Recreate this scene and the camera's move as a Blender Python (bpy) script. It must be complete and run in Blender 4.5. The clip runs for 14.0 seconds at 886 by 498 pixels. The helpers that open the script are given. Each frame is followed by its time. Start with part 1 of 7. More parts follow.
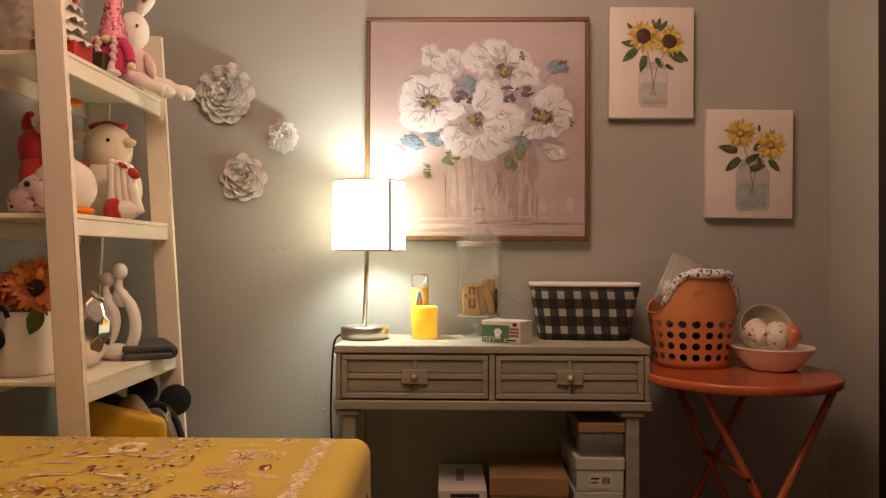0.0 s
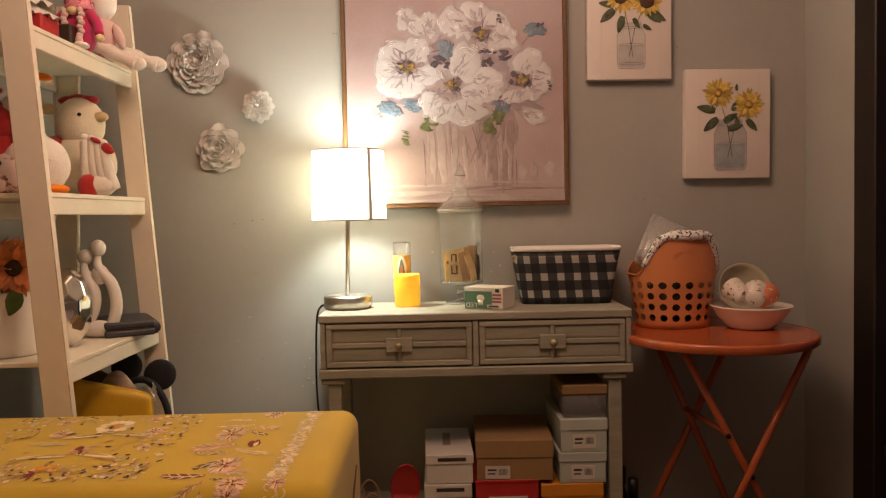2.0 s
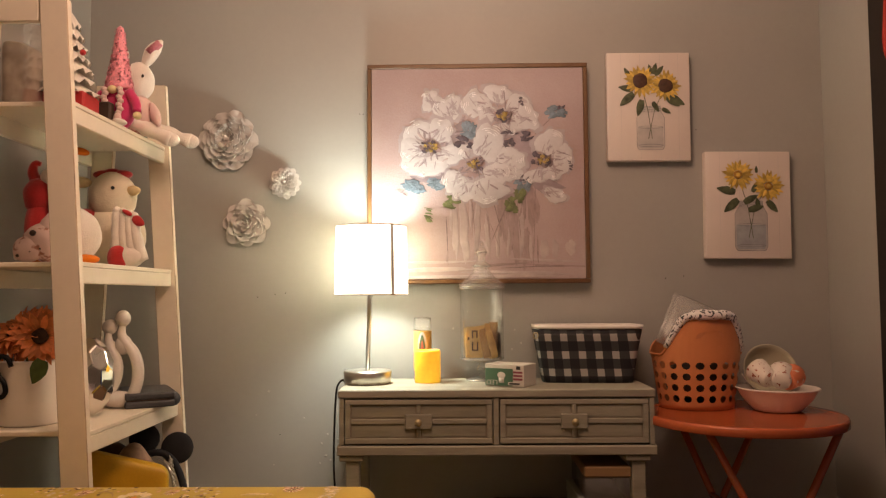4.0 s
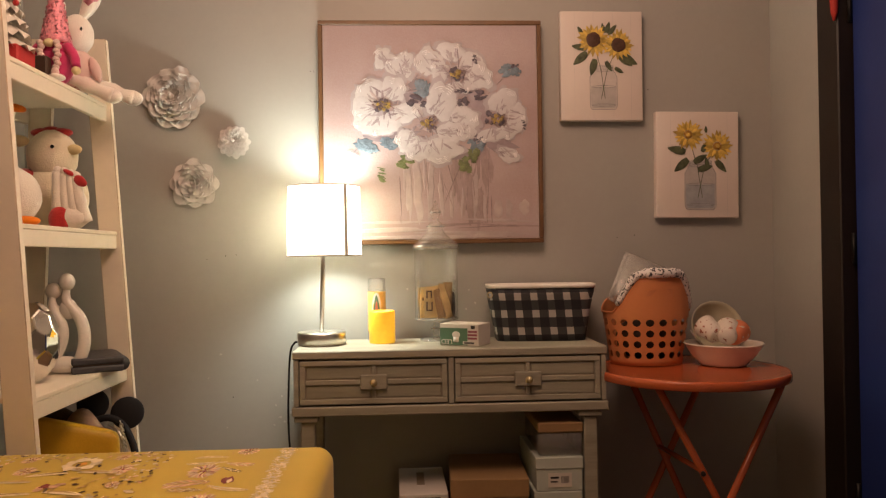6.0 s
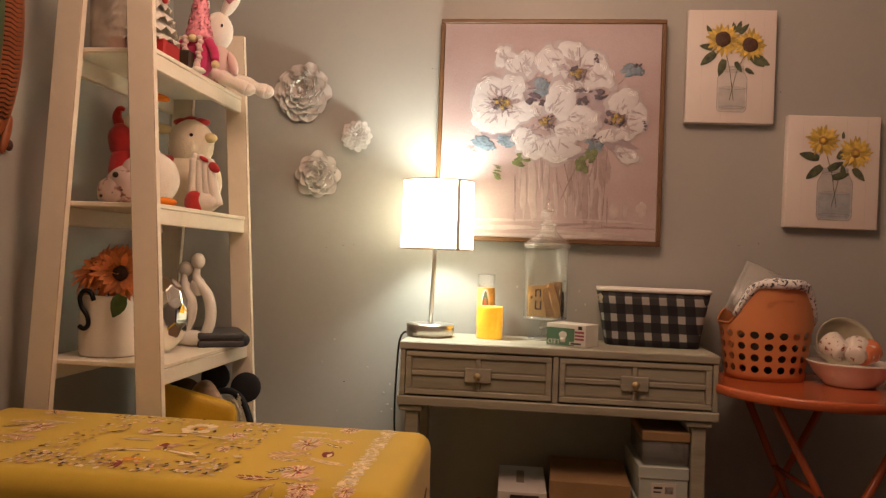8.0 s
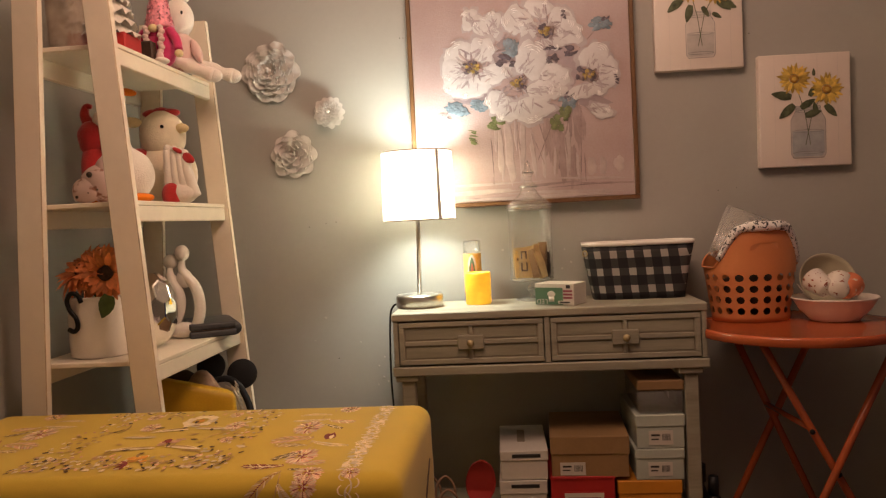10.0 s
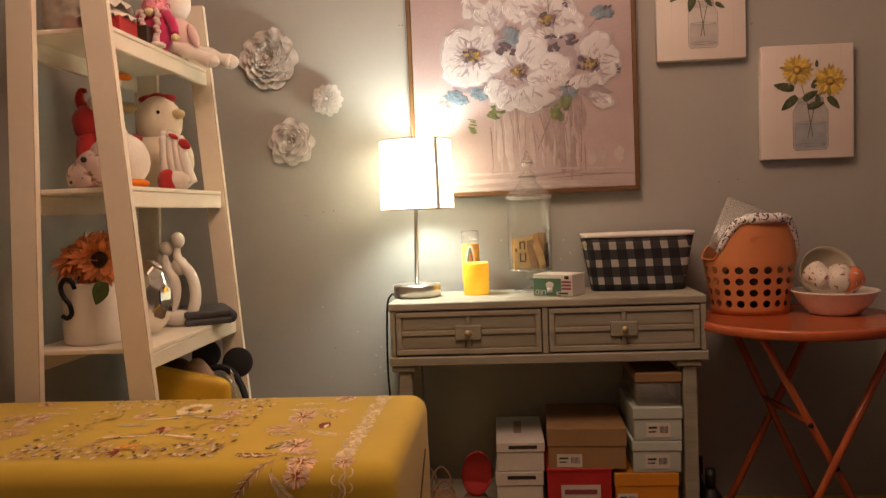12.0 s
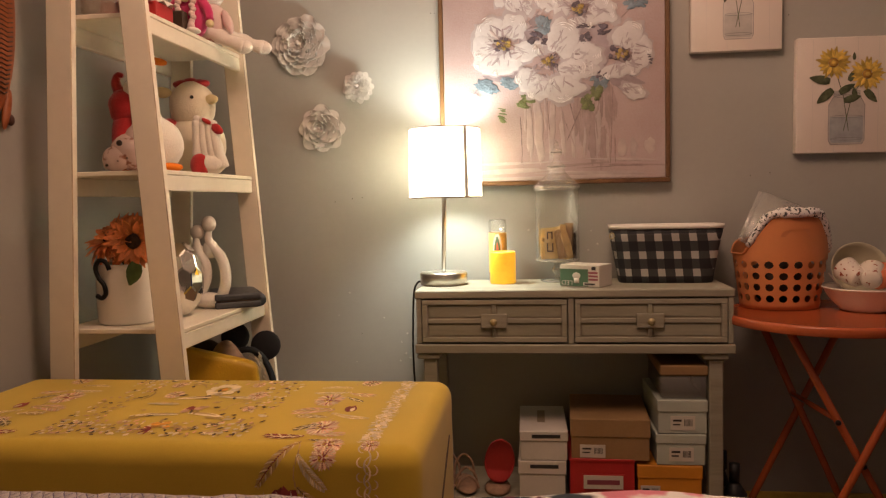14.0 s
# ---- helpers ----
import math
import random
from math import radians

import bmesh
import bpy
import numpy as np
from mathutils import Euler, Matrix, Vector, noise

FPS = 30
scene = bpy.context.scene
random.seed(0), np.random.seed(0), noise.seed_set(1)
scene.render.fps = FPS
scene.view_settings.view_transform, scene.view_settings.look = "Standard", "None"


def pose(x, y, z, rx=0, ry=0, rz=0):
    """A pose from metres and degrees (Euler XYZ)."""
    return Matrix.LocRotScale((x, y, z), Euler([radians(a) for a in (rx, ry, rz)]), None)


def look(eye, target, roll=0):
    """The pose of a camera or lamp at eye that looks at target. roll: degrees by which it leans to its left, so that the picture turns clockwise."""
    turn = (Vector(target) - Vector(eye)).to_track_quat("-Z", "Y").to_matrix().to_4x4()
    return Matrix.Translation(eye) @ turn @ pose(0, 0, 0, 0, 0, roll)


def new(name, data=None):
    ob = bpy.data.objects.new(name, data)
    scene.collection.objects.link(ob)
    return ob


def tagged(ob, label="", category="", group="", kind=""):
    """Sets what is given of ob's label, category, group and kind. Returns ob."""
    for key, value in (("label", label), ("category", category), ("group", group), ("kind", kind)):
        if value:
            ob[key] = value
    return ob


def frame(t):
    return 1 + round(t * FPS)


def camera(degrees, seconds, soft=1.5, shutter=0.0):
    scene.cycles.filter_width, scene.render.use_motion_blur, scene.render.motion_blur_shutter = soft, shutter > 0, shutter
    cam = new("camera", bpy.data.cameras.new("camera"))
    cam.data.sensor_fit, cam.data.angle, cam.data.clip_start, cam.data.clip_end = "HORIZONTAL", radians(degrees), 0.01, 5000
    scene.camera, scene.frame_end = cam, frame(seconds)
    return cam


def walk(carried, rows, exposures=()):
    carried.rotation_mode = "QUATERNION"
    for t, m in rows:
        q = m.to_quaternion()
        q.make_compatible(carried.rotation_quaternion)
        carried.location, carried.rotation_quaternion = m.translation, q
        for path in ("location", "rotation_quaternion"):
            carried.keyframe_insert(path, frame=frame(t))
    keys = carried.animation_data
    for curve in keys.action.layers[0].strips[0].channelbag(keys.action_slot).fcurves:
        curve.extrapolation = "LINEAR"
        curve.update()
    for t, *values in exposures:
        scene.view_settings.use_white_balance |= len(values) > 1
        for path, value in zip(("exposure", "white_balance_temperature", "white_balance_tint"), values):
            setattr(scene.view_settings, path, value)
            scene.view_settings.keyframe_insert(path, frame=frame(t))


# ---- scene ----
cam = camera(60.0, 14.0, 1.25, 0.5)
PATH = [
    (0, (0.023, -2.588, 1.051), (-0.013, -0.588, 1.068), 0.2),
    (0.5, (0.014, -2.589, 1.056), (-0.006, -0.589, 1.056), 0.3),
    (1, (0.014, -2.59, 1.06), (0.003, -0.591, 1.044), 0.3),
    (1.5, (0.011, -2.59, 1.069), (0.018, -0.591, 1.009), -0.7),
    (2, (0.018, -2.587, 1.077), (0.034, -0.589, 0.987), -1.2),
    (2.5, (0.017, -2.599, 1.064), (0.028, -0.599, 1.043), -0.9),
    (3, (0.014, -2.594, 1.056), (-0.012, -0.597, 1.172), -0.3),
    (3.2, (0.012, -2.599, 1.064), (-0.022, -0.603, 1.187), -0.3),
    (5.5, (0.002, -2.597, 1.059), (0.057, -0.599, 1.12), -0.8),
    (6, (-0.002, -2.587, 1.059), (0.096, -0.589, 1.078), -0.8),
    (6.5, (0.013, -2.591, 1.058), (0.095, -0.592, 1.066), -1.1),
    (7, (0.021, -2.598, 1.053), (0.024, -0.599, 1.07), -0.6),
    (7.5, (0.025, -2.609, 1.04), (-0.095, -0.613, 1.081), 1.5),
    (8, (0.033, -2.602, 1.039), (-0.186, -0.614, 1.062), 2.1),
    (8.5, (0.039, -2.589, 1.063), (-0.22, -0.607, 1.009), 0.6),
    (8.7, (0.033, -2.588, 1.075), (-0.222, -0.606, 0.997), -0.1),
    (10.8, (0.037, -2.617, 1.057), (-0.127, -0.625, 0.982), -3.3),
    (11, (0.037, -2.61, 1.059), (-0.134, -0.618, 1.005), -2.9),
    (11.5, (0.04, -2.608, 1.061), (-0.134, -0.616, 1.021), -2.9),
    (12, (0.036, -2.589, 1.055), (-0.141, -0.6, 0.958), -2.3),
    (12.5, (0.028, -2.587, 1.056), (-0.159, -0.602, 0.903), -1.7),
    (13, (0.035, -2.585, 1.059), (-0.175, -0.603, 0.894), -1.7),
    (13.5, (0.028, -2.609, 1.048), (-0.211, -0.628, 0.912), -1.0),
    (14, (0.034, -2.599, 1.055), (-0.212, -0.618, 0.93), -1.3),
]
walk(cam, [(t, look(eye, target, roll)) for t, eye, target, roll in PATH])

# ---------- light ----------
world = bpy.data.worlds.new("night")
scene.world = world
world.use_nodes = True
world.node_tree.nodes["Background"].inputs[0].default_value = (0.02, 0.025, 0.04, 1)
world.node_tree.nodes["Background"].inputs[1].default_value = 0.2
scene.view_settings.exposure = 0.0

LAMP_X, LAMP_Y = -0.253, -0.185
for bulb_z, watts in ((1.212, 12.0), (1.172, 8.5)):  # the two ends of a tall bulb
    bulb_light = bpy.data.lights.new("lamp_bulb", "POINT")
    bulb_light.energy, bulb_light.color, bulb_light.shadow_soft_size = watts, (0.98, 1.0, 0.88), 0.05
    bulb = new("lamp_bulb_light", bulb_light)
    bulb.location = (LAMP_X - 0.005, LAMP_Y, bulb_z)

# unseen warm fill light added overhead, its place and power tuned for balance
ROOM_X, ROOM_Y = 0.05, -1.32
room_light = bpy.data.lights.new("warm_fill", "POINT")
room_light.energy, room_light.color, room_light.shadow_soft_size = 41.0, (1.0, 0.62, 0.445), 0.30
room_bulb = new("warm_fill_light", room_light)
room_bulb.location = (ROOM_X, ROOM_Y, 2.22)


# ---------- materials ----------
def mat(name, col, rough=0.6, metal=0.0, var=0.12, vscale=6.0, bump=0.15, bscale=90.0, trans=0.0, ior=1.45,
        spec=0.5, sheen=0.0, col2=None, emit=0.0, alpha=1.0, island=0.0, coat=0.0, sss=0.0, stretch=None):
    m = bpy.data.materials.new(name)
    m.use_nodes = True
    nt = m.node_tree
    n, l = nt.nodes, nt.links
    b = n["Principled BSDF"]
    b.inputs["Roughness"].default_value = rough
    b.inputs["Metallic"].default_value = metal
    b.inputs["Transmission Weight"].default_value = trans
    b.inputs["IOR"].default_value = ior
    b.inputs["Specular IOR Level"].default_value = spec
    b.inputs["Sheen Weight"].default_value = sheen
    b.inputs["Coat Weight"].default_value = coat
    b.inputs["Alpha"].default_value = alpha
    if sss:
        b.inputs["Subsurface Weight"].default_value = sss
        b.inputs["Subsurface Radius"].default_value = (0.02, 0.01, 0.005)
    tc = n.new("ShaderNodeTexCoord")
    co = tc.outputs["Object"]
    if stretch:
        grain = n.new("ShaderNodeVectorMath")
        grain.operation = "MULTIPLY"
        grain.inputs[1].default_value = stretch
        l.new(co, grain.inputs[0])
        co = grain.outputs[0]
    big = n.new("ShaderNodeTexNoise")
    big.inputs["Scale"].default_value, big.inputs["Detail"].default_value = vscale, 5
    l.new(co, big.inputs["Vector"])
    fine = n.new("ShaderNodeTexNoise")
    fine.inputs["Scale"].default_value, fine.inputs["Detail"].default_value = bscale, 4
    l.new(co, fine.inputs["Vector"])
    add = n.new("ShaderNodeMath")
    add.operation = "MULTIPLY_ADD"
    add.inputs[1].default_value = 0.35
    l.new(fine.outputs["Fac"], add.inputs[0])
    l.new(big.outputs["Fac"], add.inputs[2])
    ramp = n.new("ShaderNodeMapRange")
    ramp.inputs["From Min"].default_value, ramp.inputs["From Max"].default_value = 0.40, 0.95
    l.new(add.outputs[0], ramp.inputs["Value"])
    mix = n.new("ShaderNodeMix")
    mix.data_type = "RGBA"
    c2 = col2 if col2 else tuple(min(1, c * (1 + var)) for c in col)
    c1 = col if col2 else tuple(c * (1 - var) for c in col)
    mix.inputs["A"].default_value, mix.inputs["B"].default_value = (*c1, 1), (*c2, 1)
    l.new(ramp.outputs[0], mix.inputs["Factor"])
    out = mix.outputs["Result"]
    if island:
        geo = n.new("ShaderNodeNewGeometry")
        hsv = n.new("ShaderNodeHueSaturation")
        mr = n.new("ShaderNodeMapRange")
        mr.inputs["To Min"].default_value, mr.inputs["To Max"].default_value = 1 - island, 1 + island
        l.new(geo.outputs["Random Per Island"], mr.inputs["Value"])
        l.new(mr.outputs[0], hsv.inputs["Value"])
        l.new(out, hsv.inputs["Color"])
        out = hsv.outputs["Color"]
    l.new(out, b.inputs["Base Color"])
    if emit:
        l.new(out, b.inputs["Emission Color"])
        b.inputs["Emission Strength"].default_value = emit
    if bump:
        bp = n.new("ShaderNodeBump")
        bp.inputs["Strength"].default_value, bp.inputs["Distance"].default_value = bump, 0.002
        l.new(fine.outputs["Fac"], bp.inputs["Height"])
        l.new(bp.outputs[0], b.inputs["Normal"])
    return m


def rgb_chain(m):
    """The node tree of a material, its shader, and object coordinates."""
    nt = m.node_tree
    return nt, nt.nodes["Principled BSDF"], nt.nodes.new("ShaderNodeTexCoord").outputs["Object"]


def op(nt, kind, a, b=None, clamp=False):
    node = nt.nodes.new("ShaderNodeMath")
    node.operation, node.use_clamp = kind, clamp
    for i, v in enumerate((a, b)):
        if v is None:
            continue
        if isinstance(v, (int, float)):
            node.inputs[i].default_value = v
        else:
            nt.links.new(v, node.inputs[i])
    return node.outputs[0]


def blend(nt, fac, a, b):
    node = nt.nodes.new("ShaderNodeMix")
    node.data_type = "RGBA"
    nt.links.new(fac, node.inputs["Factor"])
    for key, v in (("A", a), ("B", b)):
        if isinstance(v, tuple):
            node.inputs[key].default_value = (*v, 1)
        else:
            nt.links.new(v, node.inputs[key])
    return node.outputs["Result"]


def noise_fac(nt, vec, scale, lo, hi, detail=3.0):
    t = nt.nodes.new("ShaderNodeTexNoise")
    t.inputs["Scale"].default_value, t.inputs["Detail"].default_value = scale, detail
    nt.links.new(vec, t.inputs["Vector"])
    r = nt.nodes.new("ShaderNodeMapRange")
    r.inputs["From Min"].default_value, r.inputs["From Max"].default_value = lo, hi
    nt.links.new(t.outputs["Fac"], r.inputs["Value"])
    return r.outputs[0]


def gingham(name, period):
    m = mat(name, (0.02, 0.02, 0.022), 0.75, bump=0.3, bscale=300)
    nt, b, co = rgb_chain(m)
    sep = nt.nodes.new("ShaderNodeSeparateXYZ")
    nt.links.new(co, sep.inputs[0])
    u = op(nt, "SUBTRACT", sep.outputs[0], sep.outputs[1])
    sx = op(nt, "GREATER_THAN", op(nt, "FRACT", op(nt, "DIVIDE", op(nt, "ADD", u, 0.0416), period)), 0.57)
    sz = op(nt, "GREATER_THAN", op(nt, "FRACT", op(nt, "DIVIDE", op(nt, "ADD", sep.outputs[2], 0.0097), period)), 0.57)
    both = op(nt, "MULTIPLY", op(nt, "ADD", sx, sz), 0.5)
    f = op(nt, "POWER", both, 3.6)
    col = blend(nt, f, (0.012, 0.013, 0.016), (0.40, 0.385, 0.35))
    nt.links.new(col, b.inputs["Base Color"])
    return m


def floral(name):
    """White cotton with blotches of pink roses and dark leaves."""
    m = mat(name, (0.8, 0.78, 0.75), 0.85, bump=0.2, bscale=400)
    nt, b, co = rgb_chain(m)
    c = blend(nt, noise_fac(nt, co, 9, 0.56, 0.61), (0.80, 0.77, 0.73), (0.62, 0.20, 0.26))
    off = nt.nodes.new("ShaderNodeVectorMath")
    off.inputs[1].default_value = (3.1, 1.7, 0.4)
    nt.links.new(co, off.inputs[0])
    c = blend(nt, noise_fac(nt, off.outputs[0], 8, 0.55, 0.60), c, (0.03, 0.045, 0.06))
    off2 = nt.nodes.new("ShaderNodeVectorMath")
    off2.inputs[1].default_value = (7.1, 4.7, 2.4)
    nt.links.new(co, off2.inputs[0])
    c = blend(nt, noise_fac(nt, off2.outputs[0], 14, 0.62, 0.66), c, (0.10, 0.02, 0.05))
    nt.links.new(c, b.inputs["Base Color"])
    return m


def scallop(name):
    """White quilt with a net of violet-blue lines."""
    m = mat(name, (0.8, 0.76, 0.76), 0.9, bump=0.25, bscale=300)
    nt, b, co = rgb_chain(m)
    sep = nt.nodes.new("ShaderNodeSeparateXYZ")
    nt.links.new(co, sep.inputs[0])
    wob = nt.nodes.new("ShaderNodeTexNoise")
    wob.inputs["Scale"].default_value = 45
    nt.links.new(co, wob.inputs["Vector"])
    sway = op(nt, "MULTIPLY", wob.outputs["Fac"], 0.55)
    px, py = op(nt, "DIVIDE", sep.outputs[0], 0.019), op(nt, "DIVIDE", sep.outputs[1], 0.030)
    ways = [op(nt, "FRACT", op(nt, "ADD", op(nt, kind, px, py), sway)) for kind in ("ADD", "SUBTRACT")]
    lines = [op(nt, "LESS_THAN", w, 0.085) for w in ways]
    worn = noise_fac(nt, co, 130, 0.36, 0.46, 1)
    line = op(nt, "MULTIPLY", op(nt, "MAXIMUM", *lines), worn)
    c = blend(nt, line, (0.88, 0.80, 0.79), (0.30, 0.25, 0.42))
    nt.links.new(c, b.inputs["Base Color"])
    puff = op(nt, "MULTIPLY", *[op(nt, "SINE", op(nt, "MULTIPLY", w, math.pi)) for w in ways])
    bp = nt.nodes.new("ShaderNodeBump")
    bp.inputs["Strength"].default_value, bp.inputs["Distance"].default_value = 0.8, 0.006
    nt.links.new(puff, bp.inputs["Height"])
    nt.links.new(bp.outputs[0], b.inputs["Normal"])
    return m


def speckled(name, base, spot, scale, lo, hi, rough=0.5):
    m = mat(name, base, rough, bump=0.05)
    nt, b, co = rgb_chain(m)
    c = blend(nt, noise_fac(nt, co, scale, lo, hi, 2), base, spot)
    nt.links.new(c, b.inputs["Base Color"])
    return m


def thin_clear(name, tint, rough, haze):
    """Thin clear glass or plastic: see-through, glossy at the edges, pale diffuse painted in as sheen."""
    m = bpy.data.materials.new(name)
    m.use_nodes = True
    nt = m.node_tree
    n, l = nt.nodes, nt.links
    n.remove(n["Principled BSDF"])
    tp, gl, df, fr = n.new("ShaderNodeBsdfTransparent"), n.new("ShaderNodeBsdfGlossy"), n.new("ShaderNodeBsdfDiffuse"), n.new("ShaderNodeLayerWeight")
    tp.inputs["Color"].default_value = (*tint, 1)
    gl.inputs["Roughness"].default_value = rough
    df.inputs["Color"].default_value = (0.8, 0.78, 0.74, 1)
    a, b = n.new("ShaderNodeMixShader"), n.new("ShaderNodeMixShader")
    pw = n.new("ShaderNodeMath")
    pw.operation = "POWER"
    pw.inputs[1].default_value = 1.7
    ma = n.new("ShaderNodeMath")
    ma.operation = "MULTIPLY_ADD"
    ma.inputs[1].default_value, ma.inputs[2].default_value = 0.80, 0.012
    l.new(fr.outputs["Facing"], pw.inputs[0])
    l.new(pw.outputs[0], ma.inputs[0])
    a.inputs["Fac"].default_value = haze
    l.new(tp.outputs[0], a.inputs[1])
    l.new(df.outputs[0], a.inputs[2])
    l.new(ma.outputs[0], b.inputs["Fac"])
    l.new(a.outputs[0], b.inputs[1])
    l.new(gl.outputs[0], b.inputs[2])
    l.new(b.outputs[0], n["Material Output"].inputs["Surface"])
    return m


M = {}
M["wall"] = mat("wall_paint", (0.362, 0.356, 0.324), 0.44, var=0.05, vscale=2.5, bump=0.10, bscale=60)
M["ceiling"] = mat("ceiling_paint", (0.80, 0.74, 0.66), 0.8, var=0.05)
M["floor"] = mat("floor_boards", (0.20, 0.12, 0.06), 0.5, var=0.35, vscale=4)
M["yellow_trim"] = mat("yellow_varnish", (0.60, 0.42, 0.08), 0.45, var=0.2)
M["white_wood"] = mat("white_painted_wood", (0.82, 0.74, 0.60), 0.42, var=0.06, vscale=5, bump=0.12, bscale=50)
M["grey_wood"] = mat("greige_distressed_paint", (0.305, 0.288, 0.222), 0.55, var=0.24, vscale=9, bump=0.35, bscale=60, stretch=(0.35, 1.6, 3.0))
M["wrapped"] = mat("tan_wrapped_contents", (0.22, 0.15, 0.09), 0.6, vscale=22, bump=0.5, bscale=60, col2=(0.62, 0.50, 0.38))
M["filler"] = mat("wall_filler", (0.52, 0.50, 0.46), 0.7, var=0.1)
M["worn_edge"] = mat("worn_tan_edge", (0.50, 0.38, 0.25), 0.55, var=0.4, vscale=18, bump=0.2)
M["grey_dark"] = mat("dark_greige", (0.27, 0.23, 0.17), 0.7, var=0.25, vscale=20)
M["panel"] = mat("greige_panel", (0.270, 0.255, 0.192), 0.6, var=0.22, vscale=10, bump=0.3, bscale=60, stretch=(0.35, 1.6, 3.0))
M["brass"] = mat("aged_brass", (0.50, 0.42, 0.24), 0.60, 0.8, var=0.2, vscale=40)
M["steel"] = mat("brushed_nickel", (0.62, 0.59, 0.54), 0.32, 1.0, var=0.08, vscale=30, bump=0.1, bscale=200)
M["chrome"] = mat("mirror_chrome", (0.80, 0.78, 0.74), 0.04, 1.0, var=0.02, bump=0)
M["black"] = mat("black_rubber", (0.012, 0.012, 0.013), 0.5, var=0.3)
M["iron"] = mat("black_iron", (0.015, 0.014, 0.013), 0.4, 0.6, var=0.3)
M["glass"] = thin_clear("clear_glass", (0.985, 0.985, 0.975), 0.03, 0.045)
M["rim_glint"] = thin_clear("painted_rim_glint", (0.93, 0.93, 0.91), 0.04, 0.28)
M["glass_lid"] = thin_clear("thick_clear_glass", (0.99, 0.99, 0.985), 0.04, 0.10)
M["clear"] = thin_clear("clear_plastic", (0.96, 0.96, 0.95), 0.12, 0.17)
M["orange_metal"] = mat("orange_enamel", (0.44, 0.10, 0.032), 0.26, var=0.12, vscale=8, bump=0.06, coat=0.3)
# shaded copy of the basket's orange, for the drawn grip opening
M["grip_orange"] = mat("shaded_orange_plastic", (0.60, 0.235, 0.10), 0.5, var=0.12, bump=0.06)
M["orange_plastic"] = mat("coral_orange_plastic", (0.61, 0.235, 0.09), 0.42, var=0.06, bump=0.06, sss=0.15)
M["ceramic"] = mat("white_glazed_ceramic", (0.80, 0.76, 0.69), 0.22, var=0.04, bump=0.04)
M["bisque"] = mat("white_bisque_ceramic", (0.66, 0.635, 0.60), 0.65, var=0.04, bump=0.05)
M["mustard"] = mat("mustard_cotton_cover", (0.58, 0.40, 0.036), 0.82, var=0.14, vscale=3.5, bump=0.14, bscale=520, sheen=0.15)
M["thread_cream"] = mat("cream_thread", (0.74, 0.60, 0.37), 0.7, var=0.25, vscale=60, bump=0.5, bscale=500, island=0.25)
M["thread_pink"] = mat("rose_thread", (0.62, 0.36, 0.21), 0.7, var=0.3, vscale=60, bump=0.5, bscale=500, island=0.3)
M["thread_red"] = mat("wine_thread", (0.26, 0.04, 0.03), 0.7, var=0.3, vscale=60, bump=0.5, bscale=500, island=0.3)
M["thread_dark"] = mat("dark_thread", (0.10, 0.06, 0.02), 0.7, var=0.3, vscale=60, bump=0.5, bscale=500, island=0.4)
M["thread_gold"] = mat("amber_thread", (0.62, 0.28, 0.03), 0.7, var=0.3, vscale=60, bump=0.5, bscale=500, island=0.3)
M["thread_tan"] = mat("tan_thread", (0.48, 0.31, 0.10), 0.7, var=0.3, vscale=60, bump=0.5, bscale=500, island=0.3)
M["frame_wood"] = mat("walnut_gilt_frame", (0.13, 0.062, 0.022), 0.45, var=0.25, vscale=20, bump=0.15)
M["pink_canvas"] = mat("pink_oil_ground", (0.33, 0.23, 0.22), 0.6, var=0.1, vscale=4, bump=0.3, bscale=220, col2=(0.42, 0.34, 0.335))
M["white_canvas"] = mat("whitewashed_canvas", (0.66, 0.58, 0.52), 0.7, var=0.05, vscale=5, bump=0.3, bscale=300)
M["oil_white"] = mat("white_impasto", (0.43, 0.40, 0.405), 0.45, vscale=14, bump=0.18, bscale=90, col2=(0.54, 0.52, 0.525))
M["oil_ridge"] = mat("white_paint_ridge", (0.72, 0.70, 0.70), 0.38, var=0.05, vscale=25, bump=0.1, bscale=90)
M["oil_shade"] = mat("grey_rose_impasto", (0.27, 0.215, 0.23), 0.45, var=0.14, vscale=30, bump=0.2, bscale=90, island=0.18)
M["oil_soft"] = mat("soft_white_impasto", (0.31, 0.262, 0.272), 0.45, vscale=14, bump=0.18, bscale=90, col2=(0.40, 0.36, 0.372))
M["oil_blue"] = mat("blue_impasto", (0.135, 0.180, 0.220), 0.4, var=0.5, vscale=40, bump=0.8, bscale=60, island=0.2)
M["oil_dark"] = mat("plum_grey_impasto", (0.085, 0.065, 0.085), 0.4, var=0.4, vscale=40, bump=0.8, bscale=60, island=0.4)
M["oil_stem"] = mat("grey_brown_stroke", (0.26, 0.19, 0.19), 0.45, var=0.4, vscale=40, bump=0.6, bscale=60, island=0.3)
M["oil_mauve"] = mat("mauve_wash", (0.29, 0.215, 0.212), 0.55, var=0.2, vscale=20, bump=0.4, bscale=60, island=0.1)
M["oil_pale"] = mat("pale_glass_wash", (0.41, 0.335, 0.325), 0.45, var=0.15, vscale=20, bump=0.6, bscale=60, island=0.08)
M["oil_green"] = mat("green_impasto", (0.13, 0.155, 0.06), 0.4, var=0.35, vscale=40, bump=0.8, bscale=60, island=0.25)
M["oil_gold"] = mat("ochre_impasto", (0.34, 0.24, 0.06), 0.4, var=0.35, vscale=60, bump=0.8, bscale=80, island=0.4)
M["sun_yellow"] = mat("sunflower_yellow", (0.56, 0.38, 0.075), 0.5, var=0.35, vscale=60, bump=0.5, bscale=100, island=0.4)
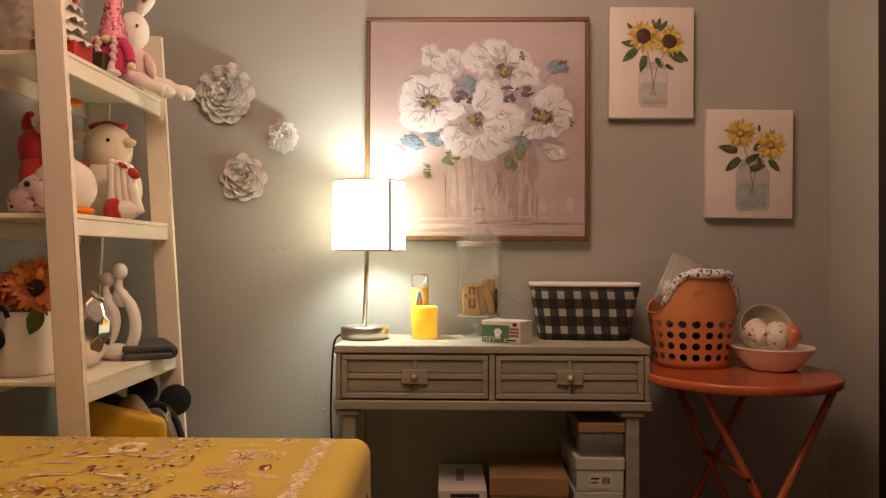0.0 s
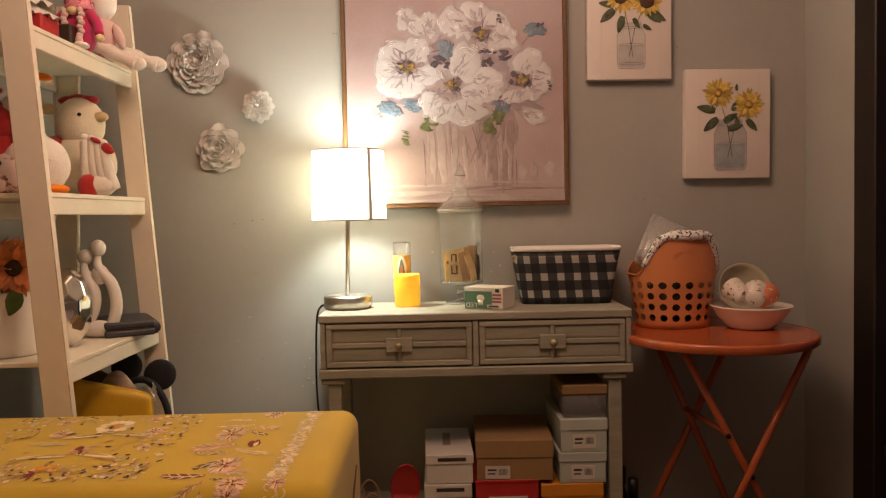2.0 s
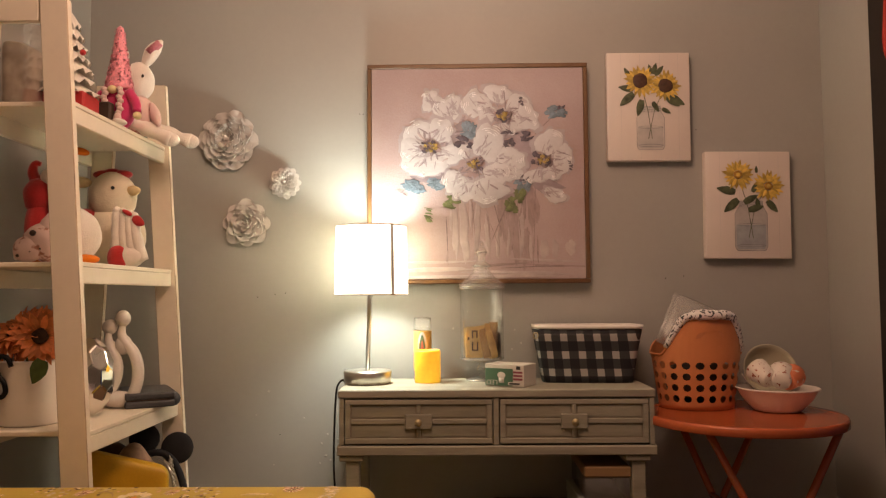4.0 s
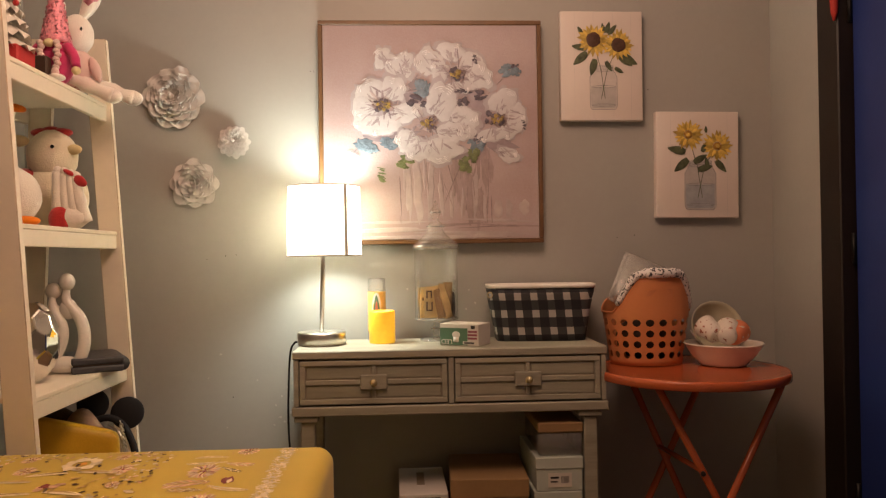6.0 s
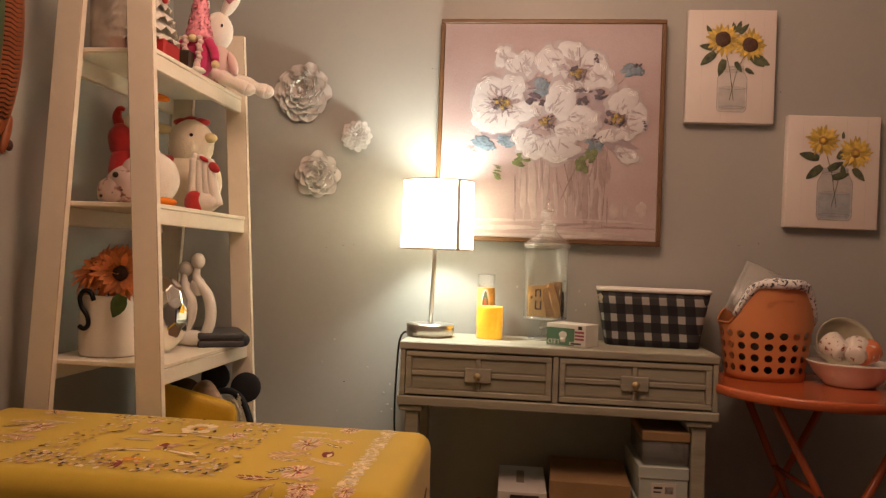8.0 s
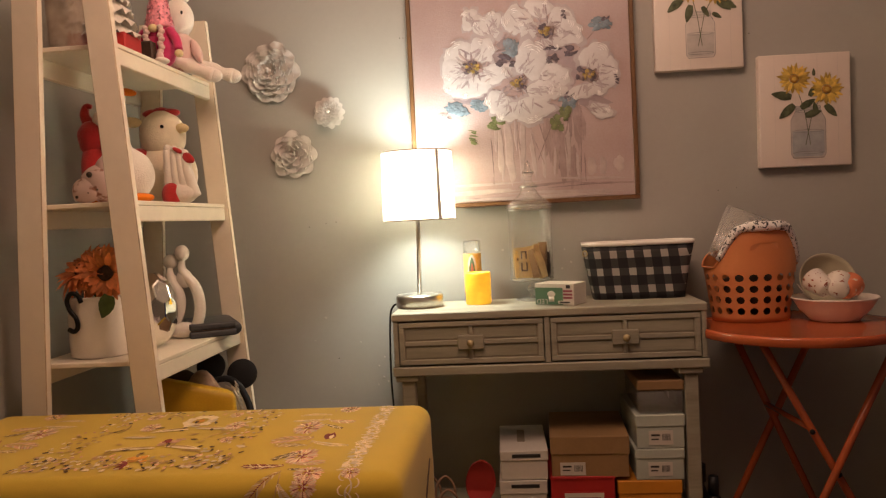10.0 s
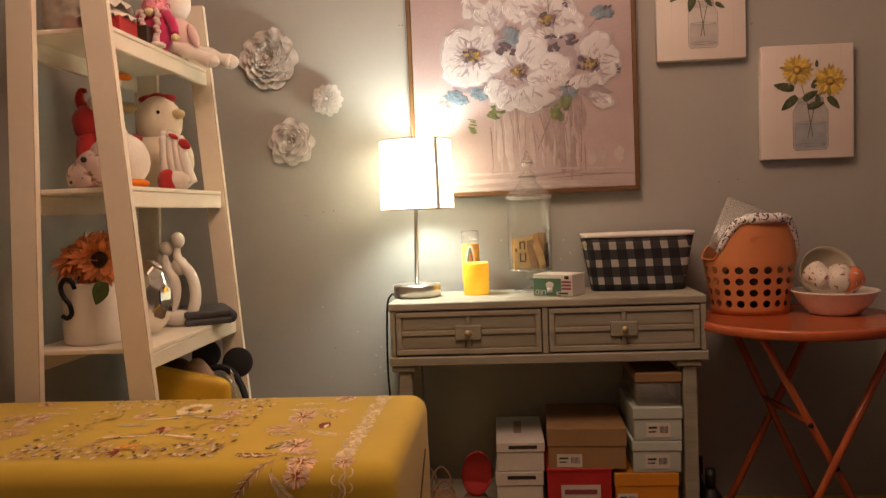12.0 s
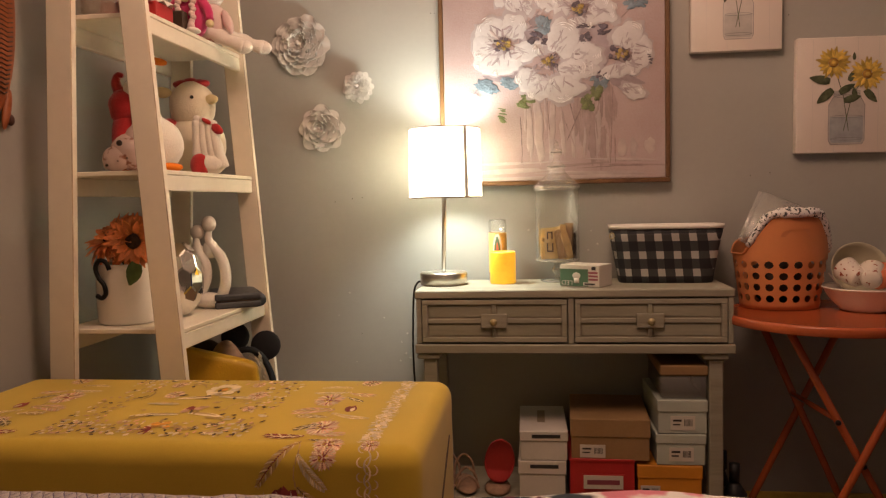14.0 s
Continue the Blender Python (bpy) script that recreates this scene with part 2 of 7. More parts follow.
M["sun_dark"] = mat("sunflower_seed_brown", (0.07, 0.03, 0.015), 0.6, var=0.4, vscale=80)
M["sun_amber"] = mat("sunflower_amber", (0.36, 0.19, 0.03), 0.6, var=0.4, vscale=80)
M["leaf_paint"] = mat("painted_leaf_green", (0.085, 0.10, 0.05), 0.5, var=0.6, vscale=70, island=0.4)
M["jar_paint"] = mat("painted_jar_grey", (0.44, 0.41, 0.385), 0.55, var=0.15, vscale=25)
M["jar_pale"] = mat("painted_jar_pale", (0.56, 0.51, 0.47), 0.55, var=0.12, vscale=25)
M["jar_blue"] = mat("painted_jar_blue_grey", (0.33, 0.345, 0.36), 0.55, var=0.2, vscale=25)
M["jar_line"] = mat("painted_jar_line", (0.24, 0.235, 0.235), 0.55, var=0.5, vscale=25)
M["candle"] = mat("amber_wax", (1.0, 0.48, 0.03), 0.45, var=0.12, vscale=14, bump=0.1, emit=0.55)
M["saint_glass"] = mat("candle_glass", (0.22, 0.215, 0.18), 0.25, var=0.05)
M["saint_gold"] = mat("printed_label_gold", (0.62, 0.40, 0.12), 0.5, var=0.3, vscale=60)
M["saint_green"] = mat("printed_label_green", (0.09, 0.16, 0.10), 0.5, var=0.3)
M["saint_red"] = mat("printed_label_red", (0.45, 0.12, 0.07), 0.5, var=0.3)
M["tan_paper"] = mat("kraft_paper_packet", (0.66, 0.46, 0.20), 0.7, var=0.2, vscale=30, island=0.2)
M["tan_dark"] = mat("dark_packet_print", (0.10, 0.06, 0.04), 0.6, var=0.4)
M["card_white"] = mat("white_cardboard", (0.58, 0.555, 0.51), 0.7, var=0.07)
M["card_brown"] = mat("brown_cardboard", (0.28, 0.172, 0.076), 0.75, var=0.12)
M["card_red"] = mat("red_cardboard", (0.42, 0.022, 0.022), 0.55, var=0.12)
M["card_orange"] = mat("orange_cardboard", (0.60, 0.24, 0.02), 0.6, var=0.12)
M["card_mint"] = mat("pale_mint_cardboard", (0.44, 0.485, 0.43), 0.7, var=0.06)
M["label"] = mat("paper_label", (0.60, 0.565, 0.50), 0.7, var=0.05)
M["ink"] = mat("black_ink", (0.03, 0.028, 0.026), 0.7, var=0.2)
M["green_print"] = mat("green_print", (0.07, 0.15, 0.085), 0.55, var=0.1)
M["red_print"] = mat("red_print", (0.24, 0.06, 0.085), 0.55, var=0.1)
M["plaid"] = gingham("black_white_gingham", 0.054)
M["lid_white"] = mat("white_fabric_rim", (0.76, 0.73, 0.68), 0.8, var=0.06)
M["paisley"] = speckled("black_white_paisley", (0.78, 0.75, 0.72), (0.05, 0.05, 0.055), 130, 0.54, 0.60, 0.8)
M["cup"] = speckled("white_cup_red_dots", (0.76, 0.69, 0.60), (0.30, 0.07, 0.03), 75, 0.62, 0.65)
M["cup_coral"] = speckled("coral_cup_pale_dots", (0.72, 0.22, 0.10), (0.80, 0.68, 0.55), 60, 0.58, 0.62)
M["bowl_pink"] = mat("blush_white_enamel", (0.82, 0.74, 0.67), 0.3, var=0.05, bump=0.03)
M["bowl_inner"] = mat("pale_olive_enamel", (0.50, 0.46, 0.33), 0.35, var=0.08, bump=0.03)
M["plush_cream"] = mat("cream_plush", (0.78, 0.70, 0.53), 0.95, var=0.08, vscale=20, bump=0.9, bscale=260, sheen=0.5)
M["plush_white"] = mat("white_plush", (0.82, 0.77, 0.68), 0.95, var=0.07, vscale=20, bump=0.9, bscale=260, sheen=0.5)
M["plush_pink"] = mat("pale_pink_plush", (0.74, 0.55, 0.50), 0.95, var=0.14, vscale=40, bump=0.9, bscale=260, sheen=0.5)
M["plush_spot"] = speckled("blotched_pink_plush", (0.72, 0.55, 0.50), (0.36, 0.17, 0.12), 42, 0.58, 0.66, 0.95)
M["plush_red"] = mat("red_plush", (0.46, 0.022, 0.022), 0.9, var=0.2, vscale=30, bump=0.9, bscale=260, sheen=0.4)
M["plush_magenta"] = mat("magenta_felt", (0.55, 0.03, 0.13), 0.9, var=0.15, vscale=30, bump=0.6, bscale=260, sheen=0.4)
M["plush_horn"] = mat("pale_yellow_felt", (0.74, 0.62, 0.34), 0.9, var=0.1, vscale=30, bump=0.5, bscale=260)
M["plush_orange"] = mat("orange_felt", (0.80, 0.22, 0.01), 0.85, var=0.1, vscale=30, bump=0.5, bscale=260)
M["sequin"] = mat("pink_sequins", (0.66, 0.25, 0.30), 0.38, 0.15, var=0.3, vscale=120, bump=1.0, bscale=260, island=0.4)
M["bead"] = mat("black_bead", (0.01, 0.01, 0.01), 0.1, var=0.1, bump=0)
M["petal"] = mat("orange_silk_petal", (0.74, 0.25, 0.085), 0.7, var=0.25, vscale=60, island=0.3)
M["flower_eye"] = mat("dark_flower_centre", (0.05, 0.025, 0.012), 0.85, var=0.5, vscale=120, bump=1, bscale=200)
M["leaf"] = mat("silk_leaf_green", (0.08, 0.13, 0.03), 0.6, var=0.3, vscale=40)
M["slate"] = mat("slate_grey_leather", (0.055, 0.058, 0.065), 0.48, var=0.2, vscale=40, bump=0.4, bscale=200)
M["brown_leather"] = mat("dark_brown_lining", (0.05, 0.028, 0.016), 0.6, var=0.3)
M["bag"] = mat("mustard_leather", (0.56, 0.32, 0.012), 0.5, var=0.1, vscale=15, bump=0.3, bscale=200)
M["black_felt"] = mat("black_felt", (0.008, 0.008, 0.01), 0.8, var=0.3)
M["coral_shoe"] = mat("coral_red_rubber", (0.44, 0.036, 0.040), 0.55, var=0.12)
M["shoe_beige"] = mat("worn_beige_leather", (0.30, 0.19, 0.13), 0.7, var=0.3, vscale=40)
M["quilt"] = scallop("violet_net_quilt")
M["floral"] = floral("rose_print_cotton")
M["jamb"] = mat("black_brown_jamb", (0.012, 0.007, 0.004), 0.5, var=0.3)
M["navy"] = mat("navy_blue_door_paint", (0.018, 0.035, 0.16), 0.4, var=0.1, vscale=3, bump=0.1)
M["red_cord"] = mat("red_tassel", (0.40, 0.03, 0.02), 0.7, var=0.2)
M["carved_orange"] = mat("carved_orange_brown_wood", (0.27, 0.075, 0.022), 0.5, var=0.3, vscale=25, bump=0.5, bscale=60)
M["carved_green"] = mat("painted_green_wood", (0.06, 0.10, 0.045), 0.55, var=0.3, vscale=25)
M["carved_dark"] = mat("dark_brown_carving", (0.06, 0.02, 0.01), 0.6, var=0.3)

shade_mat = bpy.data.materials.new("cream_linen_shade")
shade_mat.use_nodes = True
_n, _l = shade_mat.node_tree.nodes, shade_mat.node_tree.links
_tr, _mx = _n.new("ShaderNodeBsdfTranslucent"), _n.new("ShaderNodeMixShader")
_w = _n.new("ShaderNodeTexNoise")
_w.inputs["Scale"].default_value = 90
_cr = _n.new("ShaderNodeMapRange")
_cr.inputs["To Min"].default_value, _cr.inputs["To Max"].default_value = 0.74, 0.82
_l.new(_w.outputs["Fac"], _cr.inputs["Value"])
_l.new(_cr.outputs[0], _mx.inputs["Fac"])
_n["Principled BSDF"].inputs["Base Color"].default_value = (0.85, 0.80, 0.68, 1)
_n["Principled BSDF"].inputs["Roughness"].default_value = 0.9
_tr.inputs["Color"].default_value = (0.50, 0.45, 0.36, 1)
_l.new(_n["Principled BSDF"].outputs[0], _mx.inputs[1])
_l.new(_tr.outputs[0], _mx.inputs[2])
_l.new(_mx.outputs[0], _n["Material Output"].inputs["Surface"])
M["shade"] = shade_mat


# ---------- building helpers ----------
def thing(name, at, label, category, group="", kind=""):
    ob = new(name)
    ob.location = at
    ob.empty_display_size = 0.05
    return tagged(ob, label, category, group, kind)


def base_of(ob):
    while ob.parent:
        ob = ob.parent
    return Vector(ob.location)


def mesh_of(name, bm, materials, smooth=True):
    me = bpy.data.meshes.new(name)
    bmesh.ops.recalc_face_normals(bm, faces=bm.faces)
    for f in bm.faces:
        f.smooth = smooth
    bm.to_mesh(me)
    bm.free()
    for m in materials:
        me.materials.append(m)
    return me


def part(name, bm, material, parent, label="", smooth=True):
    """Links a bmesh in world places as one mesh under a thing or a part."""
    bmesh.ops.translate(bm, verts=bm.verts, vec=-base_of(parent))
    ms = material if isinstance(material, list) else [material]
    ob = new(name, mesh_of(name, bm, ms, smooth))
    ob.parent = parent
    if label:
        ob["label"] = label
    return ob


def single(name, bm, material, label, category, group="", kind="", smooth=True):
    """A thing of one mesh, its origin at its base."""
    lo = [min(v.co[i] for v in bm.verts) for i in range(3)]
    hi = [max(v.co[i] for v in bm.verts) for i in range(3)]
    at = Vector(((lo[0] + hi[0]) / 2, (lo[1] + hi[1]) / 2, lo[2]))
    bmesh.ops.translate(bm, verts=bm.verts, vec=-at)
    ms = material if isinstance(material, list) else [material]
    ob = new(name, mesh_of(name, bm, ms, smooth))
    ob.location = at
    return tagged(ob, label, category, group, kind)


def box(x0, x1, y0, y1, z0, z1, bevel=0.002, bm=None, mi=0, seg=1, profile=0.6):
    bm = bm or bmesh.new()
    r = bmesh.ops.create_cube(bm, size=1)
    vs = r["verts"]
    bmesh.ops.scale(bm, verts=vs, vec=(x1 - x0, y1 - y0, z1 - z0))
    bmesh.ops.translate(bm, verts=vs, vec=((x0 + x1) / 2, (y0 + y1) / 2, (z0 + z1) / 2))
    fs = {f for v in vs for f in v.link_faces}
    for f in fs:
        f.material_index = mi
    if bevel:
        es = list({e for v in vs for e in v.link_edges})
        bmesh.ops.bevel(bm, geom=es, offset=bevel, segments=seg, affect="EDGES", profile=profile)
    return bm


def spin(profile, cx, cy, n=32, bm=None, mi=0, sx=1.0, sy=1.0):
    """A turned form: profile of (radius, height)."""
    bm = bm or bmesh.new()
    rings = []
    for r, z in profile:
        if r < 1e-5:
            rings.append([bm.verts.new((cx, cy, z))])
        else:
            rings.append([bm.verts.new((cx + sx * r * math.cos(2 * math.pi * i / n), cy + sy * r * math.sin(2 * math.pi * i / n), z)) for i in range(n)])
    for a, b in zip(rings, rings[1:]):
        for i in range(n):
            j = (i + 1) % n
            if len(a) == 1 and len(b) == 1:
                continue
            if len(a) == 1:
                f = bm.faces.new((a[0], b[i], b[j]))
            elif len(b) == 1:
                f = bm.faces.new((a[i], a[j], b[0]))
            else:
                f = bm.faces.new((a[i], a[j], b[j], b[i]))
            f.material_index = mi
    return bm


def tube(points, radius, n=10, bm=None, mi=0, closed=False):
    """A round rod along points; radius a number or one for each point."""
    bm = bm or bmesh.new()
    pts = [Vector(p) for p in points]
    rs = radius if isinstance(radius, (list, tuple)) else [radius] * len(pts)
    rings, side = [], None
    for i, p in enumerate(pts):
        a = pts[(i - 1) % len(pts)] if closed or i else p
        b = pts[(i + 1) % len(pts)] if closed or i < len(pts) - 1 else p
        d = (b - a).normalized()
        if side is None:
            side = d.cross(Vector((0, 0, 1)) if abs(d.z) < 0.9 else Vector((1, 0, 0))).normalized()
        side = (side - d * side.dot(d)).normalized()
        up = d.cross(side)
        rings.append([bm.verts.new(p + rs[i] * (math.cos(2 * math.pi * k / n) * side + math.sin(2 * math.pi * k / n) * up)) for k in range(n)])
    pairs = list(zip(rings, rings[1:])) + ([(rings[-1], rings[0])] if closed else [])
    for a, b in pairs:
        for k in range(n):
            f = bm.faces.new((a[k], a[(k + 1) % n], b[(k + 1) % n], b[k]))
            f.material_index = mi
    if not closed:
        for ring in (rings[0], rings[-1]):
            bm.faces.new(ring).material_index = mi
    return bm


def ball(c, r, bm=None, mi=0, seg=20, turn=None):
    """An ellipsoid; r a number or three."""
    bm = bm or bmesh.new()
    vs = bmesh.ops.create_uvsphere(bm, u_segments=seg, v_segments=max(6, seg * 2 // 3), radius=1)["verts"]
    rr = r if isinstance(r, tuple) else (r, r, r)
    m = Matrix.Translation(c) @ (turn or Matrix.Identity(4)) @ Matrix.Diagonal((*rr, 1))
    bmesh.ops.transform(bm, matrix=m, verts=vs)
    for f in {f for v in vs for f in v.link_faces}:
        f.material_index = mi
    return bm


def smooth_path(keys, n=8):
    """A Catmull-Rom line through a few keys."""
    k = [Vector(p) for p in keys]
    k = [2 * k[0] - k[1]] + k + [2 * k[-1] - k[-2]]
    out = []
    for a, b, c, d in zip(k, k[1:], k[2:], k[3:]):
        for i in range(n):
            t = i / n
            out.append(0.5 * (2 * b + (c - a) * t + (2 * a - 5 * b + 4 * c - d) * t * t + (3 * b - a - 3 * c + d) * t ** 3))
    return out + [k[-2]]


def fuzz(bm, amount, scale, seed=0.0):
    """Uneven, hand-made surface: moves the points along their normals."""
    bm.normal_update()
    for v in bm.verts:
        v.co += v.normal * amount * noise.noise(v.co * scale + Vector((seed, seed, seed)))
    return bm


# ---------- the room ----------
LEFT, RIGHT, BACK, NEAR, TOP = -1.25, 1.266, 0.0, -4.3, 2.45
DOOR0, DOOR1, DOORZ = -0.32, -1.30, 2.06


def structure(name, bm, material, label, category, smooth=False):
    return single(name, bm, material, label, category, kind="structure", smooth=smooth)


structure("floor", box(LEFT - 0.12, RIGHT + 0.12, NEAR - 0.12, 0.12, -0.10, 0.0, 0), M["floor"], "dark brown wooden floor of the bedroom", "floor")
structure("ceiling", box(LEFT - 0.12, RIGHT + 0.12, NEAR - 0.12, 0.12, TOP, TOP + 0.1, 0), M["ceiling"], "off-white painted ceiling", "ceiling")
wall_back = structure("wall_back", box(LEFT - 0.12, RIGHT + 0.12, 0.0, 0.12, 0.0, TOP, 0), M["wall"], "grey painted plaster wall with nail holes", "wall")
structure("wall_left", box(LEFT - 0.12, LEFT, NEAR, 0.0, 0.0, TOP, 0), M["wall"], "grey painted plaster side wall", "wall")
structure("wall_near", box(LEFT - 0.12, RIGHT + 0.12, NEAR - 0.12, NEAR, 0.0, TOP, 0), M["wall"], "grey painted wall behind the bed", "wall")
rw = box(RIGHT, RIGHT + 0.12, DOOR0, 0.0, 0.0, TOP, 0)
box(RIGHT, RIGHT + 0.12, NEAR, DOOR1, 0.0, TOP, 0, rw)
box(RIGHT, RIGHT + 0.12, DOOR1, DOOR0, DOORZ, TOP, 0, rw)
structure("wall_right", rw, M["wall"], "grey painted wall beside the navy door", "wall")
bb = box(LEFT, RIGHT, -0.014, 0.0, 0.0, 0.072, 0.003)
structure("baseboard", bb, M["yellow_trim"], "low yellow varnished baseboard along the wall", "baseboard")

door = thing("door_1", (RIGHT + 0.06, (DOOR0 + DOOR1) / 2, 0), "closed navy blue door in a black-brown frame", "door", kind="structure")
part("door_frame", box(RIGHT - 0.012, RIGHT + 0.10, DOOR0 - 0.112, DOOR0 - 0.002, 0.0, DOORZ - 0.002, 0.004), M["jamb"], door, "black-brown door jamb", smooth=False)
part("door_frame", box(RIGHT - 0.012, RIGHT + 0.10, DOOR1 + 0.002, DOOR1 + 0.06, 0.0, DOORZ - 0.002, 0.004), M["jamb"], door, smooth=False)
part("door_frame", box(RIGHT - 0.010, RIGHT + 0.10, DOOR1 + 0.062, DOOR0 - 0.114, DOORZ - 0.06, DOORZ - 0.002, 0.004), M["jamb"], door, smooth=False)
part("door_leaf", box(RIGHT + 0.03, RIGHT + 0.07, DOOR1 + 0.066, DOOR0 - 0.118, 0.006, DOORZ - 0.064, 0.003), M["navy"], door, "navy blue painted door leaf", smooth=False)
for zz in (0.30, 1.02, 1.72):
    hinge = spin([(0, zz), (0.006, zz), (0.006, zz + 0.09), (0, zz + 0.09)], RIGHT + 0.022, DOOR0 - 0.119, 10)
    part("hinge", hinge, M["iron"], door)
tassel = tube([(RIGHT - 0.02, DOOR0 - 0.112, z) for z in (1.725, 1.75, 1.79, 1.84, 1.90)], [0.004, 0.010, 0.012, 0.008, 0.004], 10)
single("door_tassel", tassel, M["red_cord"], "small red tassel hanging on the door frame", "tassel")

# nail holes and flecks of missing paint
random.seed(4)
marks = bmesh.new()
for hx, hz, hr in ((-0.618, 0.744, 0.007), (-0.772, 1.29, 0.003), (-0.60, 1.07, 0.003), (-0.565, 1.073, 0.003), (-0.66, 1.06, 0.003), (-0.42, 0.60, 0.006),
                   (-0.44, 0.57, 0.005), (-0.40, 0.63, 0.005), (-0.425, 0.53, 0.008), (-0.39, 0.545, 0.007), (-0.41, 0.515, 0.006), (-0.445, 0.505, 0.005), (-0.58, 0.60, 0.003), (-0.66, 0.665, 0.004), (-0.60, 0.50, 0.004), (-0.50, 0.655, 0.004), (-0.385, 0.585, 0.004), (-0.30, 1.685, 0.003), (-0.312, 1.685, 0.003),
                   (0.72, 1.115, 0.003), (0.78, 1.122, 0.003), (0.835, 1.62, 0.003), (0.155, 0.93, 0.006), (0.23, 0.90, 0.006), (0.21, 0.945, 0.004), (0.20, 0.88, 0.005), (0.003, 0.95, 0.006)):
    hr = hr * 0.75 if hr > 0.0035 else hr * 0.7
    pts = [(hx + hr * (0.6 + 0.6 * random.random()) * math.cos(a * 1.047), -0.0015, hz + hr * (0.6 + 0.6 * random.random()) * math.sin(a * 1.047)) for a in range(6)]
    vs = [marks.verts.new(p) for p in pts]
    tip = marks.verts.new((hx, -0.0025, hz))
    for i in range(6):
        f = marks.faces.new((vs[i], vs[(i + 1) % 6], tip))
        f.material_index = 1 if hr < 0.0025 else 0
single("wall_marks", marks, [M["filler"], M["ink"]], "small filler spots and nail holes on the wall", "wall marks", kind="stuff", smooth=False)


# ---------- console table ----------
TX0, TX1, TY0, TY1, TZ = -0.332, 0.585, -0.36, -0.05, 0.790
console = thing("console_table", ((TX0 + TX1) / 2, (TY0 + TY1) / 2, 0), "greige distressed wooden console table with two drawers", "console table")
G = M["grey_wood"]
part("tabletop", box(TX0, TX1, TY0 - 0.004, TY1, 0.7665, TZ, 0.003), G, console, smooth=False)
case = box(TX0 + 0.004, TX0 + 0.018, TY0, TY1, 0.632, 0.765, 0.001)
box(TX1 - 0.018, TX1 - 0.004, TY0, TY1, 0.632, 0.765, 0.001, case)
box(0.118, 0.134, TY0, TY1, 0.632, 0.765, 0.001, case)
box(TX0 + 0.020, TX1 - 0.020, TY1 - 0.012, TY1, 0.632, 0.765, 0.001, case)
part("case", case, G, console, smooth=False)
part("bottom_rail", box(TX0 - 0.002, TX1 + 0.002, TY0 - 0.006, TY1, 0.603, 0.630, 0.003), G, console, smooth=False)
for lx in (-0.311, 0.516):
    for ly in (TY0 + 0.012, TY1 - 0.052):
        leg = part("leg", box(lx, lx + 0.040, ly, ly + 0.040, 0.0, 0.583, 0.003), G, console, smooth=False)
        part("leg_block", box(lx - 0.018, lx + 0.052, ly - 0.010, ly + 0.050, 0.585, 0.601, 0.003), G, leg, smooth=False)
part("lower_shelf", box(-0.308, 0.552, TY0 + 0.014, TY1 - 0.014, 0.137, 0.160, 0.002), G, console, "low shelf carrying shoe boxes", smooth=False)
for dx0, dx1 in ((-0.312, 0.116), (0.136, 0.565)):
    cx, cz = (dx0 + dx1) / 2, 0.699
    z0, z1 = 0.635, 0.7635
    dr = part("drawer", box(dx0 + 0.003, dx1 - 0.003, TY0 + 0.012, TY1 - 0.03, z0 + 0.002, z1 - 0.002, 0.001), M["panel"], console, "drawer front with a crossed moulding", smooth=False)
    y0, y1 = TY0 - 0.002, TY0 + 0.011
    rim = box(dx0 + 0.001, dx1 - 0.001, y0, y1, z1 - 0.016, z1 - 0.002, 0.0015)
    box(dx0 + 0.001, dx1 - 0.001, y0, y1, z0 + 0.001, z0 + 0.016, 0.0015, rim)
    box(dx0 + 0.001, dx0 + 0.017, y0, y1, z0 + 0.0165, z1 - 0.0165, 0.0015, rim)
    box(dx1 - 0.017, dx1 - 0.001, y0, y1, z0 + 0.0165, z1 - 0.0165, 0.0015, rim)
    part("moulding", rim, G, dr, smooth=False)
    cross = box(dx0 + 0.0175, cx - 0.039, y0 + 0.001, y1, cz - 0.007, cz + 0.007, 0.0015)
    box(cx + 0.039, dx1 - 0.0175, y0 + 0.001, y1, cz - 0.007, cz + 0.007, 0.0015, cross)
    box(cx - 0.006, cx + 0.006, y0 + 0.001, y1, z0 + 0.0165, cz - 0.0215, 0.0015, cross)
    box(cx - 0.006, cx + 0.006, y0 + 0.001, y1, cz + 0.0215, z1 - 0.0165, 0.0015, cross)
    part("moulding", cross, G, dr, smooth=False)
    part("knob_plate", box(cx - 0.0385, cx + 0.0385, y0 - 0.004, y1, cz - 0.021, cz + 0.021, 0.002), G, dr, smooth=False)
    kb = spin([(0, 0.0), (0.005, 0.0), (0.005, 0.010), (0.010, 0.013), (0.011, 0.018), (0.008, 0.023), (0, 0.025)], 0, 0, 16)
    bmesh.ops.transform(kb, matrix=Matrix.Translation((cx, y0 - 0.004, cz)) @ Matrix.Rotation(math.pi / 2, 4, "X"), verts=kb.verts)
    part("knob", kb, M["brass"], dr, "aged brass knob")
    # darker greige sheet set back in the grooves
    gl = box(dx0 + 0.0172, dx1 - 0.0172, TY0 + 0.0050, TY0 + 0.0085, z0 + 0.0162, z1 - 0.0162, 0)
    part("groove", gl, M["grey_dark"], dr, "dark glaze round the panels", smooth=False)
    for px0, px1 in ((dx0 + 0.021, cx - 0.010), (cx + 0.010, dx1 - 0.021)):
        for pz0, pz1 in ((z0 + 0.020, cz - 0.011), (cz + 0.011, z1 - 0.020)):
            part("panel", box(px0, px1, TY0 + 0.0032, TY0 + 0.0049, pz0, pz1, 0.001), M["panel"], dr, smooth=False)

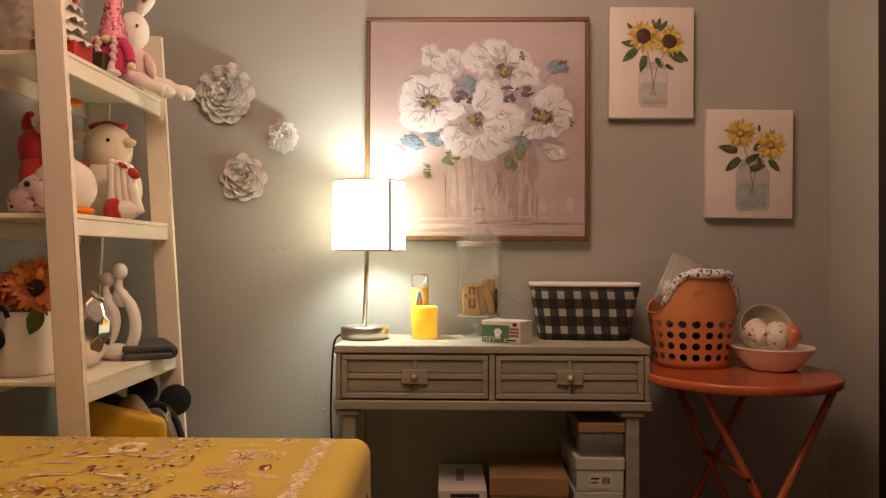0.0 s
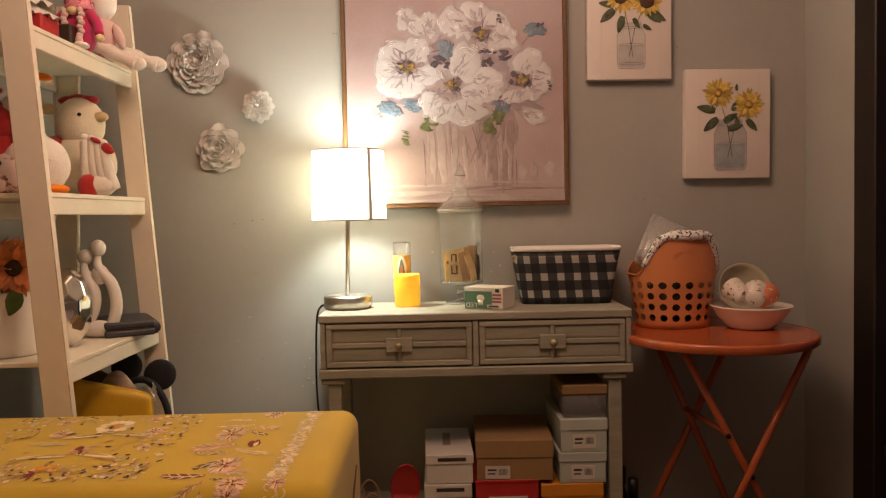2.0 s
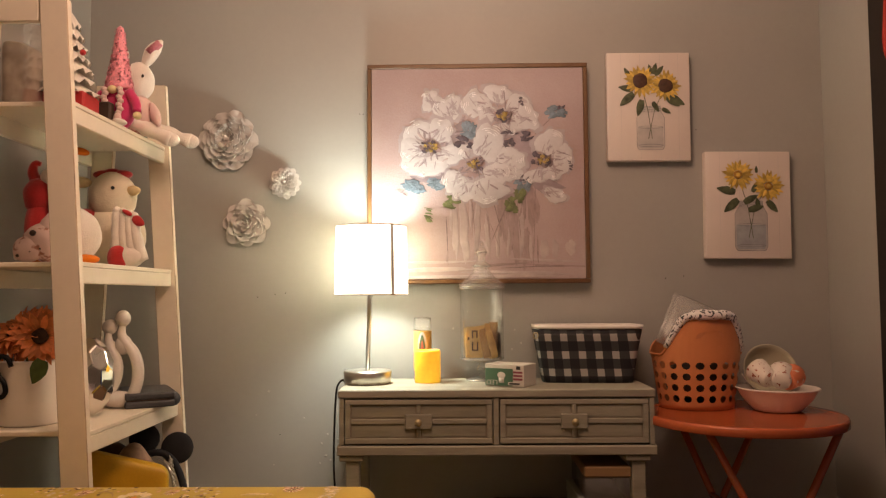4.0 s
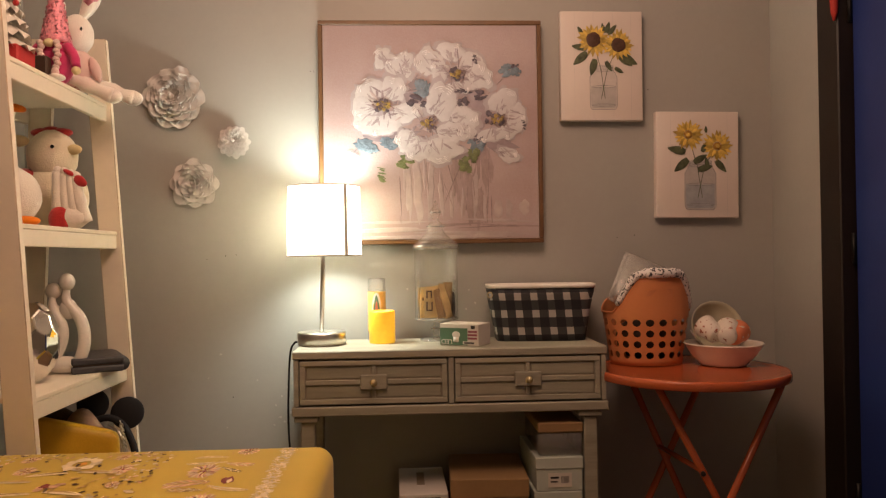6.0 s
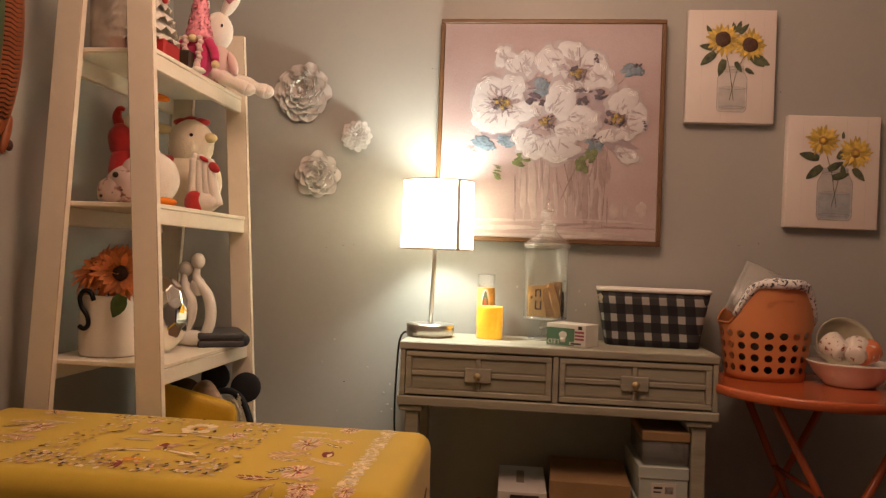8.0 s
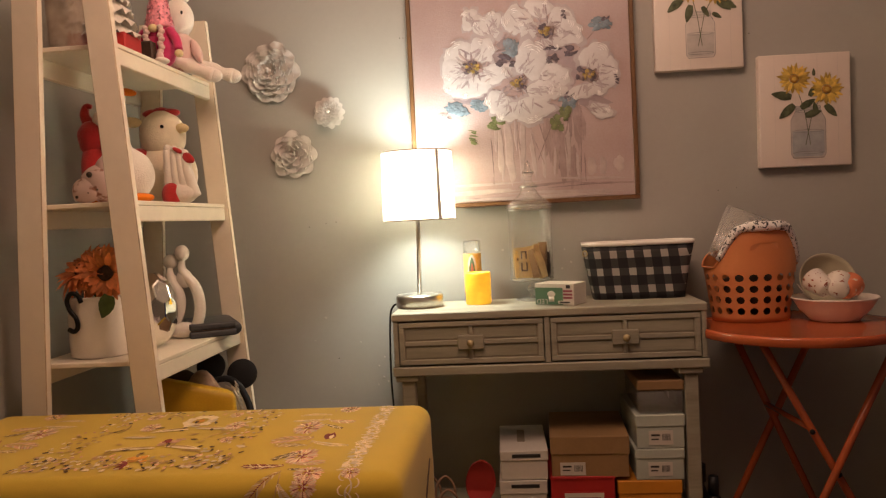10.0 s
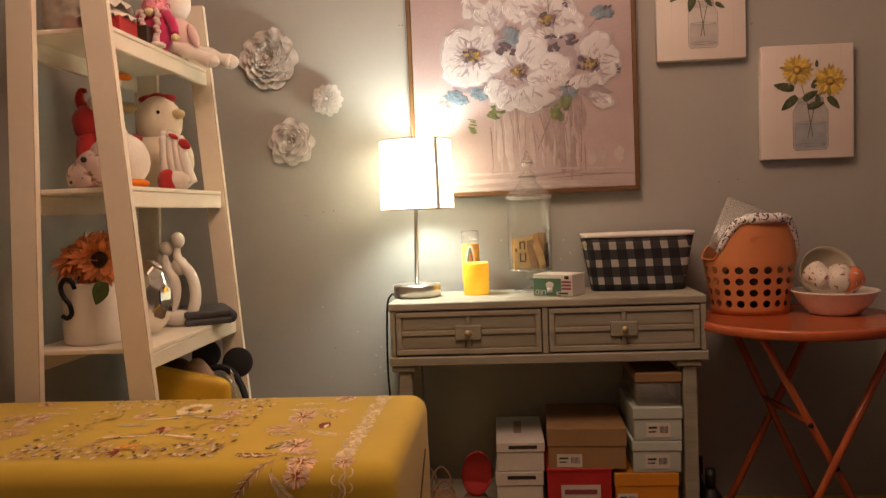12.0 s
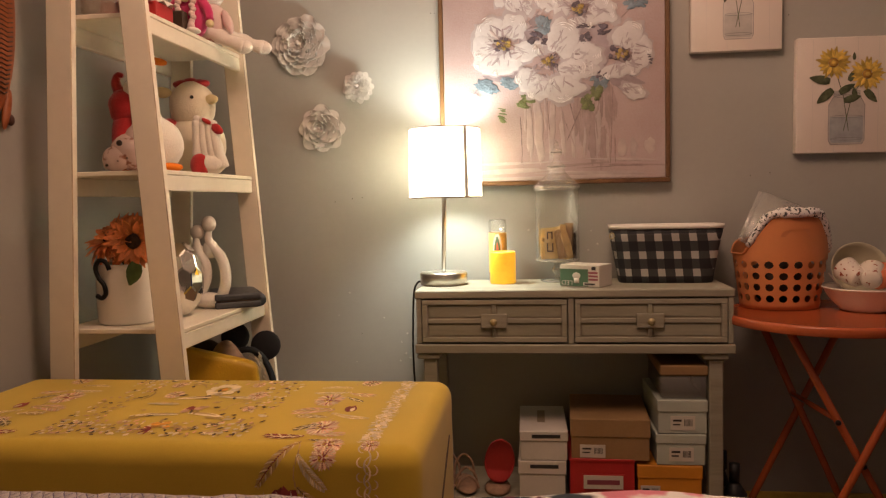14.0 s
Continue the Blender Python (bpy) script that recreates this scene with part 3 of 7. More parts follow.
# ---------- table lamp ----------
LX, LY = LAMP_X, LAMP_Y
lamp = thing("table_lamp", (LX, LY, TZ), "brushed nickel table lamp with a lit cream drum shade", "table lamp")
part("lamp_base", spin([(0, TZ), (0.070, TZ), (0.074, TZ + 0.003), (0.075, TZ + 0.036), (0.072, TZ + 0.040), (0, TZ + 0.041)], LX - 0.012, LY, 48), M["steel"], lamp, "round brushed nickel base")
part("pole", tube([(LX - 0.012, LY, TZ + 0.040), (LX - 0.004, LY, 1.10), (LX - 0.004, LY, 1.15)], 0.0068, 14), M["steel"], lamp)
SB, ST, SR = 1.066, 1.280, 0.115
part("shade", spin([(SR, SB), (SR - 0.001, SB + 0.07), (SR - 0.003, SB + 0.14), (SR - 0.004, ST)], LX, LY, 64), M["shade"], lamp, "glowing cream linen shade")
for zz, rr in ((SB, SR), (ST, SR - 0.004)):
    part("shade_ring", tube([(LX + rr * math.cos(a / 40 * math.tau), LY + rr * math.sin(a / 40 * math.tau), zz) for a in range(40)], 0.0018, 8, closed=True), M["frame_wood"], lamp)
sm = bmesh.new()
a0 = math.radians(-53)
for k in range(5):
    a = a0 + k * 0.028
    for zz, rr in ((SB, SR + 0.0009), (ST, SR - 0.0031)):
        sm.verts.new((LX + rr * math.cos(a), LY + rr * math.sin(a), zz))
sm.verts.ensure_lookup_table()
for k in range(4):
    sm.faces.new((sm.verts[2 * k], sm.verts[2 * k + 2], sm.verts[2 * k + 3], sm.verts[2 * k + 1]))
part("shade_seam", sm, M["label"], lamp, "tan seam strip of the shade")
for a in (0.3, 2.4, 4.5):
    part("spider_arm", tube([(LX, LY, ST - 0.03), (LX + 0.109 * math.cos(a), LY + 0.109 * math.sin(a), ST - 0.006)], 0.0015, 6), M["steel"], lamp)
cord = smooth_path([(LX - 0.085, LY, TZ + 0.010), (-0.350, -0.18, TZ + 0.006), (-0.366, -0.16, 0.765), (-0.377, -0.13, 0.66), (-0.383, -0.10, 0.50), (-0.372, -0.08, 0.30), (-0.36, -0.06, 0.012)], 8)
single("lamp_cord", tube(cord, 0.0032, 8), M["black"], "thin black lamp cord hanging down the wall", "cord")

# ---------- candles ----------
cx, cy = -0.078, -0.165
can = thing("led_candle", (cx, cy, TZ), "glowing amber wax flameless candle", "candle")
part("wax", spin([(0, TZ), (0.038, TZ), (0.0405, TZ + 0.004), (0.0405, TZ + 0.096), (0.039, TZ + 0.101), (0.036, TZ + 0.1005), (0.034, TZ + 0.088), (0, TZ + 0.084)], cx, cy, 40), M["candle"], can)
part("wick", tube([(cx, cy, TZ + 0.083), (cx + 0.002, cy, TZ + 0.094)], 0.0012, 6), M["ink"], can)
cx, cy = -0.097, -0.085
vot = thing("votive_candle", (cx, cy, TZ), "tall glass votive candle with a printed gold label", "candle")
part("glass", spin([(0, TZ), (0.027, TZ), (0.029, TZ + 0.005), (0.029, TZ + 0.196), (0.027, TZ + 0.2), (0.026, TZ + 0.196), (0.026, TZ + 0.15), (0, TZ + 0.149)], cx, cy, 32), M["glass"], vot)
part("wax", spin([(0, TZ + 0.006), (0.0255, TZ + 0.006), (0.0255, TZ + 0.140), (0, TZ + 0.142)], cx, cy, 24), M["saint_glass"], vot, "cream wax")
part("label_print", spin([(0.0295, TZ + 0.03), (0.0295, TZ + 0.158)], cx, cy, 32), M["saint_gold"], vot, "gold printed label")


def on_curve(cx, cy, r, w, zc, h, n=8, pointed=False):
    """A patch that lies on an upright round wall, on its near side."""
    bm = bmesh.new()
    rim = []
    for k in range(20):
        t = k / 20 * math.tau
        u, v = math.cos(t), math.sin(t)
        if pointed:
            u *= 1 - 0.35 * max(0, v)
        a = -math.pi / 2 + u * w / r
        rim.append(bm.verts.new((cx + r * math.cos(a), cy + r * math.sin(a), zc + v * h)))
    c = bm.verts.new((cx, cy - r, zc))
    for k in range(20):
        bm.faces.new((c, rim[k], rim[(k + 1) % 20]))
    return bm


part("print_patch", on_curve(cx, cy, 0.0300, 0.015, TZ + 0.105, 0.050), M["label"], vot, "pale oval of the print")
part("print_patch", on_curve(cx, cy, 0.0303, 0.010, TZ + 0.105, 0.042, pointed=True), M["saint_green"], vot, "dark green shape of the print")
part("print_patch", on_curve(cx, cy, 0.0306, 0.005, TZ + 0.098, 0.030, pointed=True), M["saint_red"], vot, "red shape of the print")

# ---------- apothecary jar ----------
cx, cy = 0.096, -0.115
jar = thing("apothecary_jar", (cx, cy, TZ), "tall clear glass apothecary jar holding paper packets", "jar")
z = TZ
part("jar_body", spin([(0, z), (0.052, z), (0.053, z + 0.003), (0.030, z + 0.008), (0.012, z + 0.014), (0.010, z + 0.022), (0.018, z + 0.032), (0.019, z + 0.042), (0.011, z + 0.052), (0.014, z + 0.060),
                       (0.066, z + 0.066), (0.0695, z + 0.072), (0.0695, z + 0.285), (0.072, z + 0.292), (0.071, z + 0.295), (0.0685, z + 0.293)], cx, cy, 48), M["glass"], jar)
part("jar_lid", spin([(0.070, z + 0.2962), (0.074, z + 0.2965), (0.075, z + 0.302), (0.069, z + 0.309), (0.045, z + 0.330), (0.030, z + 0.345), (0.024, z + 0.358), (0.030, z + 0.366), (0.022, z + 0.374),
                      (0.012, z + 0.384), (0.011, z + 0.395), (0.018, z + 0.406), (0.019, z + 0.415), (0.010, z + 0.426), (0.008, z + 0.440), (0, z + 0.452)], cx, cy, 48), M["glass_lid"], jar, "domed glass lid with a finial")
# pale hazy rings added to draw the bright glints along the jar's rims
for zz, rr, tr_ in ((z + 0.294, 0.0705, 0.0022), (z + 0.300, 0.0745, 0.0022), (z + 0.070, 0.0680, 0.0026), (z + 0.003, 0.0525, 0.0020), (z + 0.366, 0.0290, 0.0018), (z + 0.411, 0.0185, 0.0016), (z + 0.037, 0.0185, 0.0018)):
    part("glint_ring", tube([(cx + rr * math.cos(a / 40 * math.tau), cy + rr * math.sin(a / 40 * math.tau), zz) for a in range(40)], tr_, 8, closed=True), M["rim_glint"], jar)
random.seed(7)


def packet(px, py, w, h, lean, yaw, material, label):
    """A folded paper packet with a pinched top, standing on the jar's floor."""
    bm = bmesh.new()
    rows = []
    for t, d in ((0.0, 0.006), (0.12, 0.009), (0.55, 0.007), (0.9, 0.003), (1.0, 0.0012)):
        ring = []
        for sx, sy in ((-1, -1), (0, -1.25), (1, -1), (1, 1), (0, 1.25), (-1, 1)):
            ring.append(bm.verts.new((sx * w * (1 + 0.06 * math.sin(9 * t + px * 90)), sy * d, h * t + 0.002 * sx * math.sin(7 * t))))
        rows.append(ring)
    for p, q in zip(rows, rows[1:]):
        for k in range(6):
            bm.faces.new((p[k], p[(k + 1) % 6], q[(k + 1) % 6], q[k]))
    bm.faces.new(rows[0])
    bm.faces.new(rows[-1])
    turned(bm, Matrix.Translation((cx + px, cy + py, z + 0.075)) @ Matrix.Rotation(math.radians(yaw), 4, "Z") @ Matrix.Rotation(math.radians(lean), 4, "Y"))
    return single("tea_packet", bm, material, label, "packet", "packets in the jar", smooth=False)


def turned(bm, m):
    bmesh.ops.transform(bm, matrix=m, verts=bm.verts)
    return bm


front = packet(-0.028, -0.036, 0.026, 0.098, 1, 8, M["tan_paper"], "tan paper packet with dark print standing in the glass jar")
for u, v, w, h in ((-0.004, 0.074, 0.0022, 0.012), (0.010, 0.074, 0.0022, 0.012), (0.003, 0.084, 0.008, 0.0022), (-0.004, 0.036, 0.0022, 0.014), (0.012, 0.036, 0.0022, 0.014), (0.004, 0.024, 0.008, 0.0022), (-0.017, 0.060, 0.003, 0.005)):
    part("print_bar", box(cx - 0.028 + u - w, cx - 0.028 + u + w, cy - 0.0485, cy - 0.0478, z + 0.075 + v - h, z + 0.075 + v + h, 0), M["tan_dark"], front, smooth=False)
for px, py, w, h, lean, yaw, key, lb in (
        (-0.030, 0.004, 0.024, 0.094, -3, -12, "tan_paper", "tan paper packet standing in the glass jar"), (0.006, -0.030, 0.016, 0.108, 10, 25, "tan_paper", "tan paper packet standing in the glass jar"),
        (0.016, -0.044, 0.011, 0.092, -12, -18, "card_brown", "brown paper packet leaning in the glass jar"), (0.026, -0.020, 0.016, 0.112, 6, -30, "card_brown", "brown paper packet leaning in the glass jar"),
        (0.036, -0.036, 0.012, 0.086, -14, 30, "tan_paper", "tan paper packet standing in the glass jar"), (0.044, -0.012, 0.014, 0.080, 8, 60, "brown_leather", "dark brown packet standing in the glass jar"),
        (0.012, 0.024, 0.024, 0.100, -6, 5, "tan_paper", "tan paper packet standing in the glass jar")):
    packet(px, py, w, h, lean, yaw, M[key], lb)


# ---------- bulb carton ----------
bx = thing("bulb_carton", (0.175, -0.27, TZ), "small white and green light bulb carton lying upside down", "carton")
R = Matrix.Translation((0.176, -0.258, TZ)) @ Matrix.Rotation(math.radians(-29), 4, "Z") @ Matrix.Diagonal((1.10, 1.0, 1.0, 1.0))
part("carton", turned(box(-0.058, 0.058, -0.045, 0.045, 0.001, 0.066, 0.0015), R), M["label"], bx, smooth=False)
part("print_panel", turned(box(-0.0565, 0.026, -0.0462, -0.0455, 0.003, 0.054, 0), R), M["green_print"], bx, "green printed panel", smooth=False)
for i, zz in enumerate((0.044, 0.034, 0.024)):
    part("print_bar", turned(box(0.027, 0.054, -0.0462, -0.0455, zz - 0.003, zz + 0.003, 0), R), M["red_print"], bx, smooth=False)
part("print_bar", turned(box(0.012, 0.050, -0.0468, -0.0463, 0.006, 0.015, 0), R), M["label"], bx, smooth=False)
part("print_bar", turned(box(0.016, 0.046, -0.0474, -0.0469, 0.008, 0.013, 0), R), M["ink"], bx, smooth=False)
part("print_bar", turned(box(0.036, 0.048, -0.0462, -0.0455, 0.052, 0.062, 0), R), M["ink"], bx, smooth=False)
pb = ball((-0.008, -0.0462, 0.034), (0.012, 0.0008, 0.010))
box(-0.016, 0.0, -0.047, -0.0462, 0.012, 0.027, 0.0, pb)
part("bulb_picture", turned(pb, R), M["label"], bx, "white printed bulb shape")
txt = bpy.data.curves.new("led_text", "FONT")
txt.body, txt.size, txt.extrude = "LED", 0.020, 0.0002
txt.align_x, txt.align_y = "CENTER", "CENTER"
tmp = bpy.data.objects.new("led_text", txt)
scene.collection.objects.link(tmp)
led = bpy.data.meshes.new_from_object(tmp.evaluated_get(bpy.context.evaluated_depsgraph_get()))
bpy.data.objects.remove(tmp)
led.transform(R @ Matrix.Translation((-0.036, -0.0468, 0.013)) @ Matrix.Rotation(math.pi / 2, 4, "X") @ Matrix.Rotation(math.pi, 4, "Z"))
led.transform(Matrix.Translation(-base_of(bx)))
led.materials.append(M["label"])
lo = new("lettering", led)
lo.parent = bx
lo["label"] = "white letters LED upside down"


# ---------- gingham basket ----------
def soft_tub(x0, x1, y0, y1, z0, z1, grow, wall, rows=8):
    """An open, rounded rectangular tub that widens upwards; outside and inside walls."""
    bm = bmesh.new()
    cx, cy, n = (x0 + x1) / 2, (y0 + y1) / 2, 48
    prof = [(0.0, z0 + i / rows * (z1 - z0), i / rows) for i in range(rows + 1)] + [(wall, z1 - 0.001 - i / rows * (z1 - z0 - wall), 1 - i / rows) for i in range(rows + 1)]
    rings = []
    for inset, zz, t in prof:
        hx, hy = (x1 - x0) / 2 + grow * t - inset, (y1 - y0) / 2 + grow * t * 0.7 - inset
        ring = []
        for k in range(n):
            a = k / n * math.tau
            c, s = math.cos(a), math.sin(a)
            e = 0.34
            ring.append(bm.verts.new((cx + hx * math.copysign(abs(c) ** e, c), cy + hy * math.copysign(abs(s) ** e, s), zz)))
        rings.append(ring)
    for a, b in zip(rings, rings[1:]):
        for k in range(n):
            bm.faces.new((a[k], a[(k + 1) % n], b[(k + 1) % n], b[k]))
    bm.faces.new(rings[0])
    bm.faces.new(rings[-1])
    return bm


tubx = thing("fabric_basket", (0.415, -0.15, TZ), "black and white gingham fabric basket with a white rim", "basket")
RB = Matrix.Translation((0.413, -0.155, 0)) @ Matrix.Rotation(math.radians(-4), 4, "Z") @ Matrix.Translation((-0.413, 0.155, 0))
part("basket_body", fuzz(turned(soft_tub(0.284, 0.562, -0.210, -0.070, TZ, 0.955, 0.030, 0.004), RB), 0.003, 14), M["plaid"], tubx, "gingham fabric body")
part("basket_rim", fuzz(turned(soft_tub(0.254, 0.594, -0.234, -0.046, 0.956, 0.967, 0.002, 0.006, 2), RB), 0.002, 14), M["lid_white"], tubx, "white folded rim")
part("basket_ring", turned(tube([(0.262 + 0.007 * math.cos(a / 12 * math.tau), -0.247, 0.938 + 0.009 * math.sin(a / 12 * math.tau)) for a in range(12)], 0.0018, 6, closed=True), RB), M["brass"], tubx)

# ---------- shoe boxes under the console ----------
def shoe_box(name, x0, x1, z0, z1, material, label, lid=0.35, tag=None, y0=-0.355, y1=-0.07, yaw=0.0, mark=None):
    th = thing(name, ((x0 + x1) / 2, (y0 + y1) / 2, z0), label, "shoe box", "shoe boxes under the console")
    m = Matrix.Translation((*th.location.xy, 0)) @ Matrix.Rotation(math.radians(yaw), 4, "Z") @ Matrix.Translation((-th.location.x, -th.location.y, 0))
    zl = z1 - lid * (z1 - z0)
    part("box_body", turned(box(x0 + 0.003, x1 - 0.003, y0 + 0.003, y1 - 0.003, z0, zl + 0.004, 0.001), m), material, th, smooth=False)
    part("lid", turned(box(x0, x1, y0, y1, zl, z1 - 0.001, 0.002), m), material, th, smooth=False)
    if tag:
        u0, u1, v0, v1 = tag
        tx0, tx1, tz0, tz1 = x0 + u0 * (x1 - x0), x0 + u1 * (x1 - x0), z0 + v0 * (z1 - z0), z0 + v1 * (z1 - z0)
        lb = part("paper_label", turned(box(tx0, tx1, y0 + 0.0010, y0 + 0.0022, tz0, tz1, 0), m), M["label"], th, "white paper label", smooth=False)
        w, h = tx1 - tx0, tz1 - tz0
        bars = box(tx0 + 0.10 * w, tx0 + 0.45 * w, y0 + 0.0004, y0 + 0.0009, tz0 + 0.62 * h, tz0 + 0.76 * h, 0)
        box(tx0 + 0.10 * w, tx0 + 0.40 * w, y0 + 0.0004, y0 + 0.0009, tz0 + 0.35 * h, tz0 + 0.45 * h, 0, bars)
        for k in range(7):
            box(tx0 + (0.56 + 0.05 * k) * w, tx0 + (0.585 + 0.05 * k) * w, y0 + 0.0004, y0 + 0.0009, tz0 + 0.30 * h, tz0 + 0.78 * h, 0, bars)
        part("print_bar", turned(bars, m), M["ink"], lb, smooth=False)
    if mark:
        u0, u1, v0, v1 = mark
        part("print_bar", turned(box(x0 + u0 * (x1 - x0), x0 + u1 * (x1 - x0), y0 - 0.0008, y0 + 0.001, z0 + v0 * (z1 - z0), z0 + v1 * (z1 - z0), 0), m), M["ink"], th, "dark bar of a maker's mark", smooth=False)
    return th


SZ = 0.162
b2 = shoe_box("shoe_box", -0.034, 0.107, SZ, 0.281, M["card_white"], "white cardboard shoe box with a dark mark", mark=(0.25, 0.84, 0.81, 0.90))
b1 = shoe_box("shoe_box", -0.031, 0.111, 0.2825, 0.370, M["card_white"], "white cardboard shoe box with a dark mark, stacked on another", mark=(0.25, 0.84, 0.76, 0.88), yaw=1)
part("print_bar", box(0.023, 0.047, -0.26, -0.13, 0.3693, 0.3703, 0), M["grey_dark"], b1, "grey bar on the lid", smooth=False)
rl = shoe_box("shoe_box", 0.115, 0.307, SZ, 0.284, M["card_red"], "red cardboard shoe box with a pale label", 0.0, tag=None)
part("paper_label", box(0.153, 0.275, -0.3565, -0.3546, 0.197, 0.245, 0), M["card_red"], rl, smooth=False)
part("paper_label", box(0.157, 0.271, -0.3580, -0.3568, 0.201, 0.241, 0), M["label"], rl, smooth=False)
part("print_bar", box(0.167, 0.261, -0.3590, -0.3584, 0.214, 0.228, 0), M["red_print"], rl, smooth=False)
shoe_box("shoe_box", 0.125, 0.355, 0.2855, 0.408, M["card_brown"], "large brown cardboard shoe box with a white label", 0.45, tag=(0.12, 0.44, 0.05, 0.36), yaw=-2, y0=-0.352, y1=-0.06)
shoe_box("shoe_box", 0.312, 0.497, SZ, 0.274, M["card_orange"], "orange cardboard shoe box", 0.35, tag=(0.05, 0.35, 0.15, 0.45))
shoe_box("shoe_box", 0.365, 0.507, 0.2755, 0.367, M["card_mint"], "pale mint shoe box with a white label", 0.32, tag=(0.26, 0.75, 0.12, 0.56))
shoe_box("shoe_box", 0.367, 0.509, 0.3685, 0.467, M["card_mint"], "pale mint shoe box with a white label", 0.36, tag=(0.26, 0.75, 0.10, 0.52), yaw=1)
pbx = thing("plastic_box", (0.44, -0.2, 0.4685), "clear plastic shoe box with a brown lid", "plastic box")
part("box_body", box(0.382, 0.511, -0.345, -0.08, 0.4685, 0.535, 0.004), M["clear"], pbx)
part("lid", box(0.379, 0.514, -0.348, -0.077, 0.536, 0.566, 0.004), M["card_brown"], pbx, "brown lid", smooth=False)

# shoes on the low shelf
clog = bmesh.new()
ball((0, 0, 0.075), (0.046, 0.030, 0.075), clog, 0, 24)
for v in list(clog.verts):
    if v.co.y < -0.004 and v.co.z > 0.03:
        v.co.y = 0.010 + 0.10 * (v.co.y + 0.004)
turned(clog, Matrix.Translation((-0.100, -0.285, 0.186)) @ Matrix.Rotation(math.radians(14), 4, "X") @ Matrix.Rotation(math.radians(6), 4, "Y"))
single("rubber_clog", clog, M["coral_shoe"], "coral red rubber clog standing on its toe", "shoe", "shoes under the console")
back = ball((0, 0, 0), (0.040, 0.060, 0.020))
single("shoe_stand", turned(back, Matrix.Translation((-0.100, -0.28, 0.170))), M["shoe_beige"], "worn beige flat shoe on the low shelf", "shoe", "shoes under the console")
for sx, yaw in ((-0.200, 12), (-0.262, -8)):
    sh = thing("sandal", (sx, -0.26, SZ), "worn beige sandal with looped straps", "sandal", "shoes under the console")
    ms = Matrix.Translation((sx, -0.26, SZ)) @ Matrix.Rotation(math.radians(yaw), 4, "Z")
    part("sole", turned(ball((0, 0, 0.010), (0.036, 0.085, 0.011)), ms), M["shoe_beige"], sh)
    for yy, hh in ((-0.05, 0.040), (-0.015, 0.055), (0.05, 0.075)):
        part("strap", turned(tube(smooth_path([(-0.034, yy, 0.012), (-0.026, yy, hh * 0.8), (0, yy, hh + 0.012), (0.026, yy, hh * 0.8), (0.034, yy, 0.012)], 5), 0.004, 6), ms), M["shoe_beige"], sh)
for bx_, by_, hh, rr in ((0.585, -0.20, 0.27, 0.018), (0.605, -0.27, 0.255, 0.034)):
    bt = thing("black_bottle", (bx_, by_, 0), "black plastic bottle standing on the floor", "bottle", "bottles by the wall")
    part("bottle_body", spin([(0, 0), (rr, 0), (rr + 0.002, 0.006), (rr + 0.002, hh - 0.09), (rr * 0.55, hh - 0.062), (0.011, hh - 0.055), (0, hh - 0.055)], bx_, by_, 24), M["black"], bt)
    part("cap", spin([(0, hh - 0.054), (0.015, hh - 0.054), (0.015, hh), (0, hh)], bx_, by_, 20), M["black"], bt)


# ---------- orange folding table ----------
RX, RY, RR, RZ = 0.853, -0.300, 0.284, 0.713
rt = thing("folding_table", (RX, RY, 0), "round orange enamelled metal folding bistro table", "table")
O = M["orange_metal"]
part("tabletop", spin([(0, RZ - 0.002), (RR - 0.012, RZ - 0.002), (RR - 0.004, RZ), (RR, RZ - 0.006), (RR, RZ - 0.024), (RR - 0.004, RZ - 0.027), (RR - 0.008, RZ - 0.022), (RR - 0.012, RZ - 0.010), (0, RZ - 0.010)], RX, RY, 72), O, rt, "round orange top")
legs = (((0.69, -0.20, 0.690), (0.985, -0.20, 0.0)), ((0.70, -0.45, 0.690), (1.056, -0.45, 0.0)), ((1.052, -0.475, 0.690), (0.72, -0.475, 0.0)), ((0.952, -0.178, 0.690), (0.625, -0.178, 0.0)))
for a, b in legs:
    part("leg", tube([a, Vector(a).lerp(Vector(b), 0.5), b], 0.0105, 12), O, rt)
part("crossbar", tube([(0.788, -0.205, 0.452), (0.823, -0.448, 0.445)], 0.008, 10), O, rt)
part("crossbar", tube([(0.952, -0.178, 0.684), (1.048, -0.475, 0.684)], 0.008, 10), O, rt)
part("crossbar", tube([(0.694, -0.20, 0.684), (0.704, -0.45, 0.684)], 0.008, 10), O, rt)
part("bolt", ball((0.826, -0.462, 0.437), 0.008, seg=10), M["iron"], rt)
part("bolt", ball((0.892, -0.464, 0.318), 0.008, seg=10), M["iron"], rt)

# ---------- orange perforated basket ----------
def basket_point(cx, cy, u, z, z0, r0, r1, h, off=0.0):
    a = u * math.tau
    r = r0 + (r1 - r0) * (z - z0) / h + off
    return Vector((cx + r * math.cos(a), cy + 0.86 * r * math.sin(a), z))


def arch(u):
    """How far the rim is raised round the basket."""
    s = abs(math.sin((u - 0.025) * math.tau))
    t = min(1.0, max(0.0, (s - 0.30) / 0.62))
    return t * t * (3 - 2 * t) * (0.35 if u < 0.5 else 1.0)


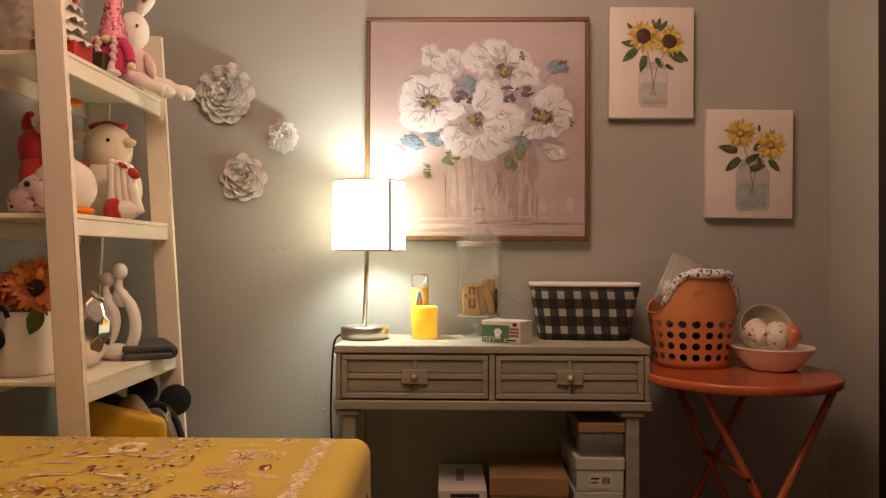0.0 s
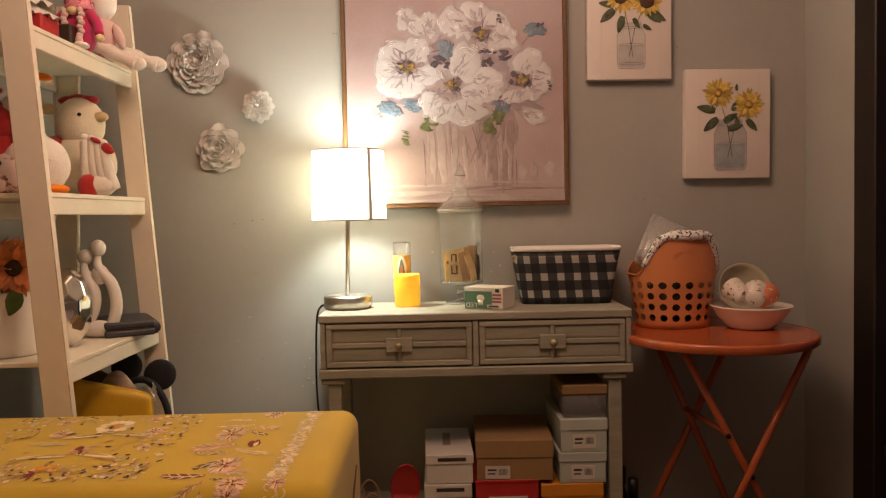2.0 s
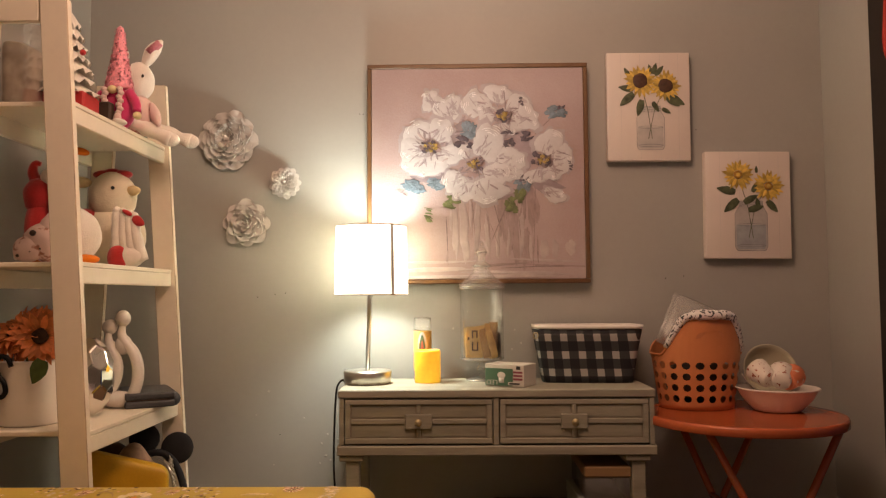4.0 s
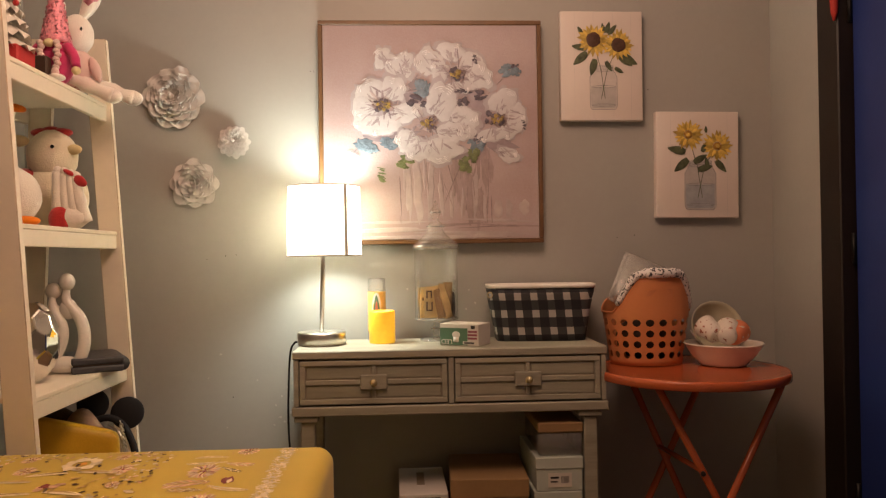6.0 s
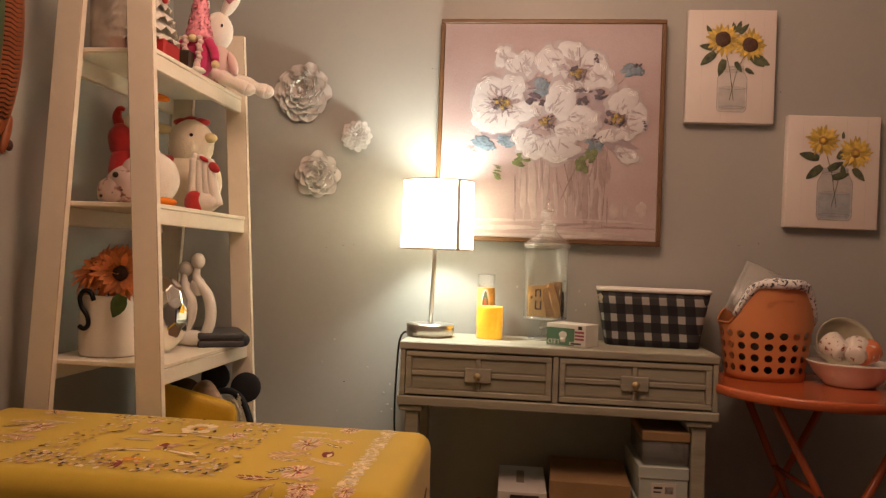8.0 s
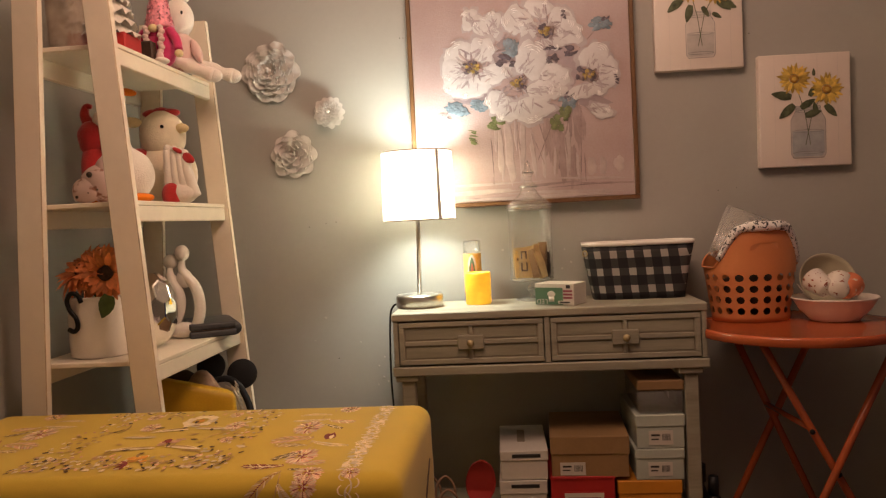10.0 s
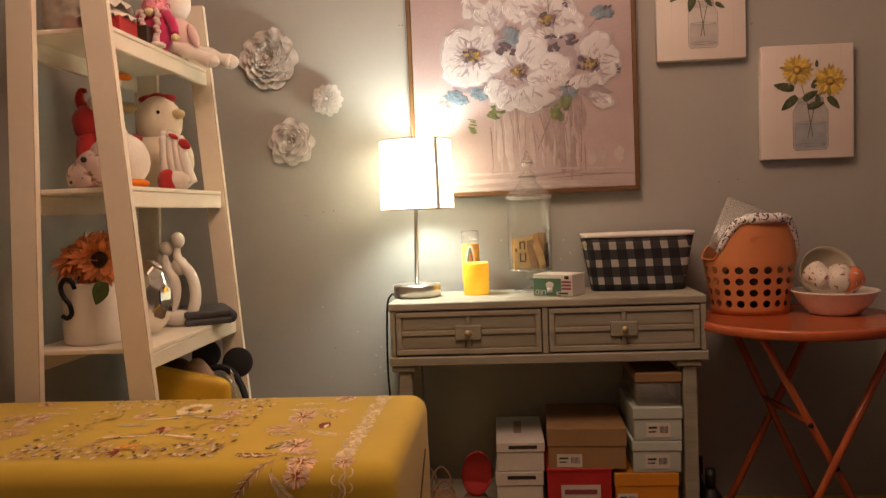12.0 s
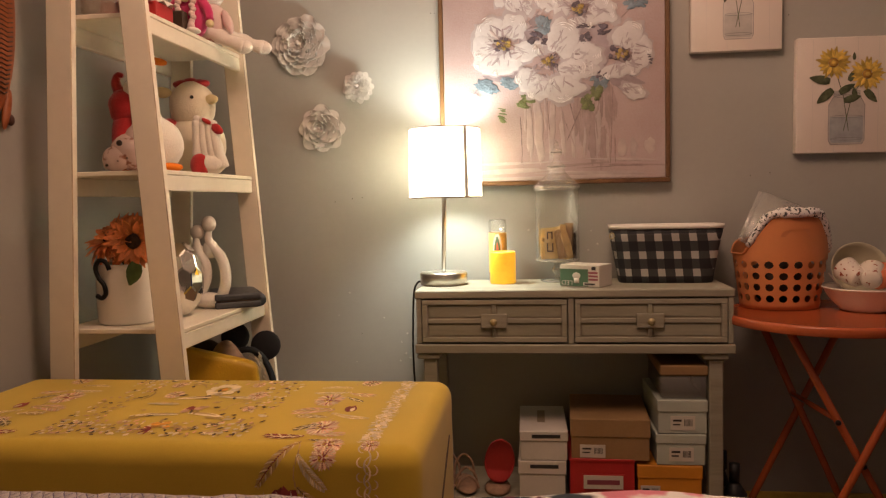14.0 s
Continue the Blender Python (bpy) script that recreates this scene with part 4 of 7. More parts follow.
def perforated(cx, cy, z0, r0, r1, h, cols, rows, rise):
    """A tapered tub whose wall is pierced by rows of round holes, with two raised arched sides."""
    bm = bmesh.new()
    lo_, hi_ = z0 + 0.016, z0 + h
    ch = (hi_ - lo_) / rows
    k8 = [(math.cos(k / 8 * math.tau), math.sin(k / 8 * math.tau)) for k in range(8)]
    sq = [(1, 0), (1, 1), (0, 1), (-1, 1), (-1, 0), (-1, -1), (0, -1), (1, -1)]
    for off, flip in ((0.0, 1), (-0.003, -1)):
        for i in range(cols):
            for j in range(rows):
                uc, zc = (i + 0.5) / cols, lo_ + (j + 0.5) * ch
                hole = [bm.verts.new(basket_point(cx, cy, uc + 0.33 * x / cols, zc + 0.34 * ch * y, z0, r0, r1, h, off)) for x, y in k8]
                edge = [bm.verts.new(basket_point(cx, cy, uc + 0.5 * x / cols, zc + 0.5 * ch * y, z0, r0, r1, h, off)) for x, y in sq]
                for k in range(8):
                    bm.faces.new((edge[k], edge[(k + 1) % 8], hole[(k + 1) % 8], hole[k]))
    n = cols * 4
    for off in (0.0, -0.003):
        ring0, ring1, low0, low1 = [], [], [], []
        for k in range(n):
            u = k / n
            lift = rise * arch(u)
            ring0.append(bm.verts.new(basket_point(cx, cy, u, hi_, z0, r0, r1, h, off)))
            ring1.append(bm.verts.new(basket_point(cx, cy, u, hi_ + 0.014 + lift, z0, r0, r1 - lift * 0.12, h, off)))
            low0.append(bm.verts.new(basket_point(cx, cy, u, z0, z0, r0, r1, h, off)))
            low1.append(bm.verts.new(basket_point(cx, cy, u, lo_, z0, r0, r1, h, off)))
        for k in range(n):
            j = (k + 1) % n
            bm.faces.new((ring0[k], ring0[j], ring1[j], ring1[k]))
            bm.faces.new((low0[k], low0[j], low1[j], low1[k]))
        bm.faces.new(low0)
    bmesh.ops.remove_doubles(bm, verts=bm.verts, dist=0.0004)
    return bm


BX, BY = 0.760, -0.170
ob_ = thing("plastic_basket", (BX, BY, RZ), "coral orange plastic basket with round holes and arched sides", "basket")
part("basket_body", perforated(BX, BY, RZ, 0.113, 0.134, 0.150, 20, 4, 0.115), M["orange_plastic"], ob_, "pierced orange plastic body")
rimpts = []
for k in range(72):
    u = k / 72
    lift = 0.115 * arch(u)
    rimpts.append(basket_point(BX, BY, u, RZ + 0.164 + lift, RZ, 0.113, 0.134 - lift * 0.12, 0.150, 0.001))
part("basket_rim", tube(rimpts, 0.0032, 8, closed=True), M["orange_plastic"], ob_)
# closed patch on the wall; its shaded orange stands for the grip opening
sl = bmesh.new()
ring = []
for k in range(24):
    t = k / 24 * math.tau
    cs, sn = math.cos(t), math.sin(t)
    a = -math.pi / 2 + 0.10 + 0.33 * math.copysign(abs(cs) ** 0.4, cs)
    zz = RZ + 0.208 + 0.028 * math.copysign(abs(sn) ** 0.4, sn) + 0.006 * cs
    p = basket_point(BX, BY, a / math.tau, zz, RZ, 0.113, 0.134 - 0.010, 0.150, 0.0015)
    ring.append(sl.verts.new(p))
sl.faces.new(ring)
part("grip", sl, M["grip_orange"], ob_, "darker grip opening in the arched side")
single("dark_scarf", fuzz(ball((BX, BY, RZ + 0.078), (0.092, 0.078, 0.074)), 0.012, 25), M["brown_leather"], "dark brown crumpled scarf inside the orange basket", "scarf")
roll = []
for k in range(30):
    u = 0.60 + 0.40 * k / 29
    lift = 0.115 * arch(u)
    roll.append(basket_point(BX, BY, u, RZ + 0.170 + lift, RZ, 0.113, 0.134 - lift * 0.12, 0.150, -0.002))
rb = fuzz(tube(roll, [0.006 + 0.0095 * math.sin(math.pi * min(1.0, 0.08 + k / 32)) for k in range(30)], 12), 0.006, 60)
single("patterned_cloth", rb, M["paisley"], "rolled black and white patterned cloth in the orange basket", "cloth")
clam = thing("clear_container", (0.75, -0.20, 0.80), "clear plastic clamshell container leaning in the orange basket", "container")
MC = Matrix.Translation((0.764, -0.140, 0.950)) @ Matrix.Rotation(math.radians(-22), 4, "X") @ Matrix.Rotation(math.radians(26), 4, "Y")
part("tray", turned(box(-0.085, 0.085, -0.035, 0.035, -0.08, 0.085, 0.016, seg=3), MC), M["clear"], clam)
part("tray_rim", turned(box(-0.094, 0.094, -0.002, 0.002, -0.088, 0.094, 0.0015), MC), M["clear"], clam)

# ---------- bowls and cups ----------
WX, WY = 0.975, -0.258
bw = single("enamel_bowl", spin([(0, RZ), (0.066, RZ), (0.070, RZ + 0.004), (0.098, RZ + 0.034), (0.114, RZ + 0.062), (0.120, RZ + 0.066), (0.118, RZ + 0.069), (0.110, RZ + 0.064), (0.094, RZ + 0.037), (0.066, RZ + 0.010), (0, RZ + 0.008)], WX, WY, 56), M["bowl_pink"], "blush white enamel bowl on the orange table", "bowl")
lean = spin([(0, 0), (0.030, 0.001), (0.060, 0.018), (0.078, 0.045), (0.084, 0.060), (0.081, 0.062), (0.074, 0.046), (0.056, 0.022), (0.028, 0.006), (0, 0.005)], 0, 0, 48)
turned(lean, Matrix.Translation((0.982, -0.192, 0.822)) @ Matrix.Rotation(math.radians(68), 4, "X") @ Matrix.Translation((0, 0, -0.05)))
single("small_bowl", lean, M["bowl_inner"], "small pale olive bowl leaning inside the larger bowl", "bowl")
for px, py, pz, ry, rz, mk, lb in ((0.932, -0.270, 0.818, -64, 20, "cup", "white cup with red dots lying in the bowl"), (0.976, -0.290, 0.813, -70, -25, "cup", "white cup with red dots lying in the bowl"),
                                   (1.003, -0.283, 0.808, -78, -40, "cup_coral", "coral cup with pale dots lying in the bowl")):
    cp = spin([(0, -0.032), (0.022, -0.032), (0.027, -0.026), (0.036, 0.026), (0.0365, 0.034), (0.034, 0.034), (0.025, -0.022), (0, -0.026)], 0, 0, 32)
    turned(cp, Matrix.Translation((px, py, pz)) @ Matrix.Rotation(math.radians(rz), 4, "Z") @ Matrix.Rotation(math.radians(ry), 4, "X"))
    single("cup", cp, M[mk], lb, "cup", "cups in the bowl")
single("wire_whisk", tube([(0.858, -0.295, 0.825), (0.880, -0.285, 0.797), (0.902, -0.275, 0.782)], 0.0018, 6), M["steel"], "thin steel wire resting on the bowl rim", "wire")


# ---------- pictures ----------
def dab(bm, x, y, z, rx, rz, turn=0.0, seed=0.0, rough=0.22, thick=0.0016, mi=0, n=18, crumple=0.9):
    """A stroke of thick paint: an uneven patch with a raised edge, lying in the wall's plane."""
    ct, st = math.cos(math.radians(turn)), math.sin(math.radians(turn))
    rings = []
    for q, hgt in ((1.0, 0.0), (0.93, 1.0), (0.6, 0.62), (0.3, 0.75)):
        ring = []
        for k in range(n):
            t = k / n * math.tau
            w = 1 + rough * noise.noise((math.cos(t) * 1.6 + seed, math.sin(t) * 1.6, seed * 0.7)) + 0.5 * rough * noise.noise((math.cos(t) * 4 + seed, math.sin(t) * 4, seed))
            u, v = rx * w * q * math.cos(t), rz * w * q * math.sin(t)
            lift = thick * hgt * (1 + crumple * noise.noise((u * 90, v * 90, seed)))
            ring.append(bm.verts.new((x + u * ct - v * st, y - max(lift, 0), z + u * st + v * ct)))
        rings.append(ring)
    c = bm.verts.new((x, y - thick * 0.8, z))
    for a, b in zip(rings, rings[1:]):
        for k in range(n):
            bm.faces.new((a[k], a[(k + 1) % n], b[(k + 1) % n], b[k])).material_index = mi
    for k in range(n):
        bm.faces.new((rings[-1][k], rings[-1][(k + 1) % n], c)).material_index = mi
    return bm


PX0, PX1, PZ0, PZ1 = -0.282, 0.461, 1.101, 1.844
pic = thing("framed_painting", ((PX0 + PX1) / 2, -0.02, PZ0), "large oil painting of white flowers in a thin walnut frame", "painting")
fw = 0.014
rails = (("x", PX0, PX1, PZ1 - fw, PZ1), ("x", PX0, PX1, PZ0, PZ0 + fw), ("z", PX0, PX0 + fw, PZ0 + fw + 0.001, PZ1 - fw - 0.001), ("z", PX1 - fw, PX1, PZ0 + fw + 0.001, PZ1 - fw - 0.001))
for _, a, b, c, d in rails:
    part("frame_rail", box(a, b, -0.045, -0.002, c, d, 0.002), M["frame_wood"], pic, smooth=False)
part("canvas", box(PX0 + fw + 0.0008, PX1 - fw - 0.0008, -0.0405, -0.004, PZ0 + fw + 0.0008, PZ1 - fw - 0.0008, 0.001), M["pink_canvas"], pic, "pink canvas ground", smooth=False)
CY = -0.0407
layer = [0]


def art(name, material, dabs, label="", thick=0.0008, rough=0.36, strokes=None):
    """Strokes of one colour: centre and half size in thousandths of the picture, and a turn."""
    bm = bmesh.new()
    for k, (u, v, a, b, turn) in enumerate(dabs):
        layer[0] += 1
        px_, pz_, ra, rb_ = PX0 + u * 0.738 / 1000, PZ1 - v * 0.741 / 1000, a * 0.738 / 1000, b * 0.741 / 1000
        dab(bm, px_, CY - 0.0000025 * layer[0], pz_, ra, rb_, turn, layer[0] * 1.37, rough, thick, 0, 18, 0.3)
        if strokes:
            random.seed(layer[0])
            aim = math.atan2(pz_ - (PZ1 - strokes[1] * 0.741 / 1000), px_ - (PX0 + strokes[0] * 0.738 / 1000))
            for q in range(13):
                t, rr = random.random() * math.tau, math.sqrt(random.random()) * 0.80
                layer[0] += 1
                sx_, sz_ = px_ + ra * rr * math.cos(t), pz_ + rb_ * rr * math.sin(t)
                ln = random.uniform(0.012, 0.030)
                dab(bm, sx_, CY - 0.0000025 * layer[0] - 0.0004, sz_, ln, random.uniform(0.0022, 0.0055), math.degrees(aim) + random.uniform(-40, 40), layer[0] * 2.1, 0.5, 0.0011, 1 if q % 4 == 0 else 0, 10)
    o = part(name, bm, [material, M["oil_shade"]] if strokes else material, pic, label)
    o["kind"] = "stuff"
    return o


art("painted_shadow", M["oil_mauve"], [(600 + 22 * (k % 8) + 5 * (k % 3), 660 + 30 * (k % 7), 9 + 3 * (k % 4), 60 + 11 * (k % 5), -3 + 2 * (k % 4)) for k in range(22)] + [(640, 915, 110, 5, 2), (860, 925, 120, 4, -2)], "mauve shadows of the painted vase", 0.0003, 0.5)
art("painted_vase", M["oil_pale"], [(400, 770, 14, 130, 2), (440, 760, 22, 140, 3), (500, 750, 16, 130, -3), (545, 790, 12, 120, 4), (700, 770, 12, 130, -2), (800, 850, 22, 40, 0), (850, 850, 14, 40, 3), (920, 845, 24, 36, 0), (380, 700, 8, 70, -2), (470, 690, 7, 80, 3), (590, 830, 8, 60, 2), (640, 820, 6, 70, -3), (740, 850, 9, 60, 0), (300, 940, 240, 10, 1), (700, 955, 240, 9, -1), (480, 972, 380, 8, 0.5), (800, 900, 150, 6, -2), (330, 905, 200, 6, 1)], "pale strokes of the painted glass vase", 0.0005, 0.5)
art("painted_stem", M["oil_stem"], [(483, 720, 2.4, 80, 4), (545, 715, 2.4, 85, 7), (612, 700, 2.4, 110, -24), (690, 735, 2.2, 85, 5), (362, 800, 2.2, 110, 2), (757, 755, 2.4, 160, -2), (352, 262, 40, 3, -28), (395, 285, 30, 3, -50), (800, 292, 46, 2.6, 45), (720, 930, 110, 2, 2), (860, 922, 120, 2, -2), (560, 925, 60, 2, 3), (772, 860, 3, 60, 1), (575, 780, 2, 70, 20), (590, 700, 2.4, 60, 14), (660, 800, 2, 60, -4), (360, 890, 3, 18, 0)], "thin dark painted stems", 0.0006, 0.5)


def at(u, v):
    """A place on the canvas from thousandths of the picture."""
    return PX0 + u * 0.000738, PZ1 - v * 0.000741


def ridge(bm, u, v, r, ang, sweep, width, mi):
    """A thin curved crest that the knife left in the paint."""
    layer[0] += 1
    px_, pz_ = at(u, v)
    y = CY - 0.0000045 * layer[0] - 0.0012
    rows, n = [], 6
    for k in range(n + 1):
        t = k / n
        a = ang + sweep * (t - 0.5)
        c, s_, w = math.cos(a), math.sin(a), width * math.sin(math.pi * (0.06 + 0.88 * t))
        rows.append([bm.verts.new((px_ + (r + o * w) * c, y - h, pz_ + (r + o * w) * s_)) for o, h in ((-1, 0.0), (0.3, 0.0013), (1, 0.0))])
    for p, q in zip(rows, rows[1:]):
        for j in (0, 1):
            bm.faces.new((p[j], p[j + 1], q[j + 1], q[j])).material_index = mi


def bloom_art(name, centre, petals, label):
    """A bloom of broad smooth petals with a soft under-layer, curved crests along the outer edges and a shaded throat."""
    bm = bmesh.new()
    for k, (u, v, a, b, turn) in enumerate(petals):
        random.seed(int(u * 7 + v))
        px_, pz_ = at(u, v)
        for mi, grow, th_, rg in ((2, 1.07, 0.0002, 0.55), (0, 0.96, 0.0006, 0.30)):
            layer[0] += 1
            dab(bm, px_, CY - 0.0000045 * layer[0], pz_, a * grow * 0.000738, b * grow * 0.000741, turn, k * 2.3 + u * 0.01, rg, th_, mi, 36, 0.12)
        cu, cv = centre
        away = math.atan2(-(v - cv), u - cu)
        # dry strokes of shade that run out from the throat
        for q in range(9):
            t = away + random.uniform(-0.7, 0.7)
            rr = random.uniform(0.15, 0.75)
            layer[0] += 1
            sx_, sz_ = at(u - a * rr * math.cos(away) + random.uniform(-0.4, 0.4) * a, v + b * rr * math.sin(away) + random.uniform(-0.4, 0.4) * b)
            dab(bm, sx_, CY - 0.0000045 * layer[0] - 0.0004, sz_, random.uniform(0.009, 0.026), random.uniform(0.0012, 0.0038), math.degrees(t), q * 2.1 + u, 0.6, 0.0002, 2 if q % 6 else 1, 10, 0.1)
        # crests of paint, nested in a few fans
        for fan in range(2):
            a0 = away + random.uniform(-0.9, 0.9)
            base = random.uniform(0.25, 0.45)
            for q in range(random.randint(3, 5)):
                f = base + 0.13 * q
                if f > 0.9:
                    break
                ridge(bm, u + 0.25 * a * math.cos(a0), v - 0.25 * b * math.sin(a0), min(a, b) * f * 0.00074, a0 + random.uniform(-0.25, 0.25), random.uniform(0.5, 1.1), random.uniform(0.0010, 0.0019), 3)
    if len(petals) > 4:
        for k in range(9):
            t, rr = k / 9 * math.tau + random.uniform(-0.4, 0.4), random.uniform(30, 62)
            layer[0] += 1
            sx_, sz_ = at(centre[0] + rr * math.cos(t), centre[1] - rr * 0.8 * math.sin(t))
            dab(bm, sx_, CY - 0.0000045 * layer[0] - 0.0014, sz_, random.uniform(0.007, 0.017), random.uniform(0.0012, 0.0034), math.degrees(t) + random.uniform(-20, 20), k * 3.1, 0.6, 0.0003, 1, 10, 0.1)
    o = part(name, bm, [M["oil_white"], M["oil_shade"], M["oil_soft"], M["oil_ridge"]], pic, label)
    o["kind"] = "stuff"


art("painted_shadow", M["oil_shade"], [(560, 330, 150, 40, 10), (690, 400, 60, 100, 0), (420, 330, 70, 60, 20), (560, 590, 190, 40, 0), (330, 520, 120, 40, -6), (820, 560, 70, 34, -10)], "grey rose shade between the blooms", 0.0003, 0.5)
bloom_art("painted_flower", (390, 260), [(352, 205, 66, 48, -24), (288, 172, 42, 50, -8), (392, 178, 36, 44, 12)], "white painted bloom")
bloom_art("painted_flower", (617, 240), [(690, 205, 66, 62, -30), (600, 140, 62, 44, -12), (495, 185, 62, 72, 14), (545, 225, 40, 52, 0), (730, 250, 58, 60, 30), (640, 300, 80, 30, 4)], "white painted bloom")
bloom_art("painted_flower", (288, 383), [(232, 320, 66, 62, 24), (335, 310, 62, 54, -26), (205, 395, 52, 60, 8), (205, 455, 60, 44, -20), (380, 415, 92, 46, 12), (270, 470, 104, 48, 4)], "white painted bloom")
bloom_art("painted_flower", (805, 443), [(835, 370, 66, 64, 24), (890, 440, 40, 74, -14), (850, 495, 66, 40, 24), (765, 520, 60, 32, 0)], "white painted bloom")
bloom_art("painted_flower", (491, 461), [(655, 440, 62, 52, -10), (640, 505, 62, 40, -6), (550, 365, 76, 84, -8), (590, 505, 66, 52, 20), (395, 540, 54, 56, -26), (545, 585, 108, 54, 4), (445, 590, 60, 44, 0)], "large white painted bloom")
bloom_art("painted_bud", (800, 580), [(851, 608, 50, 36, -24)], "white painted bud")
bloom_art("painted_bud", (180, 590), [(142, 600, 26, 16, 20)], "white painted bud")


def cluster(u, v, a, b, n, turn, spread):
    """Short strokes of paint gathered in an oval."""
    out = []
    for _ in range(n):
        t, r = random.random() * math.tau, math.sqrt(random.random()) * 0.8
        out.append((u + a * r * math.cos(t), v + b * r * math.sin(t), a * random.uniform(0.25, 0.6), b * random.uniform(0.2, 0.45), turn + random.uniform(-spread, spread)))
    return out


random.seed(41)
for u, v, a, b, tn in ((857, 222, 50, 28, 16), (463, 305, 36, 44, 60), (208, 563, 58, 32, -8), (313, 553, 38, 26, 10), (715, 555, 38, 34, 35)):
    art("painted_bud", M["oil_blue"], cluster(u, v, a, b, 14, tn, 35), "blue painted bud", 0.0004, 0.6)
for u, v, a, b, tn in ((425, 358, 40, 24, -24), (645, 362, 32, 28, 5), (740, 340, 44, 30, 22), (768, 440, 22, 34, 60), (708, 528, 26, 16, 20), (650, 322, 46, 12, 0), (470, 385, 12, 26, 70), (885, 205, 18, 12, 20), (925, 468, 8, 26, 80), (705, 175, 14, 22, 60)):
    art("painted_leaf", M["oil_dark"], cluster(u, v, a, b, 6, tn, 30), "dark painted leaf", 0.0008, 0.45)
for u, v, a, b, tn in ((389, 632, 44, 36, 10), (655, 655, 30, 40, -65), (280, 690, 9, 40, 80), (690, 600, 24, 40, -50)):
    art("painted_leaf", M["oil_green"], cluster(u, v, a, b, 11, tn, 35), "green painted leaf", 0.0004, 0.6)
# loose touches round the blooms
for k in range(12):
    t = random.random() * math.tau
    art("paint_touch", M["oil_shade" if k % 3 else "oil_pale"], [(540 + 330 * math.cos(t) * random.uniform(0.3, 1), 400 + 230 * math.sin(t) * random.uniform(0.3, 1), random.uniform(12, 30), random.uniform(3, 7), random.uniform(-60, 60))], "", 0.0006, 0.5)
for u, v in ((288, 383), (491, 461), (617, 240), (802, 448)):
    random.seed(u)
    art("painted_centre", M["oil_stem"], cluster(u, v + 8, 44, 30, 9, 10, 60), "plum throat of the bloom", 0.0016)
    art("painted_centre", M["oil_dark"], [(u + random.uniform(-34, 34), v + random.uniform(-24, 24), 7 + 9 * random.random(), 5 + 8 * random.random(), random.uniform(-60, 60)) for _ in range(9)], "dark dots of the bloom's centre", 0.0022)
    art("painted_centre", M["oil_gold"], [(u + random.uniform(-26, 26), v + random.uniform(-18, 18), 5 + 7 * random.random(), 4 + 6 * random.random(), random.uniform(-60, 60)) for _ in range(11)], "ochre dots of the bloom's centre", 0.0026)


def petal_flat(bm, x, y, z, r0, r1, w, ang, thick, mi):
    """One painted petal: a pointed leaf shape."""
    c, s = math.cos(ang), math.sin(ang)
    left, right, mid = [], [], []
    for k in range(5):
        t = k / 4
        r = r0 + (r1 - r0) * t
        h = w * math.sin(math.pi * min(0.97, 0.18 + 0.82 * t)) ** 0.8
        for lst, o, hh in ((left, h, 0), (right, -h, 0), (mid, 0, thick)):
            lst.append(bm.verts.new((x + r * c - o * s, y - hh, z + r * s + o * c)))
    for k in range(4):
        bm.faces.new((left[k], mid[k], mid[k + 1], left[k + 1])).material_index = mi
        bm.faces.new((mid[k], right[k], right[k + 1], mid[k + 1])).material_index = mi


def strip(bm, pts, w, y, mi):
    """A thin painted line."""
    for (ax, az), (bx_, bz) in zip(pts, pts[1:]):
        d = Vector((bx_ - ax, bz - az)).normalized() * w
        vs = [bm.verts.new(p) for p in ((ax - d.y, y, az + d.x), (ax + d.y, y, az - d.x), (bx_ + d.y, y, bz - d.x), (bx_ - d.y, y, bz + d.x))]
        bm.faces.new(vs).material_index = mi


